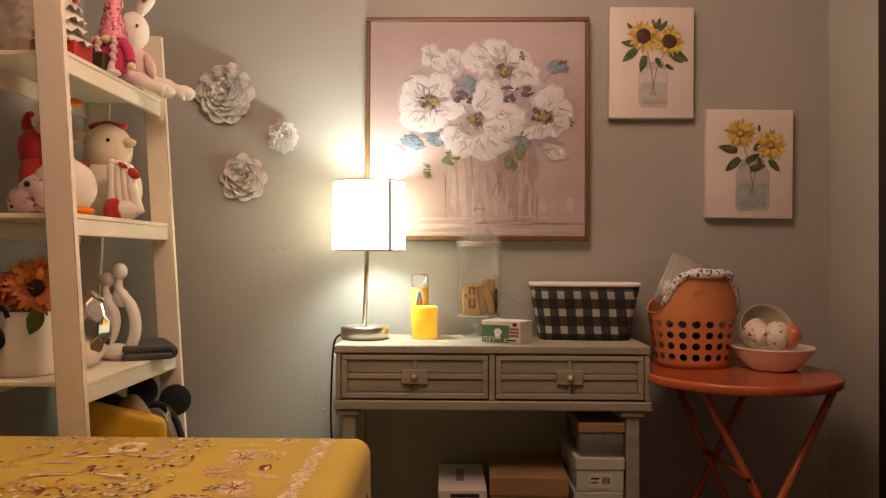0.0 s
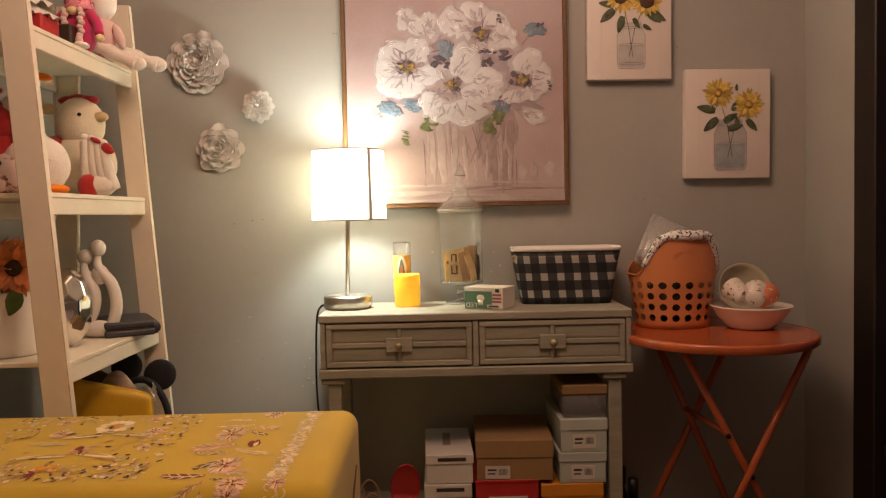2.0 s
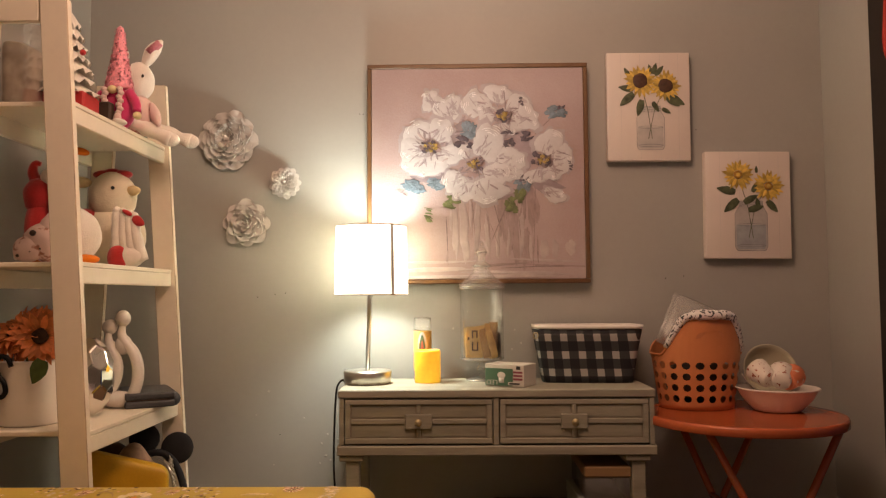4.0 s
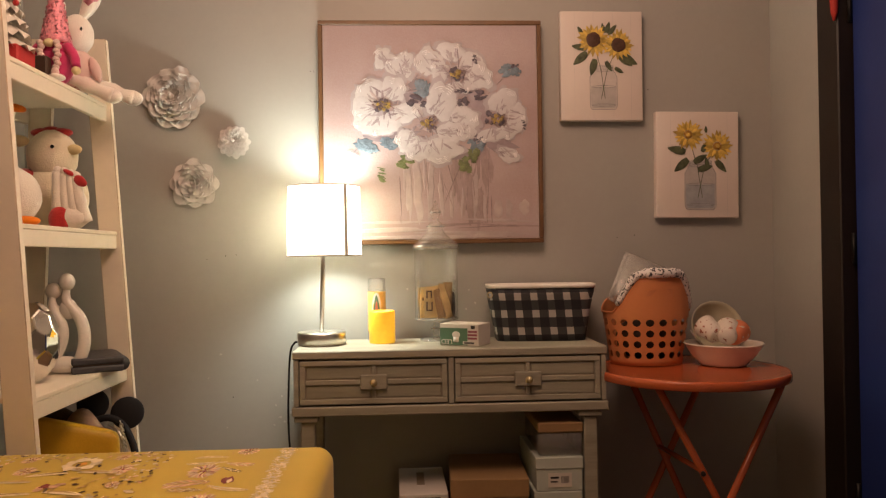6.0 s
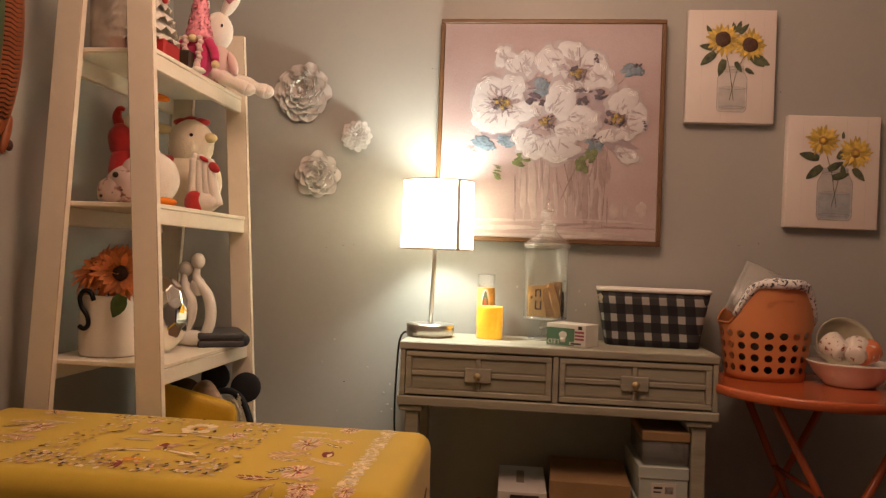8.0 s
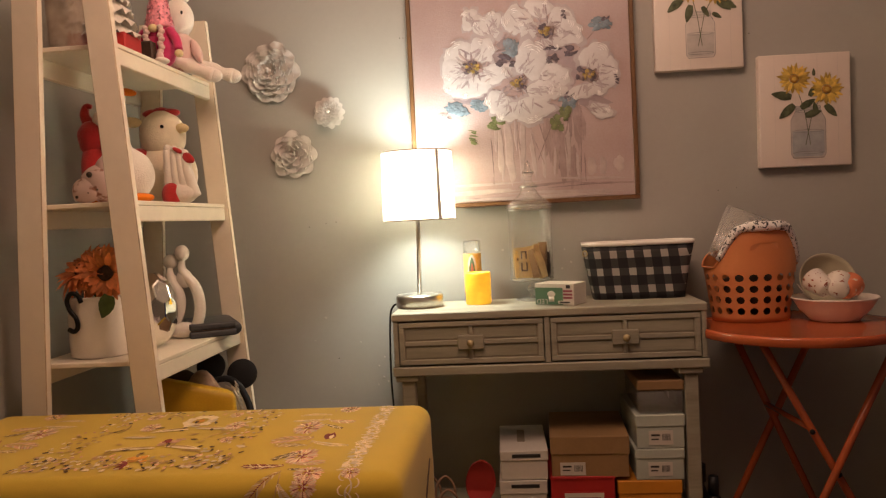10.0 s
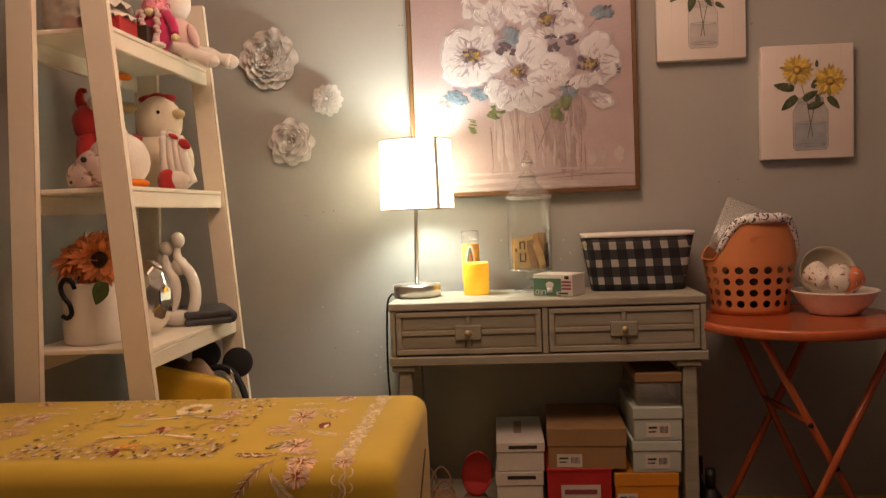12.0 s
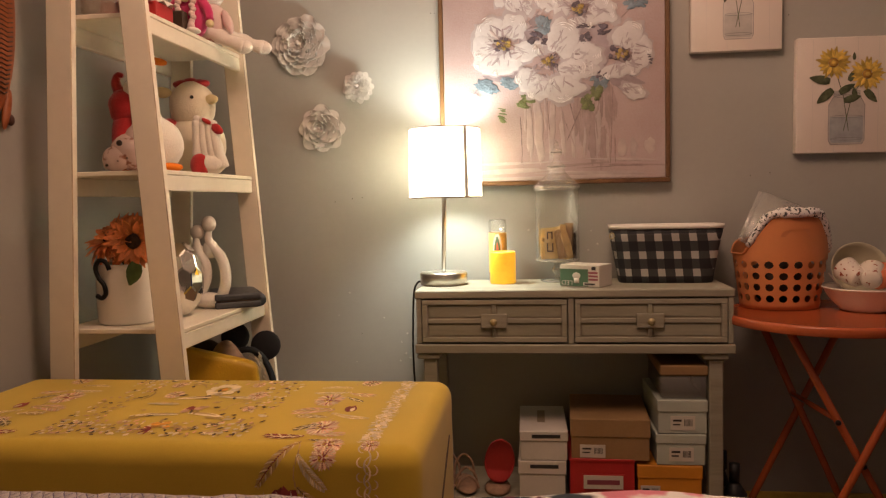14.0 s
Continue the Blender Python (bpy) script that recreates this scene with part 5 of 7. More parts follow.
def sunflower_canvas(x0, x1, z0, z1, heads, leaves, jar_c, seed, eye, label, tilt=0.0):
    random.seed(seed)
    th = thing("canvas_print", ((x0 + x1) / 2, -0.015, z0), label, "canvas print", "sunflower canvases")
    w, h, y = x1 - x0, z1 - z0, -0.0352
    q = Matrix.Translation((x0, 0, z0)) @ Matrix.Rotation(math.radians(tilt), 4, "Y") @ Matrix.Translation((-x0, 0, -z0))
    part("canvas", turned(box(x0, x1, -0.035, -0.002, z0, z1, 0.003, seg=2), q), M["white_canvas"], th, "whitewashed plank-look canvas")
    ln = bmesh.new()
    for u in (0.17, 0.40, 0.64, 0.86):
        strip(ln, [(x0 + u * w, z0 + 0.004), (x0 + u * w, z1 - 0.004)], 0.0005, y - 0.0002, 0)
    part("plank_line", turned(ln, q), M["jar_pale"], th, smooth=False)
    jx, jz, jw, jh = x0 + jar_c[0] * w, z0 + jar_c[1] * h, jar_c[2] * w, jar_c[3] * h
    out = [(-1, 0.08), (-0.86, 0), (0.86, 0), (1, 0.08), (1, 0.74), (0.80, 0.86), (0.72, 0.90), (0.72, 1.0), (-0.72, 1.0), (-0.72, 0.90), (-0.80, 0.86), (-1, 0.74)]
    jb = bmesh.new()
    jb.faces.new([jb.verts.new((jx + jw * a, y - 0.0004, jz + jh * b)) for a, b in out])
    jo = part("painted_jar", turned(jb, q), M[eye[2]], th, "painted glass jar")
    wl = bmesh.new()
    wl.faces.new([wl.verts.new((jx + jw * a, y - 0.0007, jz + jh * b)) for a, b in ((-0.92, 0.10), (-0.80, 0.03), (0.80, 0.03), (0.92, 0.10), (0.92, 0.52), (-0.92, 0.52))])
    part("painted_water", turned(wl, q), M[eye[3]], jo)
    jl = bmesh.new()
    strip(jl, [(jx + jw * a, jz + jh * b) for a, b in out + out[:1]], 0.0008, y - 0.0010, 0)
    for b, k in ((0.52, 0.9), (0.10, 0.9), (0.90, 0.7), (0.95, 0.7)):
        strip(jl, [(jx + jw * k * math.cos(t), jz + jh * b + 0.004 * math.sin(t)) for t in [i / 16 * math.tau for i in range(17)]], 0.0007, y - 0.0010, 0)
    part("painted_outline", turned(jl, q), M["jar_line"], jo)
    st = bmesh.new()
    for hx, hz, r in heads:
        strip(st, [(x0 + hx * w, z0 + hz * h), (jx + (x0 + hx * w - jx) * 0.25, jz + jh * 0.9), (jx - (x0 + hx * w - jx) * 0.15, jz + jh * 0.25)], 0.0011, y - 0.0012, 0)
    part("painted_stem", turned(st, q), M["leaf_paint"], th)
    for lx, lz, ll, ang in leaves:
        lf = bmesh.new()
        petal_flat(lf, x0 + lx * w, y - 0.0014, z0 + lz * h, 0, ll * w * 0.92, ll * w * 0.21, math.radians(ang), 0.001, 0)
        part("painted_leaf", turned(lf, q), M["leaf_paint"], th)
    for hx, hz, r in heads:
        hd = bmesh.new()
        X, Z, r = x0 + hx * w, z0 + hz * h, r * w
        for ringi, (n, rr) in enumerate(((19, 1.0), (17, 0.82))):
            for k in range(n):
                a = (k + 0.5 * ringi + random.uniform(-0.2, 0.2)) / n * math.tau
                petal_flat(hd, X, y - 0.0018 - 0.0008 * ringi - 0.0003 * (k % 3), Z, r * 0.30, r * rr * random.uniform(0.88, 1.08), r * 0.13, a, 0.0012, 0)
        ho = part("painted_sunflower", turned(hd, q), M["sun_yellow"], th, "yellow painted sunflower")
        ho["kind"] = "stuff"
        ey = bmesh.new()
        dab(ey, X, y - 0.0036, Z, r * eye[1], r * eye[1], 0, X * 9, 0.12, 0.002)
        part("seed_disc", turned(ey, q), M[eye[0]], ho)
        e2 = bmesh.new()
        dab(e2, X, y - 0.0052, Z, r * eye[1] * 0.5, r * eye[1] * 0.45, 0, X * 7, 0.12, 0.001)
        part("seed_disc", turned(e2, q), M["sun_dark" if eye[0] == "sun_dark" else "sun_yellow"], ho)
    return th


sunflower_canvas(0.527, 0.806, 1.510, 1.879, [(0.40, 0.735, 0.195), (0.705, 0.690, 0.185)],
                 [(0.27, 0.78, 0.13, 120), (0.32, 0.66, 0.20, 172), (0.32, 0.62, 0.24, 222), (0.42, 0.56, 0.22, 255), (0.55, 0.54, 0.15, 300), (0.72, 0.58, 0.20, -35), (0.66, 0.48, 0.13, -30), (0.56, 0.80, 0.15, 75), (0.60, 0.80, 0.14, 50), (0.53, 0.80, 0.13, 100), (0.58, 0.79, 0.10, 30), (0.72, 0.60, 0.26, -28)],
                 (0.52, 0.10, 0.165, 0.40), 3, ("sun_dark", 0.46, "jar_pale", "jar_paint"), "white canvas print of dark-eyed sunflowers in a pale jar", 0.3)
sunflower_canvas(0.848, 1.131, 1.179, 1.539, [(0.38, 0.780, 0.180), (0.735, 0.675, 0.180)],
                 [(0.35, 0.62, 0.24, 168), (0.38, 0.55, 0.24, 222), (0.60, 0.80, 0.09, 90), (0.72, 0.54, 0.20, -48), (0.55, 0.62, 0.16, 60), (0.45, 0.52, 0.20, 30), (0.50, 0.45, 0.20, 15), (0.62, 0.47, 0.14, 100)],
                 (0.530, 0.075, 0.190, 0.46), 5, ("sun_amber", 0.28, "jar_paint", "jar_blue"), "white canvas print of yellow sunflowers in a blue-grey jar", 0.6)


# ---------- ceramic wall flowers ----------
def petal_mesh(name, length, width, cup, wave, notch):
    bm = bmesh.new()
    nu, nv = 8, 7
    g = []
    for i in range(nu + 1):
        t = i / nu
        row = []
        for j in range(nv):
            s = j / (nv - 1) * 2 - 1
            wd = width * (0.28 + 0.72 * math.sin(math.pi * min(1, 0.06 + t * 0.55)))
            x = length * t * (1 - notch * (1 - abs(s)) * max(0, t - 0.7)) - 1.0 * width * t * t * t * s * s
            yy = -(cup * length * t * t * 0.6 + 0.10 * width * s * s * t + wave * length * max(0, t - 0.55) * math.sin(s * 7) - 0.10 * length * max(0, t - 0.75))
            row.append(bm.verts.new((x, yy, wd * s)))
        g.append(row)
    for i in range(nu):
        for j in range(nv - 1):
            bm.faces.new((g[i][j], g[i + 1][j], g[i + 1][j + 1], g[i][j + 1]))
    back = [[bm.verts.new(v.co + Vector((0, 0.0022, 0))) for v in row] for row in g]
    for i in range(nu):
        for j in range(nv - 1):
            bm.faces.new((back[i][j], back[i][j + 1], back[i + 1][j + 1], back[i + 1][j]))
    for f in bm.faces:
        f.smooth = True
    loop = [(i, 0) for i in range(nu)] + [(nu, j) for j in range(nv - 1)] + [(i, nv - 1) for i in range(nu, 0, -1)] + [(0, j) for j in range(nv - 1, 0, -1)]
    for (a, b), (c, d) in zip(loop, loop[1:] + loop[:1]):
        bm.faces.new([bm.verts.new(p) for p in (g[a][b].co, g[c][d].co, back[c][d].co, back[a][b].co)])
    me = bpy.data.meshes.new(name)
    bm.to_mesh(me)
    bm.free()
    me.materials.append(M["bisque"])
    return me


def wall_flower(x, z, layers, label, core):
    th = thing("ceramic_flower", (x, 0, z), label, "wall flower", "ceramic flowers on the wall")
    for n, length, width, cup, wave, notch, depth, phase in layers:
        me = petal_mesh("petal", length, width, cup, wave, notch)
        for k in range(n):
            o = new("petal", me)
            o.parent = th
            a = (k + phase) / n * math.tau
            o.matrix_local = Matrix.Translation((0, -depth - 0.001 * (k % 2), 0)) @ Matrix.Rotation(-a + 0.05 * math.sin(k * 5), 4, "Y") @ Matrix.Rotation(0.06 * math.sin(k * 3), 4, "X") @ Matrix.Diagonal((1 + 0.05 * math.sin(k * 4), 1, 1, 1))
    cb = ball((x, -core[0], z), (core[1], core[2], core[1]), seg=14)
    part("flower_core", fuzz(cb, 0.004, 120), M["bisque"], th)
    part("mount", spin([(0, 0), (0.012, 0), (0.012, 0.03), (0, 0.03)], 0, 0, 12), M["bisque"], th).matrix_local = Matrix.Translation((0, 0, 0)) @ Matrix.Rotation(math.pi / 2, 4, "X") @ Matrix.Translation((x, 0, z))
    return th


wall_flower(-0.760, 1.596, [(10, 0.112, 0.043, 0.16, 0.13, 0.30, 0.006, 0), (9, 0.093, 0.038, 0.34, 0.13, 0.30, 0.015, 0.5), (8, 0.073, 0.031, 0.50, 0.13, 0.28, 0.023, 0.2), (7, 0.055, 0.024, 0.66, 0.12, 0.25, 0.030, 0.7), (13, 0.036, 0.0105, 1.35, 0.14, 0.2, 0.034, 0.6), (9, 0.020, 0.006, 0.9, 0.05, 0.1, 0.038, 0)], "large white ceramic peony with ruffled petals hung on the wall", (0.050, 0.010, 0.010))
wall_flower(-0.562, 1.446, [(13, 0.055, 0.0165, 0.12, 0.02, 0.0, 0.024, 0), (13, 0.047, 0.0135, 0.36, 0.02, 0.0, 0.031, 0.5), (11, 0.038, 0.0110, 0.62, 0.02, 0.0, 0.037, 0.2), (12, 0.028, 0.0065, 0.85, 0.02, 0.0, 0.042, 0.6), (9, 0.018, 0.0048, 1.2, 0.02, 0.0, 0.046, 0.3)], "small white ceramic dahlia hung on the wall", (0.054, 0.007, 0.008))
wall_flower(-0.697, 1.310, [(8, 0.086, 0.040, 0.12, 0.06, 0.12, 0.008, 0), (6, 0.066, 0.038, 0.42, 0.06, 0.10, 0.018, 0.5), (5, 0.046, 0.026, 0.70, 0.04, 0.05, 0.026, 0.2), (4, 0.030, 0.019, 1.30, 0.02, 0.0, 0.030, 0.1), (3, 0.018, 0.012, 2.1, 0.02, 0.0, 0.034, 0.6)], "white ceramic rose with rounded petals hung on the wall", (0.038, 0.006, 0.010))


# ---------- ladder shelf ----------
SY0, SY1 = -0.834, -0.213
shelf = thing("ladder_shelf", (-1.0, (SY0 + SY1) / 2, 0), "white painted wooden A-frame ladder shelf standing in the corner", "shelf")
W = M["white_wood"]


def front_x(z):
    return -0.829 - 0.068 * (z - 0.649)


def back_x(z):
    return -1.185 + 0.045 * (z - 0.647)


def post(xa, za, zb, y0, y1, wdt):
    bm = bmesh.new()
    vs = [bm.verts.new((xa(zz) + o, yy, zz)) for zz in (za, zb) for yy in (y0, y1) for o in (0.0, wdt)]
    for f in ((0, 1, 3, 2), (4, 5, 7, 6), (0, 1, 5, 4), (2, 3, 7, 6), (0, 2, 6, 4), (1, 3, 7, 5)):
        bm.faces.new([vs[i] for i in f])
    bmesh.ops.recalc_face_normals(bm, faces=bm.faces)
    worn = bmesh.ops.bevel(bm, geom=list(bm.edges), offset=0.002, segments=1, affect="EDGES")
    for f in worn["faces"]:
        f.material_index = 1
    return bm


for ya, yb, top in ((SY0, SY0 + 0.022, 1.772), (SY1 - 0.022, SY1, 1.728)):
    part("front_post", post(lambda zz: front_x(zz) - 0.066 + (0.006 if ya > -0.5 else 0.0), 0.0, top, ya, yb, 0.066), [W, M["worn_edge"]], shelf, smooth=False)
    part("back_post", post(lambda zz: back_x(zz) + (0.022 if ya > -0.5 else 0.0), 0.0, top, ya, yb, 0.066), [W, M["worn_edge"]], shelf, smooth=False)
    part("top_rail", box(back_x(top) + 0.068, front_x(top) - 0.068, ya + 0.002, yb - 0.002, top - 0.055, top - 0.002, 0.002), W, shelf, smooth=False)
SHELVES = (0.36, 0.753, 1.147, 1.530)
for zt in SHELVES:
    xf, xb = front_x(zt) - 0.004, back_x(zt) + 0.010
    y0, y1 = SY0 + 0.024, SY1 - 0.024
    part("shelf_board", box(xb, xf, y0, y1, zt - 0.012, zt, 0.002), W, shelf, smooth=False)
    part("front_apron", box(xf - 0.016, xf - 0.001, y0, y1, zt - 0.052, zt - 0.0125, 0.002), W, shelf, smooth=False)
    part("back_apron", box(xb + 0.001, xb + 0.016, y0, y1, zt - 0.060, zt - 0.0125, 0.002), W, shelf, smooth=False)
S1, S2, S3, S4 = SHELVES

# ---------- pitcher with silk flowers ----------
vx, vy = -1.046, -0.690
pit = thing("white_pitcher", (vx, vy, S2), "white glazed ceramic pot with a black scrolled iron handle", "pot")
part("pot", spin([(0, S2), (0.070, S2), (0.077, S2 + 0.006), (0.079, S2 + 0.05), (0.079, S2 + 0.11), (0.076, S2 + 0.140), (0.074, S2 + 0.152), (0.076, S2 + 0.158), (0.071, S2 + 0.157), (0.070, S2 + 0.140), (0.072, S2 + 0.10), (0.070, S2 + 0.012), (0, S2 + 0.010)], vx, vy, 48), M["ceramic"], pit)
hk = smooth_path([(vx - 0.006 + dx, vy - 0.0805 - 0.010 * s_, S2 + dz) for dx, dz, s_ in ((0.004, 0.146, 0.4), (-0.004, 0.166, 0.6), (-0.022, 0.170, 0.5), (-0.034, 0.152, 0.3), (-0.028, 0.128, 0.3), (-0.014, 0.108, 0.2), (-0.010, 0.086, 0.2), (-0.020, 0.074, 0.3), (-0.034, 0.080, 0.2))], 8)
part("scroll", tube(hk, 0.0060, 10), M["iron"], pit, "black iron scroll")


def silk_bloom(c, facing, r, n, seed):
    random.seed(seed)
    c = (c[0] + 0.034, c[1] - 0.07, c[2] + 0.004)
    th = thing("silk_sunflower", c, "orange silk sunflower with a dark centre in the white pot", "silk flower", "silk flowers in the pot")
    rot = Vector(facing).to_track_quat("Z", "Y").to_matrix().to_4x4()
    for layer_, (cnt, rr, lift) in enumerate(((n + 8, 1.0, 0.05), (n + 6, 0.88, 0.28), (n + 2, 0.70, 0.52))):
        bm = bmesh.new()
        for k in range(cnt):
            a = (k + random.uniform(-0.3, 0.3) + 0.5 * layer_) / cnt * math.tau
            L, w, lf = r * rr * random.uniform(0.85, 1.1), r * 0.115, lift + random.uniform(-0.10, 0.10)
            rows = []
            for i in range(5):
                t = i / 4
                rad, hgt = r * 0.22 + (L - r * 0.22) * t, lf * L * t - 0.30 * L * t * t * (1 - lf)
                wd = w * math.sin(math.pi * (0.16 + 0.80 * t))
                rows.append([bm.verts.new((rad * math.cos(a) - o * wd * math.sin(a), rad * math.sin(a) + o * wd * math.cos(a), hgt + (0.25 * wd if o else 0))) for o in (-1, 0, 1)])
            for p, q in zip(rows, rows[1:]):
                for j in (0, 1):
                    bm.faces.new((p[j], p[j + 1], q[j + 1], q[j]))
        turned(bm, Matrix.Translation(c) @ rot)
        part("petal_ring", bm, M["petal"], th)
    ey = ball((0, 0, 0.006), (r * 0.25, r * 0.25, r * 0.12), seg=16)
    part("flower_eye", fuzz(turned(ey, Matrix.Translation(c) @ rot), 0.003, 200), M["flower_eye"], th)
    part("stem", tube([Vector(c), Vector((vx, vy, S2 + 0.13)), Vector((vx, vy, S2 + 0.03))], 0.003, 6), M["leaf"], th)


silk_bloom((-1.035, -0.665, 0.965), (0.35, -1.0, 0.10), 0.078, 18, 11)
silk_bloom((-1.108, -0.64, 0.975), (-0.45, -0.6, 0.75), 0.086, 20, 12)
silk_bloom((-1.060, -0.59, 1.000), (0.15, -0.2, 1.0), 0.080, 18, 13)
silk_bloom((-1.120, -0.60, 0.955), (-0.9, -0.4, 0.35), 0.070, 16, 14)
lf = bmesh.new()
petal_flat(lf, 0, 0, 0, 0, 0.060, 0.022, -1.95, 0.006, 0)
turned(lf, Matrix.Translation((-0.972, -0.776, 0.916)))
single("silk_leaf", lf, M["leaf"], "green silk leaf hanging over the pot rim", "leaf")

# ---------- faceted ornament, figurine, wallet ----------
dual = bmesh.new()
ico = bmesh.new()
bmesh.ops.create_icosphere(ico, subdivisions=2, radius=1)
ico.faces.ensure_lookup_table()
cent = {f.index: dual.verts.new(f.calc_center_median().normalized()) for f in ico.faces}
for v in ico.verts:
    fs = list(v.link_faces)
    nrm = v.co.normalized()
    ax = nrm.orthogonal().normalized()
    ay = nrm.cross(ax)
    fs.sort(key=lambda f: math.atan2((f.calc_center_median() - v.co).dot(ay), (f.calc_center_median() - v.co).dot(ax)))
    dual.faces.new([cent[f.index] for f in fs])
ico.free()
bmesh.ops.bevel(dual, geom=list(dual.edges), offset=0.03, segments=1, affect="EDGES")
turned(dual, Matrix.Translation((-0.950, -0.60, S2 + 0.104)) @ Matrix.Diagonal((0.070, 0.066, 0.105, 1)))
single("faceted_ornament", dual, M["chrome"], "mirror-bright faceted oval ornament", "ornament", smooth=False)
fx, fy = -0.928, -0.44
fig = bmesh.new()
tall = smooth_path([(fx + dx, fy, S2 + dz) for dx, dz in ((-0.030, 0.020), (0.020, 0.024), (0.042, 0.062), (0.046, 0.108), (0.034, 0.152), (0.008, 0.184), (-0.002, 0.206), (0.0, 0.232))], 8)
tube(tall, [0.0145 + 0.002 * math.sin(i / 44 * math.pi) - 0.004 * max(0, (i - 40) / 16) for i in range(len(tall))], 18, fig)
small = smooth_path([(fx + dx, fy - 0.006, S2 + dz) for dx, dz in ((-0.050, 0.020), (-0.026, 0.052), (-0.012, 0.088), (-0.012, 0.130), (-0.030, 0.166), (-0.036, 0.190), (-0.036, 0.214))], 8)
tube(small, [0.0165 - 0.001 * abs(i - 20) / 5 - 0.004 * max(0, (i - 36) / 12) for i in range(len(small))], 18, fig)
left = smooth_path([(fx + dx, fy, S2 + dz) for dx, dz in ((-0.040, 0.018), (-0.078, 0.060), (-0.080, 0.110), (-0.056, 0.158), (-0.038, 0.186))], 8)
tube(left, [0.016 - 0.005 * i / 32 for i in range(len(left))], 16, fig)
ball((fx - 0.036, fy, S2 + 0.226), (0.021, 0.020, 0.022), fig)
ball((fx + 0.001, fy, S2 + 0.250), (0.021, 0.020, 0.024), fig)
ball((fx + 0.004, fy, S2 + 0.176), (0.024, 0.015, 0.028), fig)
ball((fx - 0.034, fy, S2 + 0.164), (0.020, 0.015, 0.026), fig)
ball((fx - 0.008, fy, S2 + 0.024), (0.050, 0.028, 0.0240), fig)
single("ceramic_figurine", fig, M["ceramic"], "glossy white abstract ceramic figurine of two entwined rounded forms", "figurine")
wal = thing("wallet", (-0.875, -0.345, S2), "slate grey zipped leather wallet lying on the shelf", "wallet")
MW = Matrix.Translation((-0.893, -0.352, S2)) @ Matrix.Rotation(math.radians(28), 4, "Z")
part("cover", turned(box(-0.066, 0.066, -0.105, 0.105, 0.0235, 0.042, 0.006, seg=3), MW), M["slate"], wal)
part("cover", turned(box(-0.066, 0.066, -0.105, 0.105, 0.0005, 0.0195, 0.006, seg=3), MW), M["slate"], wal)
part("lining", turned(box(-0.062, 0.056, -0.102, 0.102, 0.0197, 0.0233, 0.001), MW), M["brown_leather"], wal, "dark brown zip band")
part("spine", turned(tube([(0.062, -0.10, 0.0215), (0.062, 0.10, 0.0215)], 0.020, 12), MW), M["slate"], wal)

# ---------- yellow bag and black ears on the low shelf ----------
bg = thing("yellow_handbag", (-0.93, -0.46, S1), "mustard yellow leather handbag with a chain", "handbag")
bag = box(-0.095, 0.150, -0.060, 0.060, 0.0, 0.262, 0.03, seg=4)
for v in bag.verts:
    v.co.y *= 1.0 - 0.55 * max(0, v.co.z) / 0.262
    v.co.z -= 0.25 * (v.co.x + 0.095) * (v.co.z / 0.262)
    v.co.x *= 1 - 0.06 * v.co.z / 0.262
MB = Matrix.Translation((-0.930, -0.50, S1 + 0.001)) @ Matrix.Diagonal((1.05, 1, 1.16, 1)) @ Matrix.Rotation(math.radians(16), 4, "Z")
part("bag_body", fuzz(turned(bag, MB), 0.004, 12), M["bag"], bg)
part("zip", turned(tube(smooth_path([(-0.085, -0.052, 0.165), (0.06, -0.052, 0.150), (0.115, -0.050, 0.140), (0.125, -0.050, 0.115)], 6), 0.0018, 6), MB), M["brown_leather"], bg, "dark brown piping")
ch = bmesh.new()
for k, p in enumerate(smooth_path([(0.150, -0.02, 0.225), (0.158, -0.03, 0.185), (0.166, -0.035, 0.14), (0.170, -0.03, 0.08)], 7)):
    q = Matrix.Translation(p) @ Matrix.Rotation(1.57 * (k % 2), 4, "Z") @ Matrix.Rotation(1.2, 4, "Y")
    tube([q @ Vector((0.0065 * math.cos(a / 8 * math.tau), 0.0042 * math.sin(a / 8 * math.tau), 0)) for a in range(8)], 0.0014, 5, ch, closed=True)
part("chain", turned(ch, MB), M["steel"], bg, "small steel chain")
ears = thing("ear_headband", (-0.86, -0.36, S1), "black felt headband with two round ears", "headband")
for ex, ey, ez, er in ((-0.806, -0.335, 0.622, 0.046), (-0.905, -0.33, 0.648, 0.044)):
    ed = ball((0, 0, 0), (er, er, 0.008), seg=28)
    part("ear", turned(ed, Matrix.Translation((ex, ey, ez)) @ Matrix.Rotation(math.radians(80), 4, "X") @ Matrix.Rotation(math.radians(10), 4, "Y")), M["black_felt"], ears)
part("band", tube(smooth_path([(-0.780, -0.37, 0.372), (-0.775, -0.36, 0.50), (-0.81, -0.35, 0.585), (-0.86, -0.35, 0.612), (-0.92, -0.35, 0.58), (-0.945, -0.36, 0.48), (-0.94, -0.37, 0.372)], 6), 0.010, 10), M["black_felt"], ears)
part("strap", tube(smooth_path([(-0.835, -0.40, 0.60), (-0.80, -0.42, 0.585), (-0.782, -0.43, 0.545), (-0.776, -0.43, 0.49)], 6), 0.0035, 8), M["steel"], ears, "pale grey strap")
pouch = fuzz(ball((-0.99, -0.36, 0.50), (0.10, 0.07, 0.138)), 0.02, 10)
single("brown_pouch", pouch, M["brown_leather"], "dark brown soft pouch behind the yellow bag", "pouch")
single("tan_purse", fuzz(ball((-0.905, -0.40, 0.505), (0.065, 0.035, 0.145)), 0.012, 14), M["shoe_beige"], "brown leather purse behind the yellow bag", "purse")

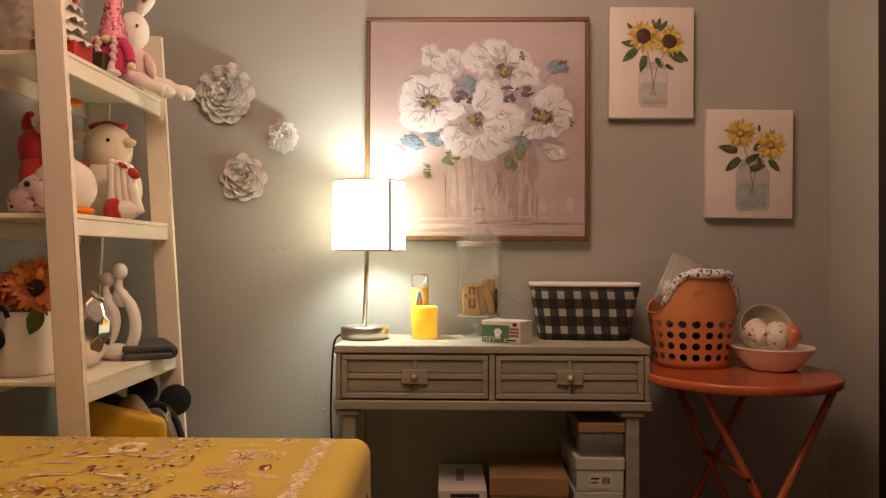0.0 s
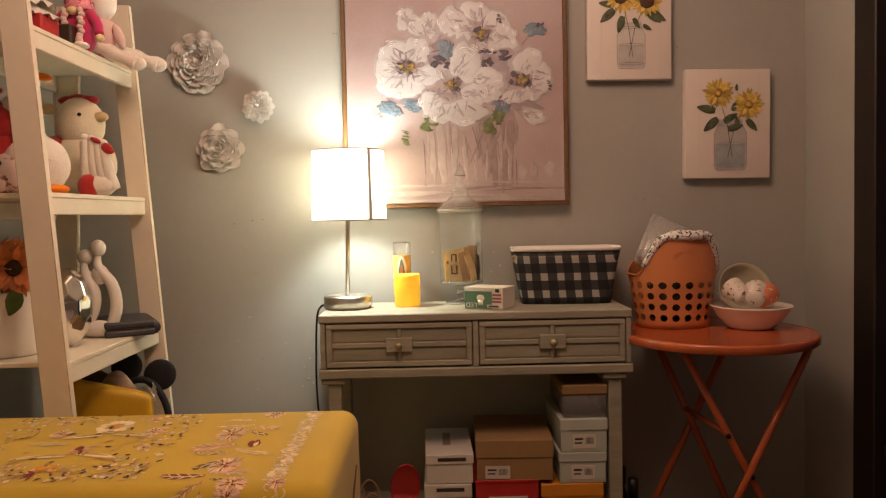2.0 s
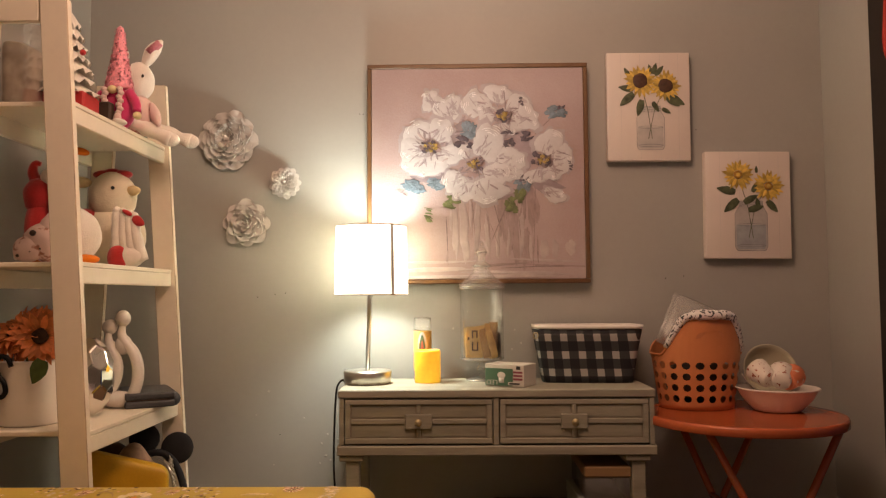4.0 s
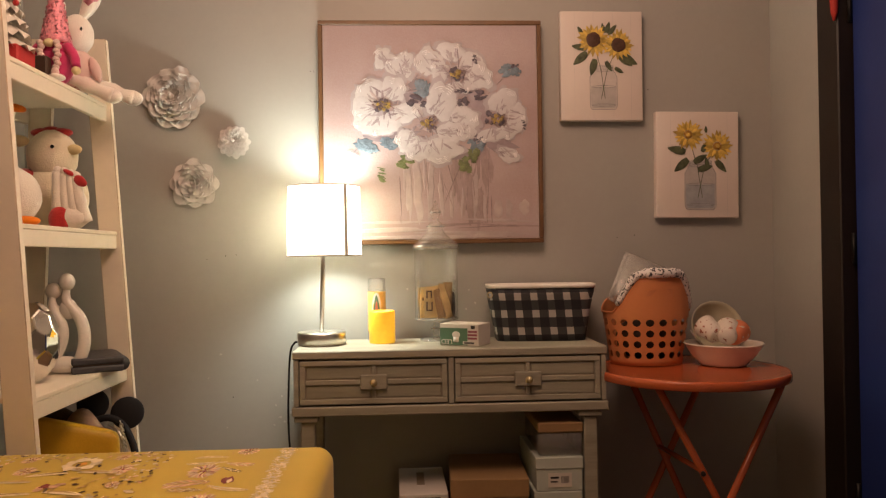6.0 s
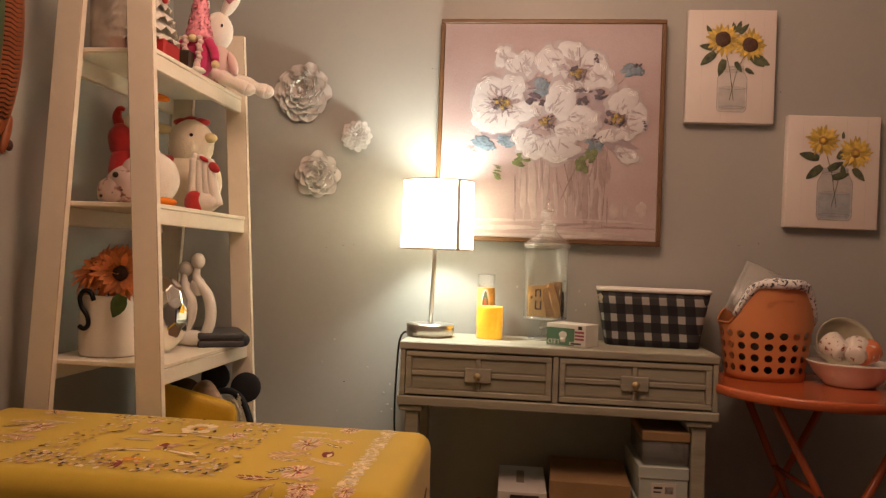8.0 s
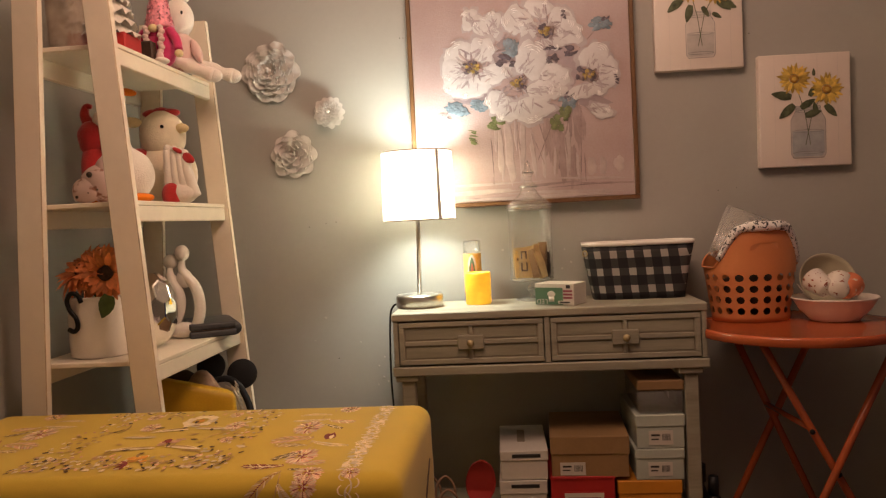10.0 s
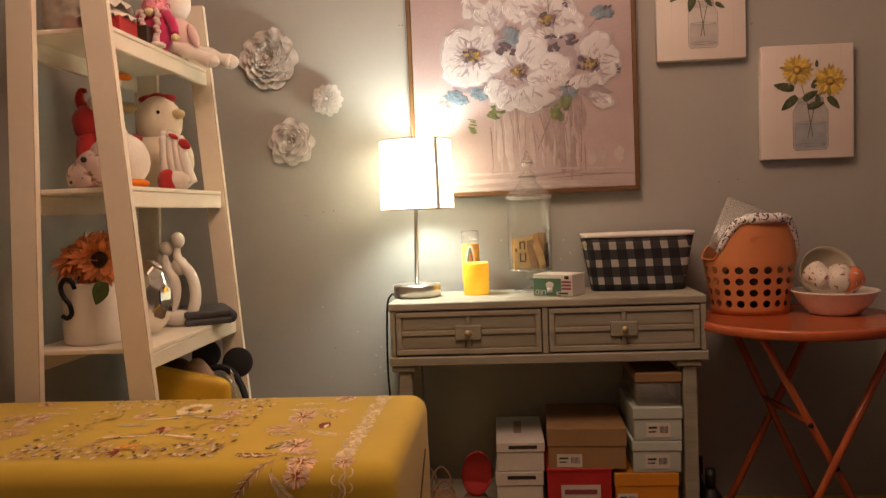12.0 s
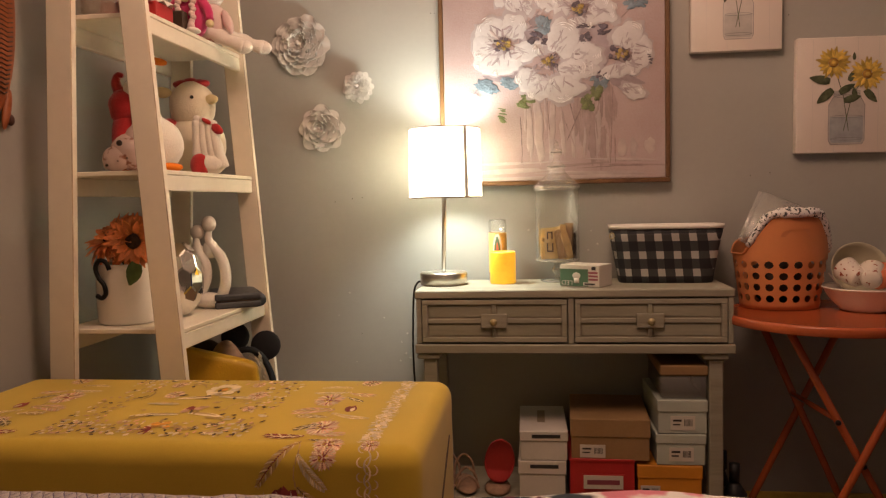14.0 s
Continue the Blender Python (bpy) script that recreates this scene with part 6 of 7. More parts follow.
# ---------- soft toys ----------
def rot(ax, deg):
    return Matrix.Rotation(math.radians(deg), 4, ax)


# hen
hx, hy = -1.008, -0.345
hen = bmesh.new()
ball((hx + 0.005, hy, S3 + 0.094), (0.096, 0.078, 0.095), hen, 0)
ball((hx + 0.005, hy - 0.005, S3 + 0.212), (0.069, 0.064, 0.076), hen, 0)
for dx in (-0.032, 0.0, 0.032):
    ball((hx + dx, hy, S3 + 0.281 + (0.004 if dx == 0 else 0)), (0.027, 0.020, 0.013), hen, 1)
ball((hx + 0.074, hy - 0.028, S3 + 0.228), (0.026, 0.014, 0.014), hen, 2, turn=rot("Z", -20))
ball((hx - 0.068, hy - 0.050, S3 + 0.252), (0.027, 0.016, 0.016), hen, 2, turn=rot("Z", 30))
ball((hx + 0.030, hy - 0.063, S3 + 0.232), 0.0055, hen, 3, 12)
ball((hx - 0.065, hy - 0.02, S3 + 0.150), (0.05, 0.05, 0.026), hen, 1)
ball((hx + 0.062, hy - 0.052, S3 + 0.140), (0.026, 0.010, 0.014), hen, 1, turn=rot("Y", 35))
single("plush_hen", fuzz(hen, 0.003, 30), [M["plush_cream"], M["plush_red"], M["plush_horn"], M["bead"]], "cream plush hen with a red comb and scarf", "soft toy", "soft toys on the shelf")
# soft toy with long white legs
lg = bmesh.new()
for k, (ax_, bx_) in enumerate(((-0.934, -0.934), (-0.916, -0.910), (-0.901, -0.888), (-0.886, -0.868))):
    tube(smooth_path([(bx_, -0.462, S3 + 0.018), ((ax_ + bx_) / 2 - 0.002, -0.472, S3 + 0.085), (ax_, -0.478, S3 + 0.155 - 0.005 * k)], 6), [0.0185 - 0.007 * i / 12 for i in range(13)], 12, lg, 0)
    ball((ax_, -0.478, S3 + 0.158 - 0.005 * k), 0.0115, lg, 0, 12)
ball((-0.900, -0.465, S3 + 0.030), (0.044, 0.030, 0.030), lg, 0)
ball((-0.928, -0.482, S3 + 0.026), (0.030, 0.016, 0.034), lg, 1)
ball((-0.872, -0.485, S3 + 0.128), (0.020, 0.008, 0.013), lg, 1, turn=Matrix.Rotation(0.6, 4, "Y"))
ball((-0.900, -0.488, S3 + 0.150), (0.016, 0.006, 0.007), lg, 1, turn=Matrix.Rotation(0.5, 4, "Y"))
single("plush_legs_toy", fuzz(lg, 0.003, 50), [M["plush_white"], M["plush_red"]], "white plush toy with long bundled legs and a red patch", "soft toy", "soft toys on the shelf")
# goose
gx, gy = -1.005, -0.595
goose = bmesh.new()
ball((gx, gy, S3 + 0.078), (0.078, 0.070, 0.079), goose, 0)
tube(smooth_path([(gx - 0.005, gy, S3 + 0.12), (gx - 0.022, gy, S3 + 0.20), (gx - 0.026, gy, S3 + 0.28)], 6), [0.040, 0.037, 0.034, 0.031, 0.030, 0.029, 0.029, 0.029, 0.029, 0.030, 0.030, 0.030, 0.030], 16, goose, 0)
ball((gx - 0.024, gy, S3 + 0.302), (0.040, 0.038, 0.037), goose, 0)
ball((gx + 0.022, gy - 0.012, S3 + 0.302), (0.030, 0.018, 0.011), goose, 1, turn=rot("Y", 12))
ball((gx + 0.070, gy - 0.07, S3 + 0.013), (0.040, 0.028, 0.0125), goose, 1)
ball((gx - 0.05, gy - 0.05, S3 + 0.012), (0.040, 0.026, 0.0115), goose, 1)
ball((gx - 0.008, gy - 0.035, S3 + 0.312), 0.005, goose, 2, 10)
single("plush_goose", fuzz(goose, 0.003, 30), [M["plush_white"], M["plush_orange"], M["bead"]], "white plush goose with orange bill and feet", "soft toy", "soft toys on the shelf")
# red bird
rx_, ry_ = -1.100, -0.585
red = bmesh.new()
ball((rx_ + 0.008, ry_, S3 + 0.090), (0.036, 0.040, 0.091), red, 0)
ball((rx_ + 0.004, ry_, S3 + 0.185), (0.037, 0.040, 0.050), red, 0)
tube(smooth_path([(rx_ - 0.004, ry_, S3 + 0.225), (rx_ - 0.012, ry_, S3 + 0.252), (rx_ - 0.006, ry_, S3 + 0.272), (rx_ + 0.008, ry_, S3 + 0.270)], 5), [0.016 - 0.009 * i / 15 for i in range(16)], 12, red, 0)
ball((rx_ + 0.026, ry_ - 0.004, S3 + 0.236), (0.016, 0.016, 0.020), red, 1)
single("plush_red_bird", fuzz(red, 0.004, 30), [M["plush_red"], M["plush_white"]], "red plush bird with a curled crest", "soft toy", "soft toys on the shelf")
# pink spotted toy
kx, ky = -1.012, -0.70
cow = bmesh.new()
ball((kx, ky, S3 + 0.055), (0.054, 0.046, 0.050), cow, 0)
ball((kx + 0.020, ky + 0.01, S3 + 0.085), (0.042, 0.042, 0.044), cow, 0)
ball((kx - 0.030, ky - 0.028, S3 + 0.034), (0.036, 0.030, 0.033), cow, 0)
ball((kx - 0.062, ky - 0.012, S3 + 0.036), (0.007, 0.014, 0.026), cow, 2, turn=rot("Y", 12))
for dx, dy, dz, rr in ((-0.008, -0.046, 0.074, 0.006), (-0.030, -0.040, 0.056, 0.004), (-0.040, -0.055, 0.018, 0.004), (0.012, -0.049, 0.035, 0.004), (-0.012, -0.050, 0.028, 0.003)):
    ball((kx + dx, ky + dy, S3 + dz), (rr, 0.004, rr), cow, 1, 10)
single("plush_spotted_toy", fuzz(cow, 0.004, 30), [M["plush_spot"], M["brown_leather"], M["plush_white"]], "pale pink plush toy with brown spots", "soft toy", "soft toys on the shelf")
# gnome
nx, ny = -0.912, -0.50
gn = bmesh.new()
ball((nx, ny, S4 + 0.050), (0.043, 0.036, 0.055), gn, 0)
ball((nx, ny, S4 + 0.092), (0.036, 0.032, 0.032), gn, 0)
hat = spin([(0, S4 + 0.288), (0.008, S4 + 0.281), (0.014, S4 + 0.25), (0.019, S4 + 0.20), (0.025, S4 + 0.16), (0.032, S4 + 0.125), (0.038, S4 + 0.108), (0.032, S4 + 0.106), (0, S4 + 0.118)], nx + 0.002, ny, 24)
for f in hat.faces:
    f.material_index = 1
hm = bpy.data.meshes.new("hat_tmp")
hat.to_mesh(hm)
hat.free()
gn.from_mesh(hm)
bpy.data.meshes.remove(hm)
random.seed(3)
for k in range(420):
    t, a = random.random() ** 0.8, random.random() * math.tau
    rr, zz = 0.0115 + 0.024 * t ** 1.2, S4 + 0.274 - 0.162 * t
    p = Vector((nx + 0.002 + rr * math.cos(a), ny + rr * math.sin(a), zz))
    sd = [gn.verts.new(p + Matrix.Rotation(random.random() * 6, 3, "Z") @ Vector((0.0032 * math.cos(q * 1.257), 0.0032 * math.sin(q * 1.257) * 0.4, 0.0032 * math.sin(q * 1.257)))) for q in range(5)]
    gn.faces.new(sd).material_index = 1
for sx in (-1, 1):
    tube(smooth_path([(nx + sx * 0.030, ny - 0.008, S4 + 0.100), (nx + sx * 0.052, ny - 0.018, S4 + 0.070), (nx + sx * 0.060, ny - 0.026, S4 + 0.040)], 5), [0.014, 0.014, 0.013, 0.013, 0.013, 0.012, 0.012, 0.012, 0.011, 0.011, 0.011], 10, gn, 0)
    ball((nx + sx * 0.061, ny - 0.028, S4 + 0.030), 0.011, gn, 4, 12)
    for k in range(7):
        ball((nx + sx * 0.020 + 0.004 * (k % 2), ny - 0.040 - 0.001 * k, S4 + 0.100 - 0.011 * k), (0.0085, 0.0075, 0.008), gn, 2, 10)
    ball((nx + sx * 0.020, ny - 0.050, S4 + 0.020), (0.010, 0.008, 0.014), gn, 2, 10)
    ball((nx + sx * 0.024, ny - 0.046, S4 + 0.009), (0.017, 0.026, 0.0085), gn, 3, 12)
ball((nx, ny - 0.036, S4 + 0.100), (0.013, 0.012, 0.011), gn, 4, 14)
turned(gn, Matrix.Translation((nx - 0.014, ny, S4)) @ Matrix.Diagonal((1.08, 1.05, 1.02, 1)) @ Matrix.Translation((-nx, -ny, -S4)))
single("plush_gnome", gn, [M["plush_magenta"], M["sequin"], M["plush_pink"], M["plush_white"], M["plush_horn"]], "pink plush gnome with a sequined pointed hat and braids", "soft toy", "soft toys on the shelf")
# rabbit
bx0, by0 = -0.902, -0.40
rab = bmesh.new()
ball((bx0 - 0.008, by0, S4 + 0.060), (0.050, 0.045, 0.062), rab, 1)
ball((bx0 - 0.012, by0, S4 + 0.162), (0.048, 0.045, 0.056), rab, 0)
for p0, p1, p2 in (((0.010, 0.208), (0.030, 0.244), (0.062, 0.284)), ((-0.045, 0.20), (-0.055, 0.235), (-0.058, 0.275))):
    tube(smooth_path([(bx0 - 0.004 + p[0], by0, S4 + p[1]) for p in (p0, p1, p2)], 5), [0.008, 0.011, 0.014, 0.017, 0.019, 0.021, 0.021, 0.020, 0.016, 0.011, 0.004], 10, rab, 0)
    tube([(bx0 - 0.007 + p1[0], by0 - 0.010, S4 + p1[1]), (bx0 - 0.006 + p2[0], by0 - 0.010, S4 + p2[1] - 0.010)], [0.013, 0.012], 8, rab, 2)
for pts in ([(bx0 - 0.01, by0 - 0.03, S4 + 0.036), (bx0 + 0.040, by0 - 0.012, S4 + 0.012), (bx0 + 0.088, by0 + 0.00, S4 - 0.010)], [(bx0 + 0.02, by0 + 0.02, S4 + 0.034), (bx0 + 0.080, by0 + 0.05, S4 + 0.010), (bx0 + 0.128, by0 + 0.058, S4 - 0.005)]):
    tube(smooth_path(pts, 6), [0.020 - 0.002 * math.sin(i) for i in range(13)], 14, rab, 0)
    ball(pts[-1], (0.024, 0.020, 0.020), rab, 0)
ball((bx0 + 0.048, by0 - 0.02, S4 + 0.060), (0.014, 0.014, 0.038), rab, 1, turn=rot("Y", -20))
ball((bx0 + 0.018, by0 - 0.038, S4 + 0.168), (0.004, 0.003, 0.006), rab, 3, 10)
single("plush_rabbit", fuzz(rab, 0.003, 30), [M["plush_white"], M["plush_spot"], M["sequin"], M["bead"]], "cream plush rabbit with long legs over the shelf edge", "soft toy", "soft toys on the shelf")
# white ruffled tree
tx_, ty_ = -0.988, -0.655
tr = thing("white_tree_ornament", (tx_, ty_, S4), "white ruffled tree ornament standing in a red box", "ornament")
for k in range(7):
    zz, rr = S4 + 0.052 + 0.030 * k, 0.074 - 0.0078 * k
    lay = bmesh.new()
    n = 36
    inner = [lay.verts.new((tx_ + rr * 0.25 * math.cos(a / n * math.tau), ty_ + rr * 0.25 * math.sin(a / n * math.tau), zz + 0.040)) for a in range(n)]
    mid = [lay.verts.new((tx_ + rr * 0.8 * math.cos(a / n * math.tau), ty_ + rr * 0.8 * math.sin(a / n * math.tau), zz + 0.012 + 0.004 * math.sin(a * 2.1 + k))) for a in range(n)]
    outer = [lay.verts.new((tx_ + rr * (1 + 0.06 * math.sin(a * 1.7 + k)) * math.cos(a / n * math.tau), ty_ + rr * (1 + 0.06 * math.sin(a * 1.7 + k)) * math.sin(a / n * math.tau), zz + 0.007 * math.sin(a * 2.1 + k))) for a in range(n)]
    for a in range(n):
        b = (a + 1) % n
        lay.faces.new((inner[a], inner[b], mid[b], mid[a]))
        lay.faces.new((mid[a], mid[b], outer[b], outer[a]))
    part("ruffle", lay, M["plush_white"], tr)
part("trunk", tube([(tx_, ty_, S4 + 0.03), (tx_, ty_, S4 + 0.30)], [0.012, 0.003], 8), M["plush_white"], tr)
part("red_base", box(tx_ - 0.045, tx_ + 0.062, ty_ - 0.045, ty_ + 0.045, S4 + 0.001, S4 + 0.056, 0.004), M["card_red"], tr, "glossy red box", smooth=False)
part("berry", ball((tx_ + 0.048, ty_ - 0.024, S4 + 0.160), 0.008, seg=10), M["plush_red"], tr)
single("dark_red_box", box(-0.955, -0.915, -0.575, -0.545, S4 + 0.001, S4 + 0.060, 0.004), M["brown_leather"], "small dark red box between the toys", "box", smooth=False)
# clear box with a picture
cb = thing("clear_display_box", (-1.065, -0.72, S4), "clear plastic display box with blurred pale contents", "display box")
part("box_shell", box(-1.100, -1.030, -0.795, -0.66, S4 + 0.001, S4 + 0.215, 0.006, seg=2), M["clear"], cb)
part("contents", fuzz(box(-1.092, -1.038, -0.780, -0.675, S4 + 0.006, S4 + 0.160, 0.02, seg=3), 0.01, 30), M["wrapped"], cb, "tan wrapped contents")

# ---------- carved fish on the side wall ----------
fish = thing("carved_fish", (LEFT, -0.93, 1.26), "carved orange and green wooden fish hanging on the wall", "wall carving")
body = ball((LEFT + 0.014, -0.93, 1.56), (0.012, 0.112, 0.285), seg=32)
part("fish_body", body, M["carved_orange"], fish)
part("fish_belly", ball((LEFT + 0.019, -0.955, 1.58), (0.012, 0.060, 0.235), seg=24), M["carved_green"], fish, "green painted panel")
for k in range(42):
    zz = 1.335 + 0.0115 * k
    hw = 0.112 * math.sqrt(max(0.02, 1 - ((zz - 1.56) / 0.285) ** 2))
    part("rib", tube([(LEFT + 0.025, -0.93 + hw * 0.20, zz), (LEFT + 0.0245, -0.93 + hw * 0.42, zz + 0.004), (LEFT + 0.022, -0.93 + hw * 0.64, zz), (LEFT + 0.0195, -0.93 + hw * 0.84, zz + 0.005)], 0.0020, 5), M["carved_dark"], fish)
part("tail", ball((LEFT + 0.012, -0.865, 1.300), (0.008, 0.013, 0.052), seg=16, turn=rot("X", -16)), M["carved_orange"], fish)
part("tail_tip", ball((LEFT + 0.014, -0.856, 1.275), (0.009, 0.010, 0.014), seg=12), M["carved_dark"], fish)
part("fish_eye", ball((LEFT + 0.022, -0.915, 1.345), (0.006, 0.008, 0.008), seg=12), M["bead"], fish)


# ---------- covered bench ----------
QX0, QX1, QY0, QY1, QZ = -1.190, -0.163, -1.390, -0.885, 0.651
bench = thing("covered_bench", ((QX0 + QX1) / 2, (QY0 + QY1) / 2, 0), "long bench under a fitted mustard cover with floral embroidery", "bench")


def cushion_form(x0, x1, y0, y1, z0, z1, r, cuts):
    """A rounded block: flat-topped with soft edges."""
    bm = box(x0, x1, y0, y1, z0, z1, r, seg=7, profile=0.5)
    bmesh.ops.subdivide_edges(bm, edges=[e for e in bm.edges if e.calc_length() > 0.12], cuts=cuts, use_grid_fill=True)
    return bm


cov = cushion_form(QX0, QX1, QY0, QY1, 0.005, QZ, 0.036, 10)
for v in cov.verts:
    v.co += Vector((0, 0, 0.0002 * noise.noise(v.co * 6))) if v.co.z > 0.55 else Vector((0.004 * noise.noise(v.co * 5), 0.0015 * noise.noise(v.co * 5 + Vector((9, 0, 0))), 0))
part("cover", cov, M["mustard"], bench)
part("seam", tube(smooth_path([(QX1 + 0.001, QY1 - 0.10, QZ - 0.10), (QX1 + 0.003, QY1 - 0.25, QZ - 0.18), (QX1 + 0.003, QY0 + 0.06, QZ - 0.30), (QX1 + 0.002, QY0 + 0.03, 0.1)], 6), 0.0018, 6), M["thread_dark"], bench, "dark side seam")


stitches = [0]


def on_top(x, y):
    """A place on the cover: over the top, and down its front past the edge."""
    r = 0.036
    edge = QY0 + r
    y = min(y, QY1 - 0.034)
    lift = 0.0005 + 0.00000015 * stitches[0]
    if y >= edge:
        return Vector((x, y, QZ + 0.0006 + lift)), Vector((0, 1, 0))
    d = edge - y
    arc = r * math.pi / 2
    if d < arc:
        a = d / r
        return Vector((x, edge - (r + lift) * math.sin(a), QZ - r + (r + lift) * math.cos(a))), Vector((0, math.cos(a), math.sin(a)))
    return Vector((x, QY0 - 0.0012 - lift, QZ - r - (d - arc))), Vector((0, 0, 1))


def stitch(bm, x, y, length, width, ang, curl=0.0, n=5):
    """One embroidered leaf that lies on the cover."""
    stitches[0] += 1
    tall = 1.6 if y > QY0 + 0.05 else 1.0
    left, right = [], []
    a = math.radians(ang)
    px, py = x, y
    for k in range(n + 1):
        t = k / n
        w = width * math.sin(math.pi * (0.08 + 0.88 * t))
        ca, sa = math.cos(a), math.sin(a)
        left.append(bm.verts.new(on_top(px - w * sa, y + tall * (py - y + w * ca))[0]))
        right.append(bm.verts.new(on_top(px + w * sa, y + tall * (py - y - w * ca))[0]))
        px, py, a = px + length / n * ca, py + length / n * sa, a + curl / n
    for k in range(n):
        bm.faces.new((left[k], right[k], right[k + 1], left[k + 1]))


class Embroidery:
    """Collects stitches by thread colour."""

    def __init__(self):
        self.b = {}

    def __getitem__(self, key):
        return self.b.setdefault(key, bmesh.new())

    def finish(self, name, label):
        for key, bm in self.b.items():
            o = part(name, bm, M["thread_" + key], bench, label)
            o["kind"] = "stuff"


em = Embroidery()
def blotch(key, x, y, rx, ry, turn=0.0, rough=0.25, n=14):
    """A patch of satin stitch with an uneven outline."""
    stitches[0] += 1
    bm = em[key]
    c, s, ph = math.cos(math.radians(turn)), math.sin(math.radians(turn)), random.random() * 50
    rim = []
    for k in range(n):
        t = k / n * math.tau
        w = 1 + rough * noise.noise((2 * math.cos(t) + ph, 2 * math.sin(t), ph)) * 1.6
        u, v = rx * w * math.cos(t), ry * w * math.sin(t)
        rim.append(bm.verts.new(on_top(x + u * c - v * s, y + u * s + v * c)[0]))
    m = bm.verts.new(on_top(x, y)[0])
    for k in range(n):
        bm.faces.new((m, rim[k], rim[(k + 1) % n]))


def bloom(x, y, r, tall_, seed):
    """A rose of fine stitches: cream and pink fans, and a wine-red heart."""
    random.seed(seed)
    for p in range(5):
        mid = 20 + 72 * p
        for k in range(9):
            ang = mid + (k - 4) * 8 + random.uniform(-3, 3)
            t = math.radians(ang)
            r0 = r * random.uniform(0.30, 0.42)
            key = ("cream", "pink", "pink", "cream", "pink")[(k + p) % 5]
            stitch(em[key], x + r0 * math.cos(t), y + r0 * tall_ * math.sin(t), r * random.uniform(0.50, 0.66), r * 0.085, ang, 0.15, 4)
        for k in (-1, 1):
            ang = mid + k * 34
            t = math.radians(ang)
            stitch(em["red"], x + r * 0.3 * math.cos(t), y + r * 0.3 * tall_ * math.sin(t), r * 0.5, r * 0.04, ang + k * 12, -0.4 * k, 4)
    for k in range(9):
        ang = 40 * k + random.uniform(-10, 10)
        stitch(em["red" if k % 3 else "cream"], x, y, r * random.uniform(0.28, 0.46), r * 0.06, ang, 0.3, 4)


def leafy(key, x, y, ln, w, ang, curl, vein):
    """A feathered leaf: slanting stitches on both sides of a thin midrib."""
    tall = 1.6 if y > QY0 + 0.05 else 1.0
    n = max(7, int(ln / 0.0042))
    a, px, py = math.radians(ang), x, y
    for k in range(n):
        t = k / n
        side = w * 1.05 * math.sin(math.pi * (0.12 + 0.80 * t))
        for sgn in (-1, 1):
            stitch(em[key if (k + sgn) % 4 else "cream"], px, py, side * 1.5, 0.0013, math.degrees(a) + sgn * 42, -0.3 * sgn, 3)
        px, py, a = px + ln / n * math.cos(a), py + tall * ln / n * math.sin(a), a + curl / n
    stitch(em[vein], x, y, ln * 0.96, 0.0013, ang, curl, 7)


# vine with roses on the near side of the panel, and its twin at the far end
for ox, flip in ((-0.365, 1), (-1.005, -1)):
    for k in range(16):
        y = -1.36 + 0.030 * k
        stitch(em["tan"], ox + flip * 0.022 * math.sin(y * 13), y, 0.022, 0.0014, 90 + flip * 12 * math.cos(y * 13))
    for k, (dx, y, r) in enumerate(((0.026, -0.935, 0.024), (-0.030, -1.085, 0.032), (0.008, -1.275, 0.032))):
        bloom(ox + flip * dx, y, r, 1.5, 50 + k)
    blotch("red", ox + flip * 0.030, -1.150, 0.012, 0.022)
    blotch("cream", ox + flip * 0.034, -1.155, 0.005, 0.014)
    for k, (dx, y, ln, w, ang, curl, key, vein) in enumerate((
            (-0.005, -0.985, 0.070, 0.006, 168, 0.5, "cream", "tan"), (0.01, -0.96, 0.045, 0.007, 25, 0.6, "tan", "dark"), (0.0, -1.02, 0.080, 0.007, 195, -0.4, "cream", "tan"),
            (0.0, -1.03, 0.060, 0.010, -20, 0.4, "pink", "cream"), (0.0, -1.06, 0.050, 0.006, -35, 0.3, "dark", "cream"), (0.0, -1.16, 0.080, 0.016, 178, 0.4, "pink", "tan"),
            (0.0, -1.18, 0.085, 0.007, -28, 0.5, "cream", "tan"), (0.0, -1.21, 0.065, 0.009, 170, 0.3, "tan", "cream"), (0.0, -1.25, 0.050, 0.009, 205, 0.3, "dark", "cream"),
            (0.0, -1.31, 0.060, 0.010, -12, 0.5, "pink", "cream"), (-0.01, -1.325, 0.075, 0.010, 190, -0.4, "red", "cream"))):
        leafy(key, ox + flip * dx, y, ln, w, ang if flip > 0 else 180 - ang, curl * flip, vein)
# the vine goes on down the front of the cover
random.seed(60)
for k in range(10):
    stitch(em["tan"], -0.372 + 0.003 * math.sin(k), -1.350 - 0.013 * k, 0.015, 0.0014, -90)
leafy("tan", -0.372, -1.356, 0.110, 0.011, 226, 0.22, "red")
leafy("cream", -0.370, -1.385, 0.078, 0.011, 300, 0.35, "tan")
leafy("tan", -0.370, -1.440, 0.070, 0.011, 312, 0.45, "dark")
leafy("dark", -0.362, -1.345, 0.020, 0.006, -12, 0.2, "tan")
bloom(-0.322, -1.362, 0.028, 1.0, 71)
bloom(-0.326, -1.390, 0.024, 1.0, 72)
for dx in (-0.016, 0.0, 0.016):
    blotch("red", -0.390 + dx, -1.466, 0.011, 0.024, dx * 900)
for dx in (-0.022, -0.008, 0.008, 0.022):
    stitch(em["cream"], -0.390 + dx, -1.486, 0.040, 0.0018, 90 - dx * 900, 0.2, 5)
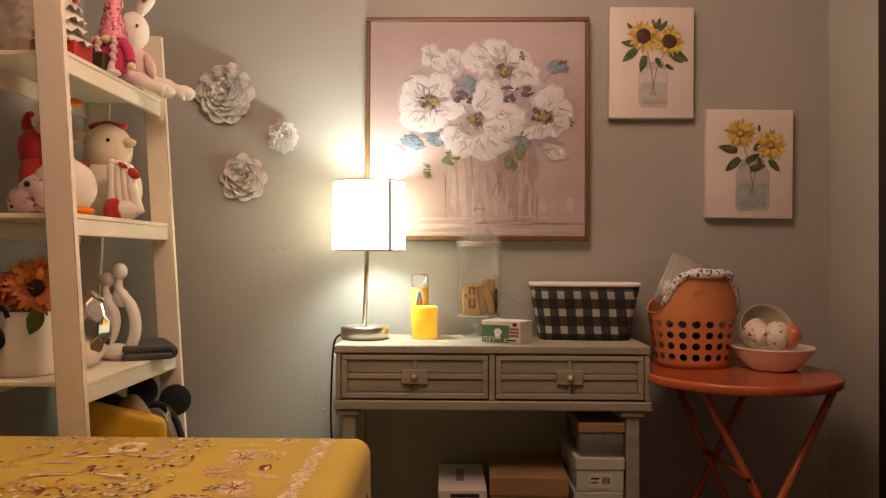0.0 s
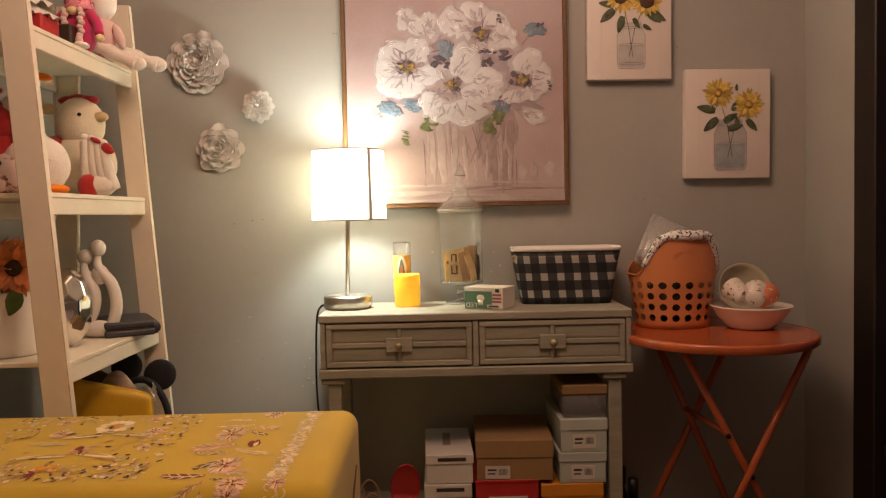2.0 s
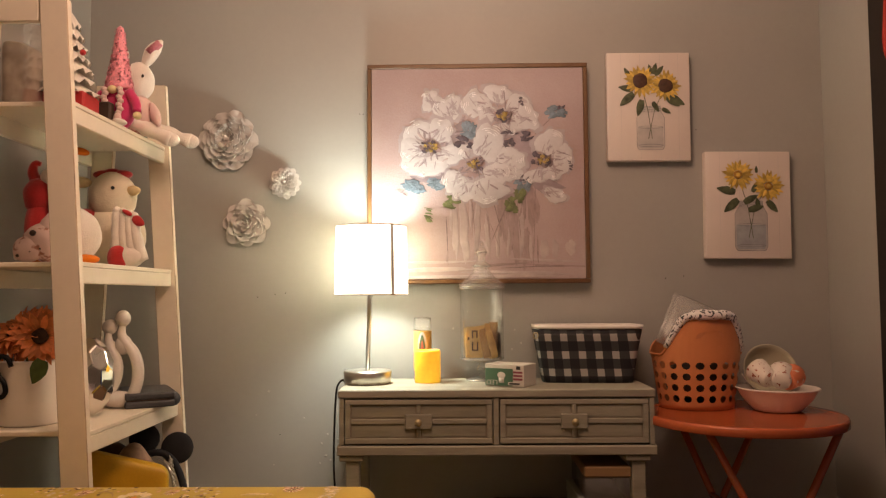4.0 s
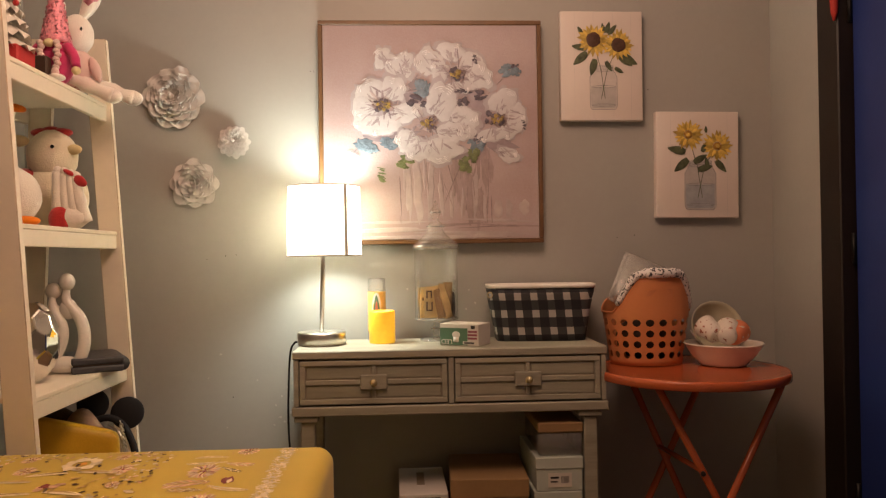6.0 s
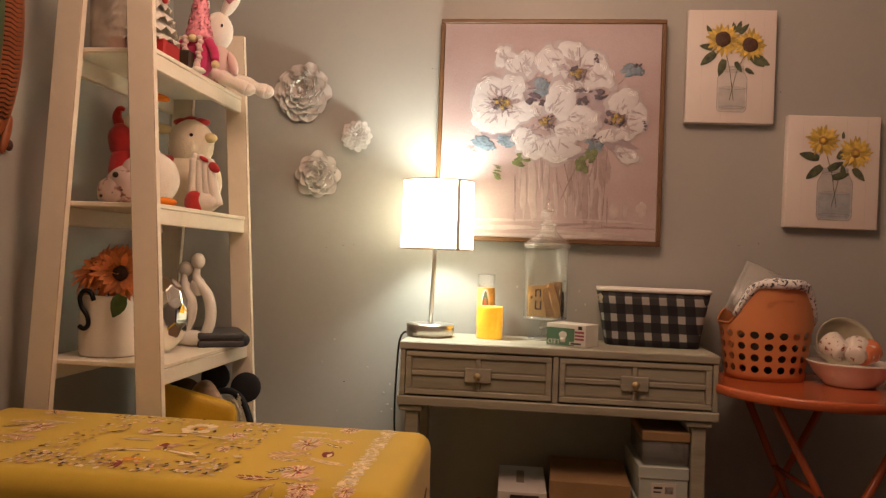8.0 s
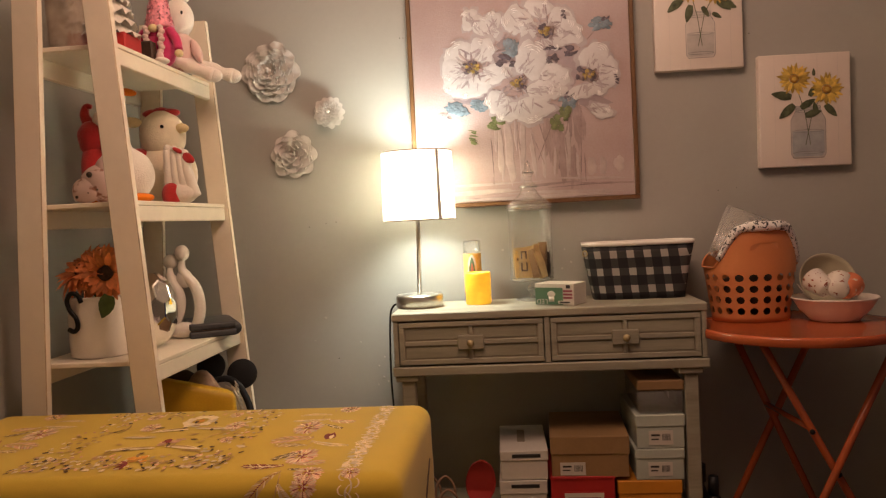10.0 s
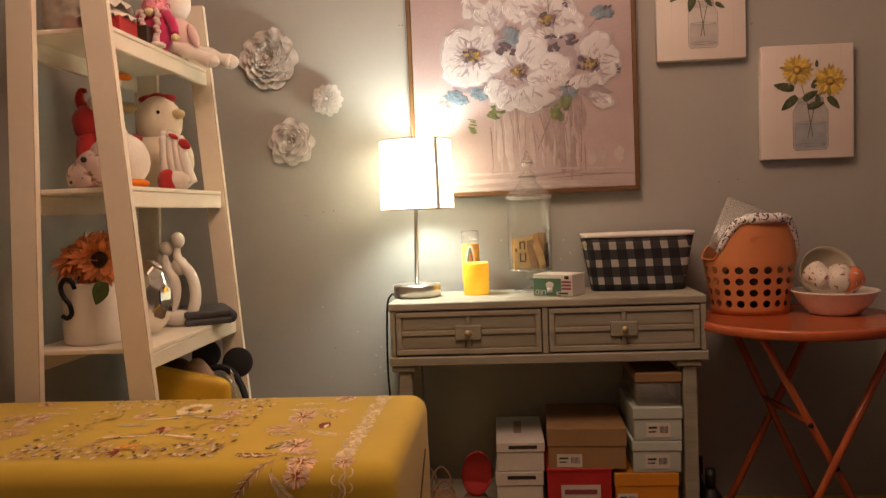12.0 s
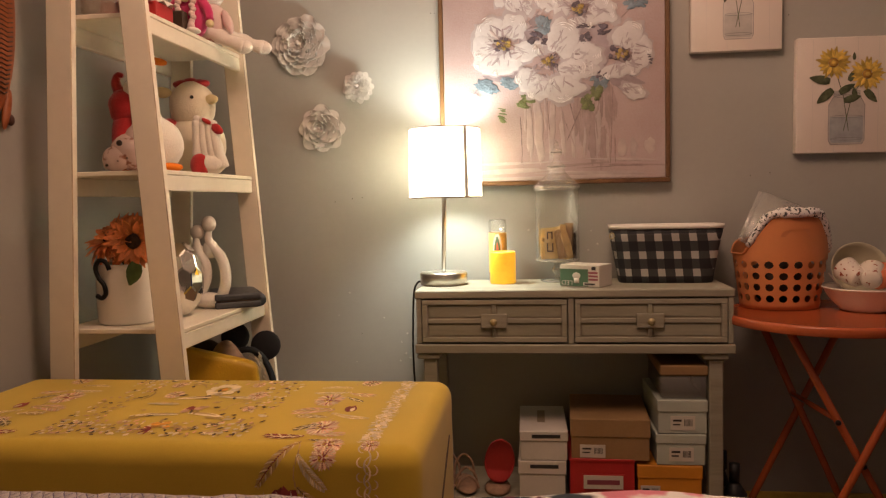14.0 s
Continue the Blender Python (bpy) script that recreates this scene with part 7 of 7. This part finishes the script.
# lace band
random.seed(21)
y = -1.352
while y < -0.905:
    for _ in range(7):
        stitch(em["cream"], -0.258 + random.uniform(-0.018, 0.012), y + random.uniform(-0.004, 0.004), random.uniform(0.006, 0.014), 0.0013, random.uniform(-30, 30), random.uniform(-2, 2), 4)
    if random.random() < 0.3:
        blotch("cream", -0.255 + random.uniform(-0.012, 0.012), y, 0.006, 0.007)
    y += 0.0085
bloom(-0.250, -1.362, 0.018, 1.0, 73)
for k in range(12):
    s = 1 if k % 2 else -1
    y0 = -1.375 - 0.012 * k
    stitch(em["cream"], -0.250 + s * 0.004, y0, 0.040, 0.0016, -90 - s * 55, s * 2.4, 8)
    stitch(em["cream"], -0.250 + s * 0.012, y0 + 0.01, 0.024, 0.0014, -90 + s * 60, -s * 3.0, 8)
# flowered border of the panel: pale ground, cream blossoms, small dark leaves
random.seed(22)
EX0, EX1, EY0, EY1 = -0.880, -0.485, -1.338, -0.925


def border_spot(wide):
    side = random.random()
    if side < 0.42:
        return random.uniform(EX0, EX1), EY0 + random.uniform(0, wide)
    if side < 0.52:
        return random.uniform(EX0, EX1), EY1 - random.uniform(0, wide * 0.6)
    return (EX1 - random.uniform(0, wide * 0.9) if side < 0.78 else EX0 + random.uniform(0, wide * 0.9)), random.uniform(EY0, EY1)


for k in range(210):
    x, y = border_spot(0.085)
    blotch("tan", x, y, random.uniform(0.002, 0.006), random.uniform(0.004, 0.008), 0, 0.5, 8)
for k in range(190):
    x, y = border_spot(0.085)
    blotch("cream", x, y, random.uniform(0.002, 0.0066), random.uniform(0.003, 0.0075), 0, 0.4, 9)
for k in range(95):
    x, y = border_spot(0.088)
    stitch(em["dark"], x, y, random.uniform(0.006, 0.013), random.uniform(0.002, 0.0034), random.uniform(-40, 220), 0.6, 3)
for k in range(90):
    x, y = border_spot(0.086)
    stitch(em["pink"], x, y, random.uniform(0.006, 0.012), 0.003, random.uniform(0, 180), 0.6, 3)
# tails, blossoms and boughs inside the panel
random.seed(23)
for x, y, ln, ang, curl in ((-0.665, -1.205, 0.095, 176, 0.35), (-0.650, -1.195, 0.085, -2, -0.35), (-0.655, -1.075, 0.075, 178, 0.45), (-0.640, -1.070, 0.080, 4, -0.4), (-0.700, -1.130, 0.070, 172, 0.3)):
    stitch(em["cream"], x, y, ln, 0.0062, ang, curl, 8)
    stitch(em["tan"], x, y + 0.006, ln * 0.8, 0.0030, ang, curl, 8)
for k in range(7):
    blotch("red" if k % 2 else "pink", -0.655 + random.uniform(-0.022, 0.022), -1.165 + random.uniform(-0.018, 0.018), random.uniform(0.005, 0.012), random.uniform(0.006, 0.014))
for k in range(6):
    blotch("gold", -0.662 + random.uniform(-0.020, 0.020), -1.275 + random.uniform(-0.014, 0.014), random.uniform(0.006, 0.012), random.uniform(0.006, 0.012))
for k in range(4):
    stitch(em["red"], -0.672, -1.298, 0.022, 0.003, 150 + 40 * k, 0.3, 4)
for k in range(9):
    blotch("cream", -0.655 + 0.026 * math.cos(k * 0.7), -1.010 + 0.036 * math.sin(k * 0.7), 0.011, 0.015)
blotch("gold", -0.655, -1.010, 0.010, 0.014)
for x, y, r in ((-0.745, -1.055, 0.021), (-0.560, -1.055, 0.022), (-0.590, -0.965, 0.016), (-0.775, -0.970, 0.017), (-0.540, -1.16, 0.014)):
    bloom(x, y, r, 1.5, int(-x * 1000))
for x, y, ln, ang, curl in ((-0.70, -1.00, 0.06, 120, 1.2), (-0.61, -0.99, 0.07, 40, 1.0), (-0.80, -1.10, 0.05, 60, 1.4), (-0.56, -1.10, 0.05, 200, 1.2), (-0.76, -1.25, 0.05, 20, 0.8), (-0.56, -1.24, 0.05, 150, 0.8), (-0.63, -0.95, 0.06, 10, 1.2)):
    stitch(em["tan"], x, y, ln, 0.0022, ang, curl, 8)
for k in range(26):
    x, y = random.uniform(-0.82, -0.54), random.uniform(-1.27, -0.95)
    stitch(em[random.choice(("dark", "dark", "tan"))], x, y, random.uniform(0.010, 0.020), 0.0034, random.uniform(0, 360), 0.6, 4)
em.finish("embroidery", "embroidered flowers and leaves")

# ---------- bed in the foreground ----------
bed = thing("bed", (-0.1, -2.7, 0), "bed with a white quilt netted in violet lines", "bed")
part("mattress", cushion_form(-1.20, 0.95, -4.2, -1.47, 0.005, 0.535, 0.05, 8), M["card_white"], bed)
qb = bmesh.new()
nxq, nyq = 110, 90
rowsq = []
for j in range(nyq + 1):
    row = []
    for i in range(nxq + 1):
        x = -1.21 + 2.17 * i / nxq
        s = j / nyq
        y = -1.462 - 2.70 * s ** 1.7
        zz = 0.600 + 0.006 * noise.noise((x * 9, y * 9, 1)) + 0.004 * noise.noise((x * 30, y * 30, 2))
        zz -= 0.020 * max(0, (x - 0.02) / 0.2) if x < 0.22 else 0.020
        if j == 0:
            zz -= 0.11
        elif j < 3:
            zz -= 0.004 * (3 - j)
        row.append(qb.verts.new((x, y, zz)))
    rowsq.append(row)
for j in range(nyq):
    for i in range(nxq):
        qb.faces.new((rowsq[j][i], rowsq[j][i + 1], rowsq[j + 1][i + 1], rowsq[j + 1][i]))
bmesh.ops.solidify(qb, geom=list(qb.faces), thickness=0.012)
part("quilt", qb, M["quilt"], bed, "white quilt with violet net pattern")
pc = box(-0.115, 0.43, -1.68, -1.395, 0.540, 0.598, 0.027, seg=5)
bmesh.ops.subdivide_edges(pc, edges=[e for e in pc.edges if e.calc_length() > 0.1], cuts=8, use_grid_fill=True)
for v in pc.verts:
    v.co.z += 0.010 * noise.noise(v.co * 8) - 0.012 * ((v.co.x - 0.16) / 0.27) ** 2
single("floral_cushion", pc, M["floral"], "white cushion printed with pink roses and dark leaves", "cushion")
# assumed ceiling lamp, never in view: a plain canopy added over the warm fill
cl = thing("ceiling_lamp", (ROOM_X, ROOM_Y, 2.28), "small warm ceiling lamp above the bed", "ceiling lamp")
part("canopy", spin([(0, TOP - 0.001), (0.07, TOP - 0.001), (0.07, TOP - 0.02), (0.012, TOP - 0.03), (0.012, TOP - 0.07), (0, TOP - 0.07)], ROOM_X, ROOM_Y, 24), M["ceramic"], cl)
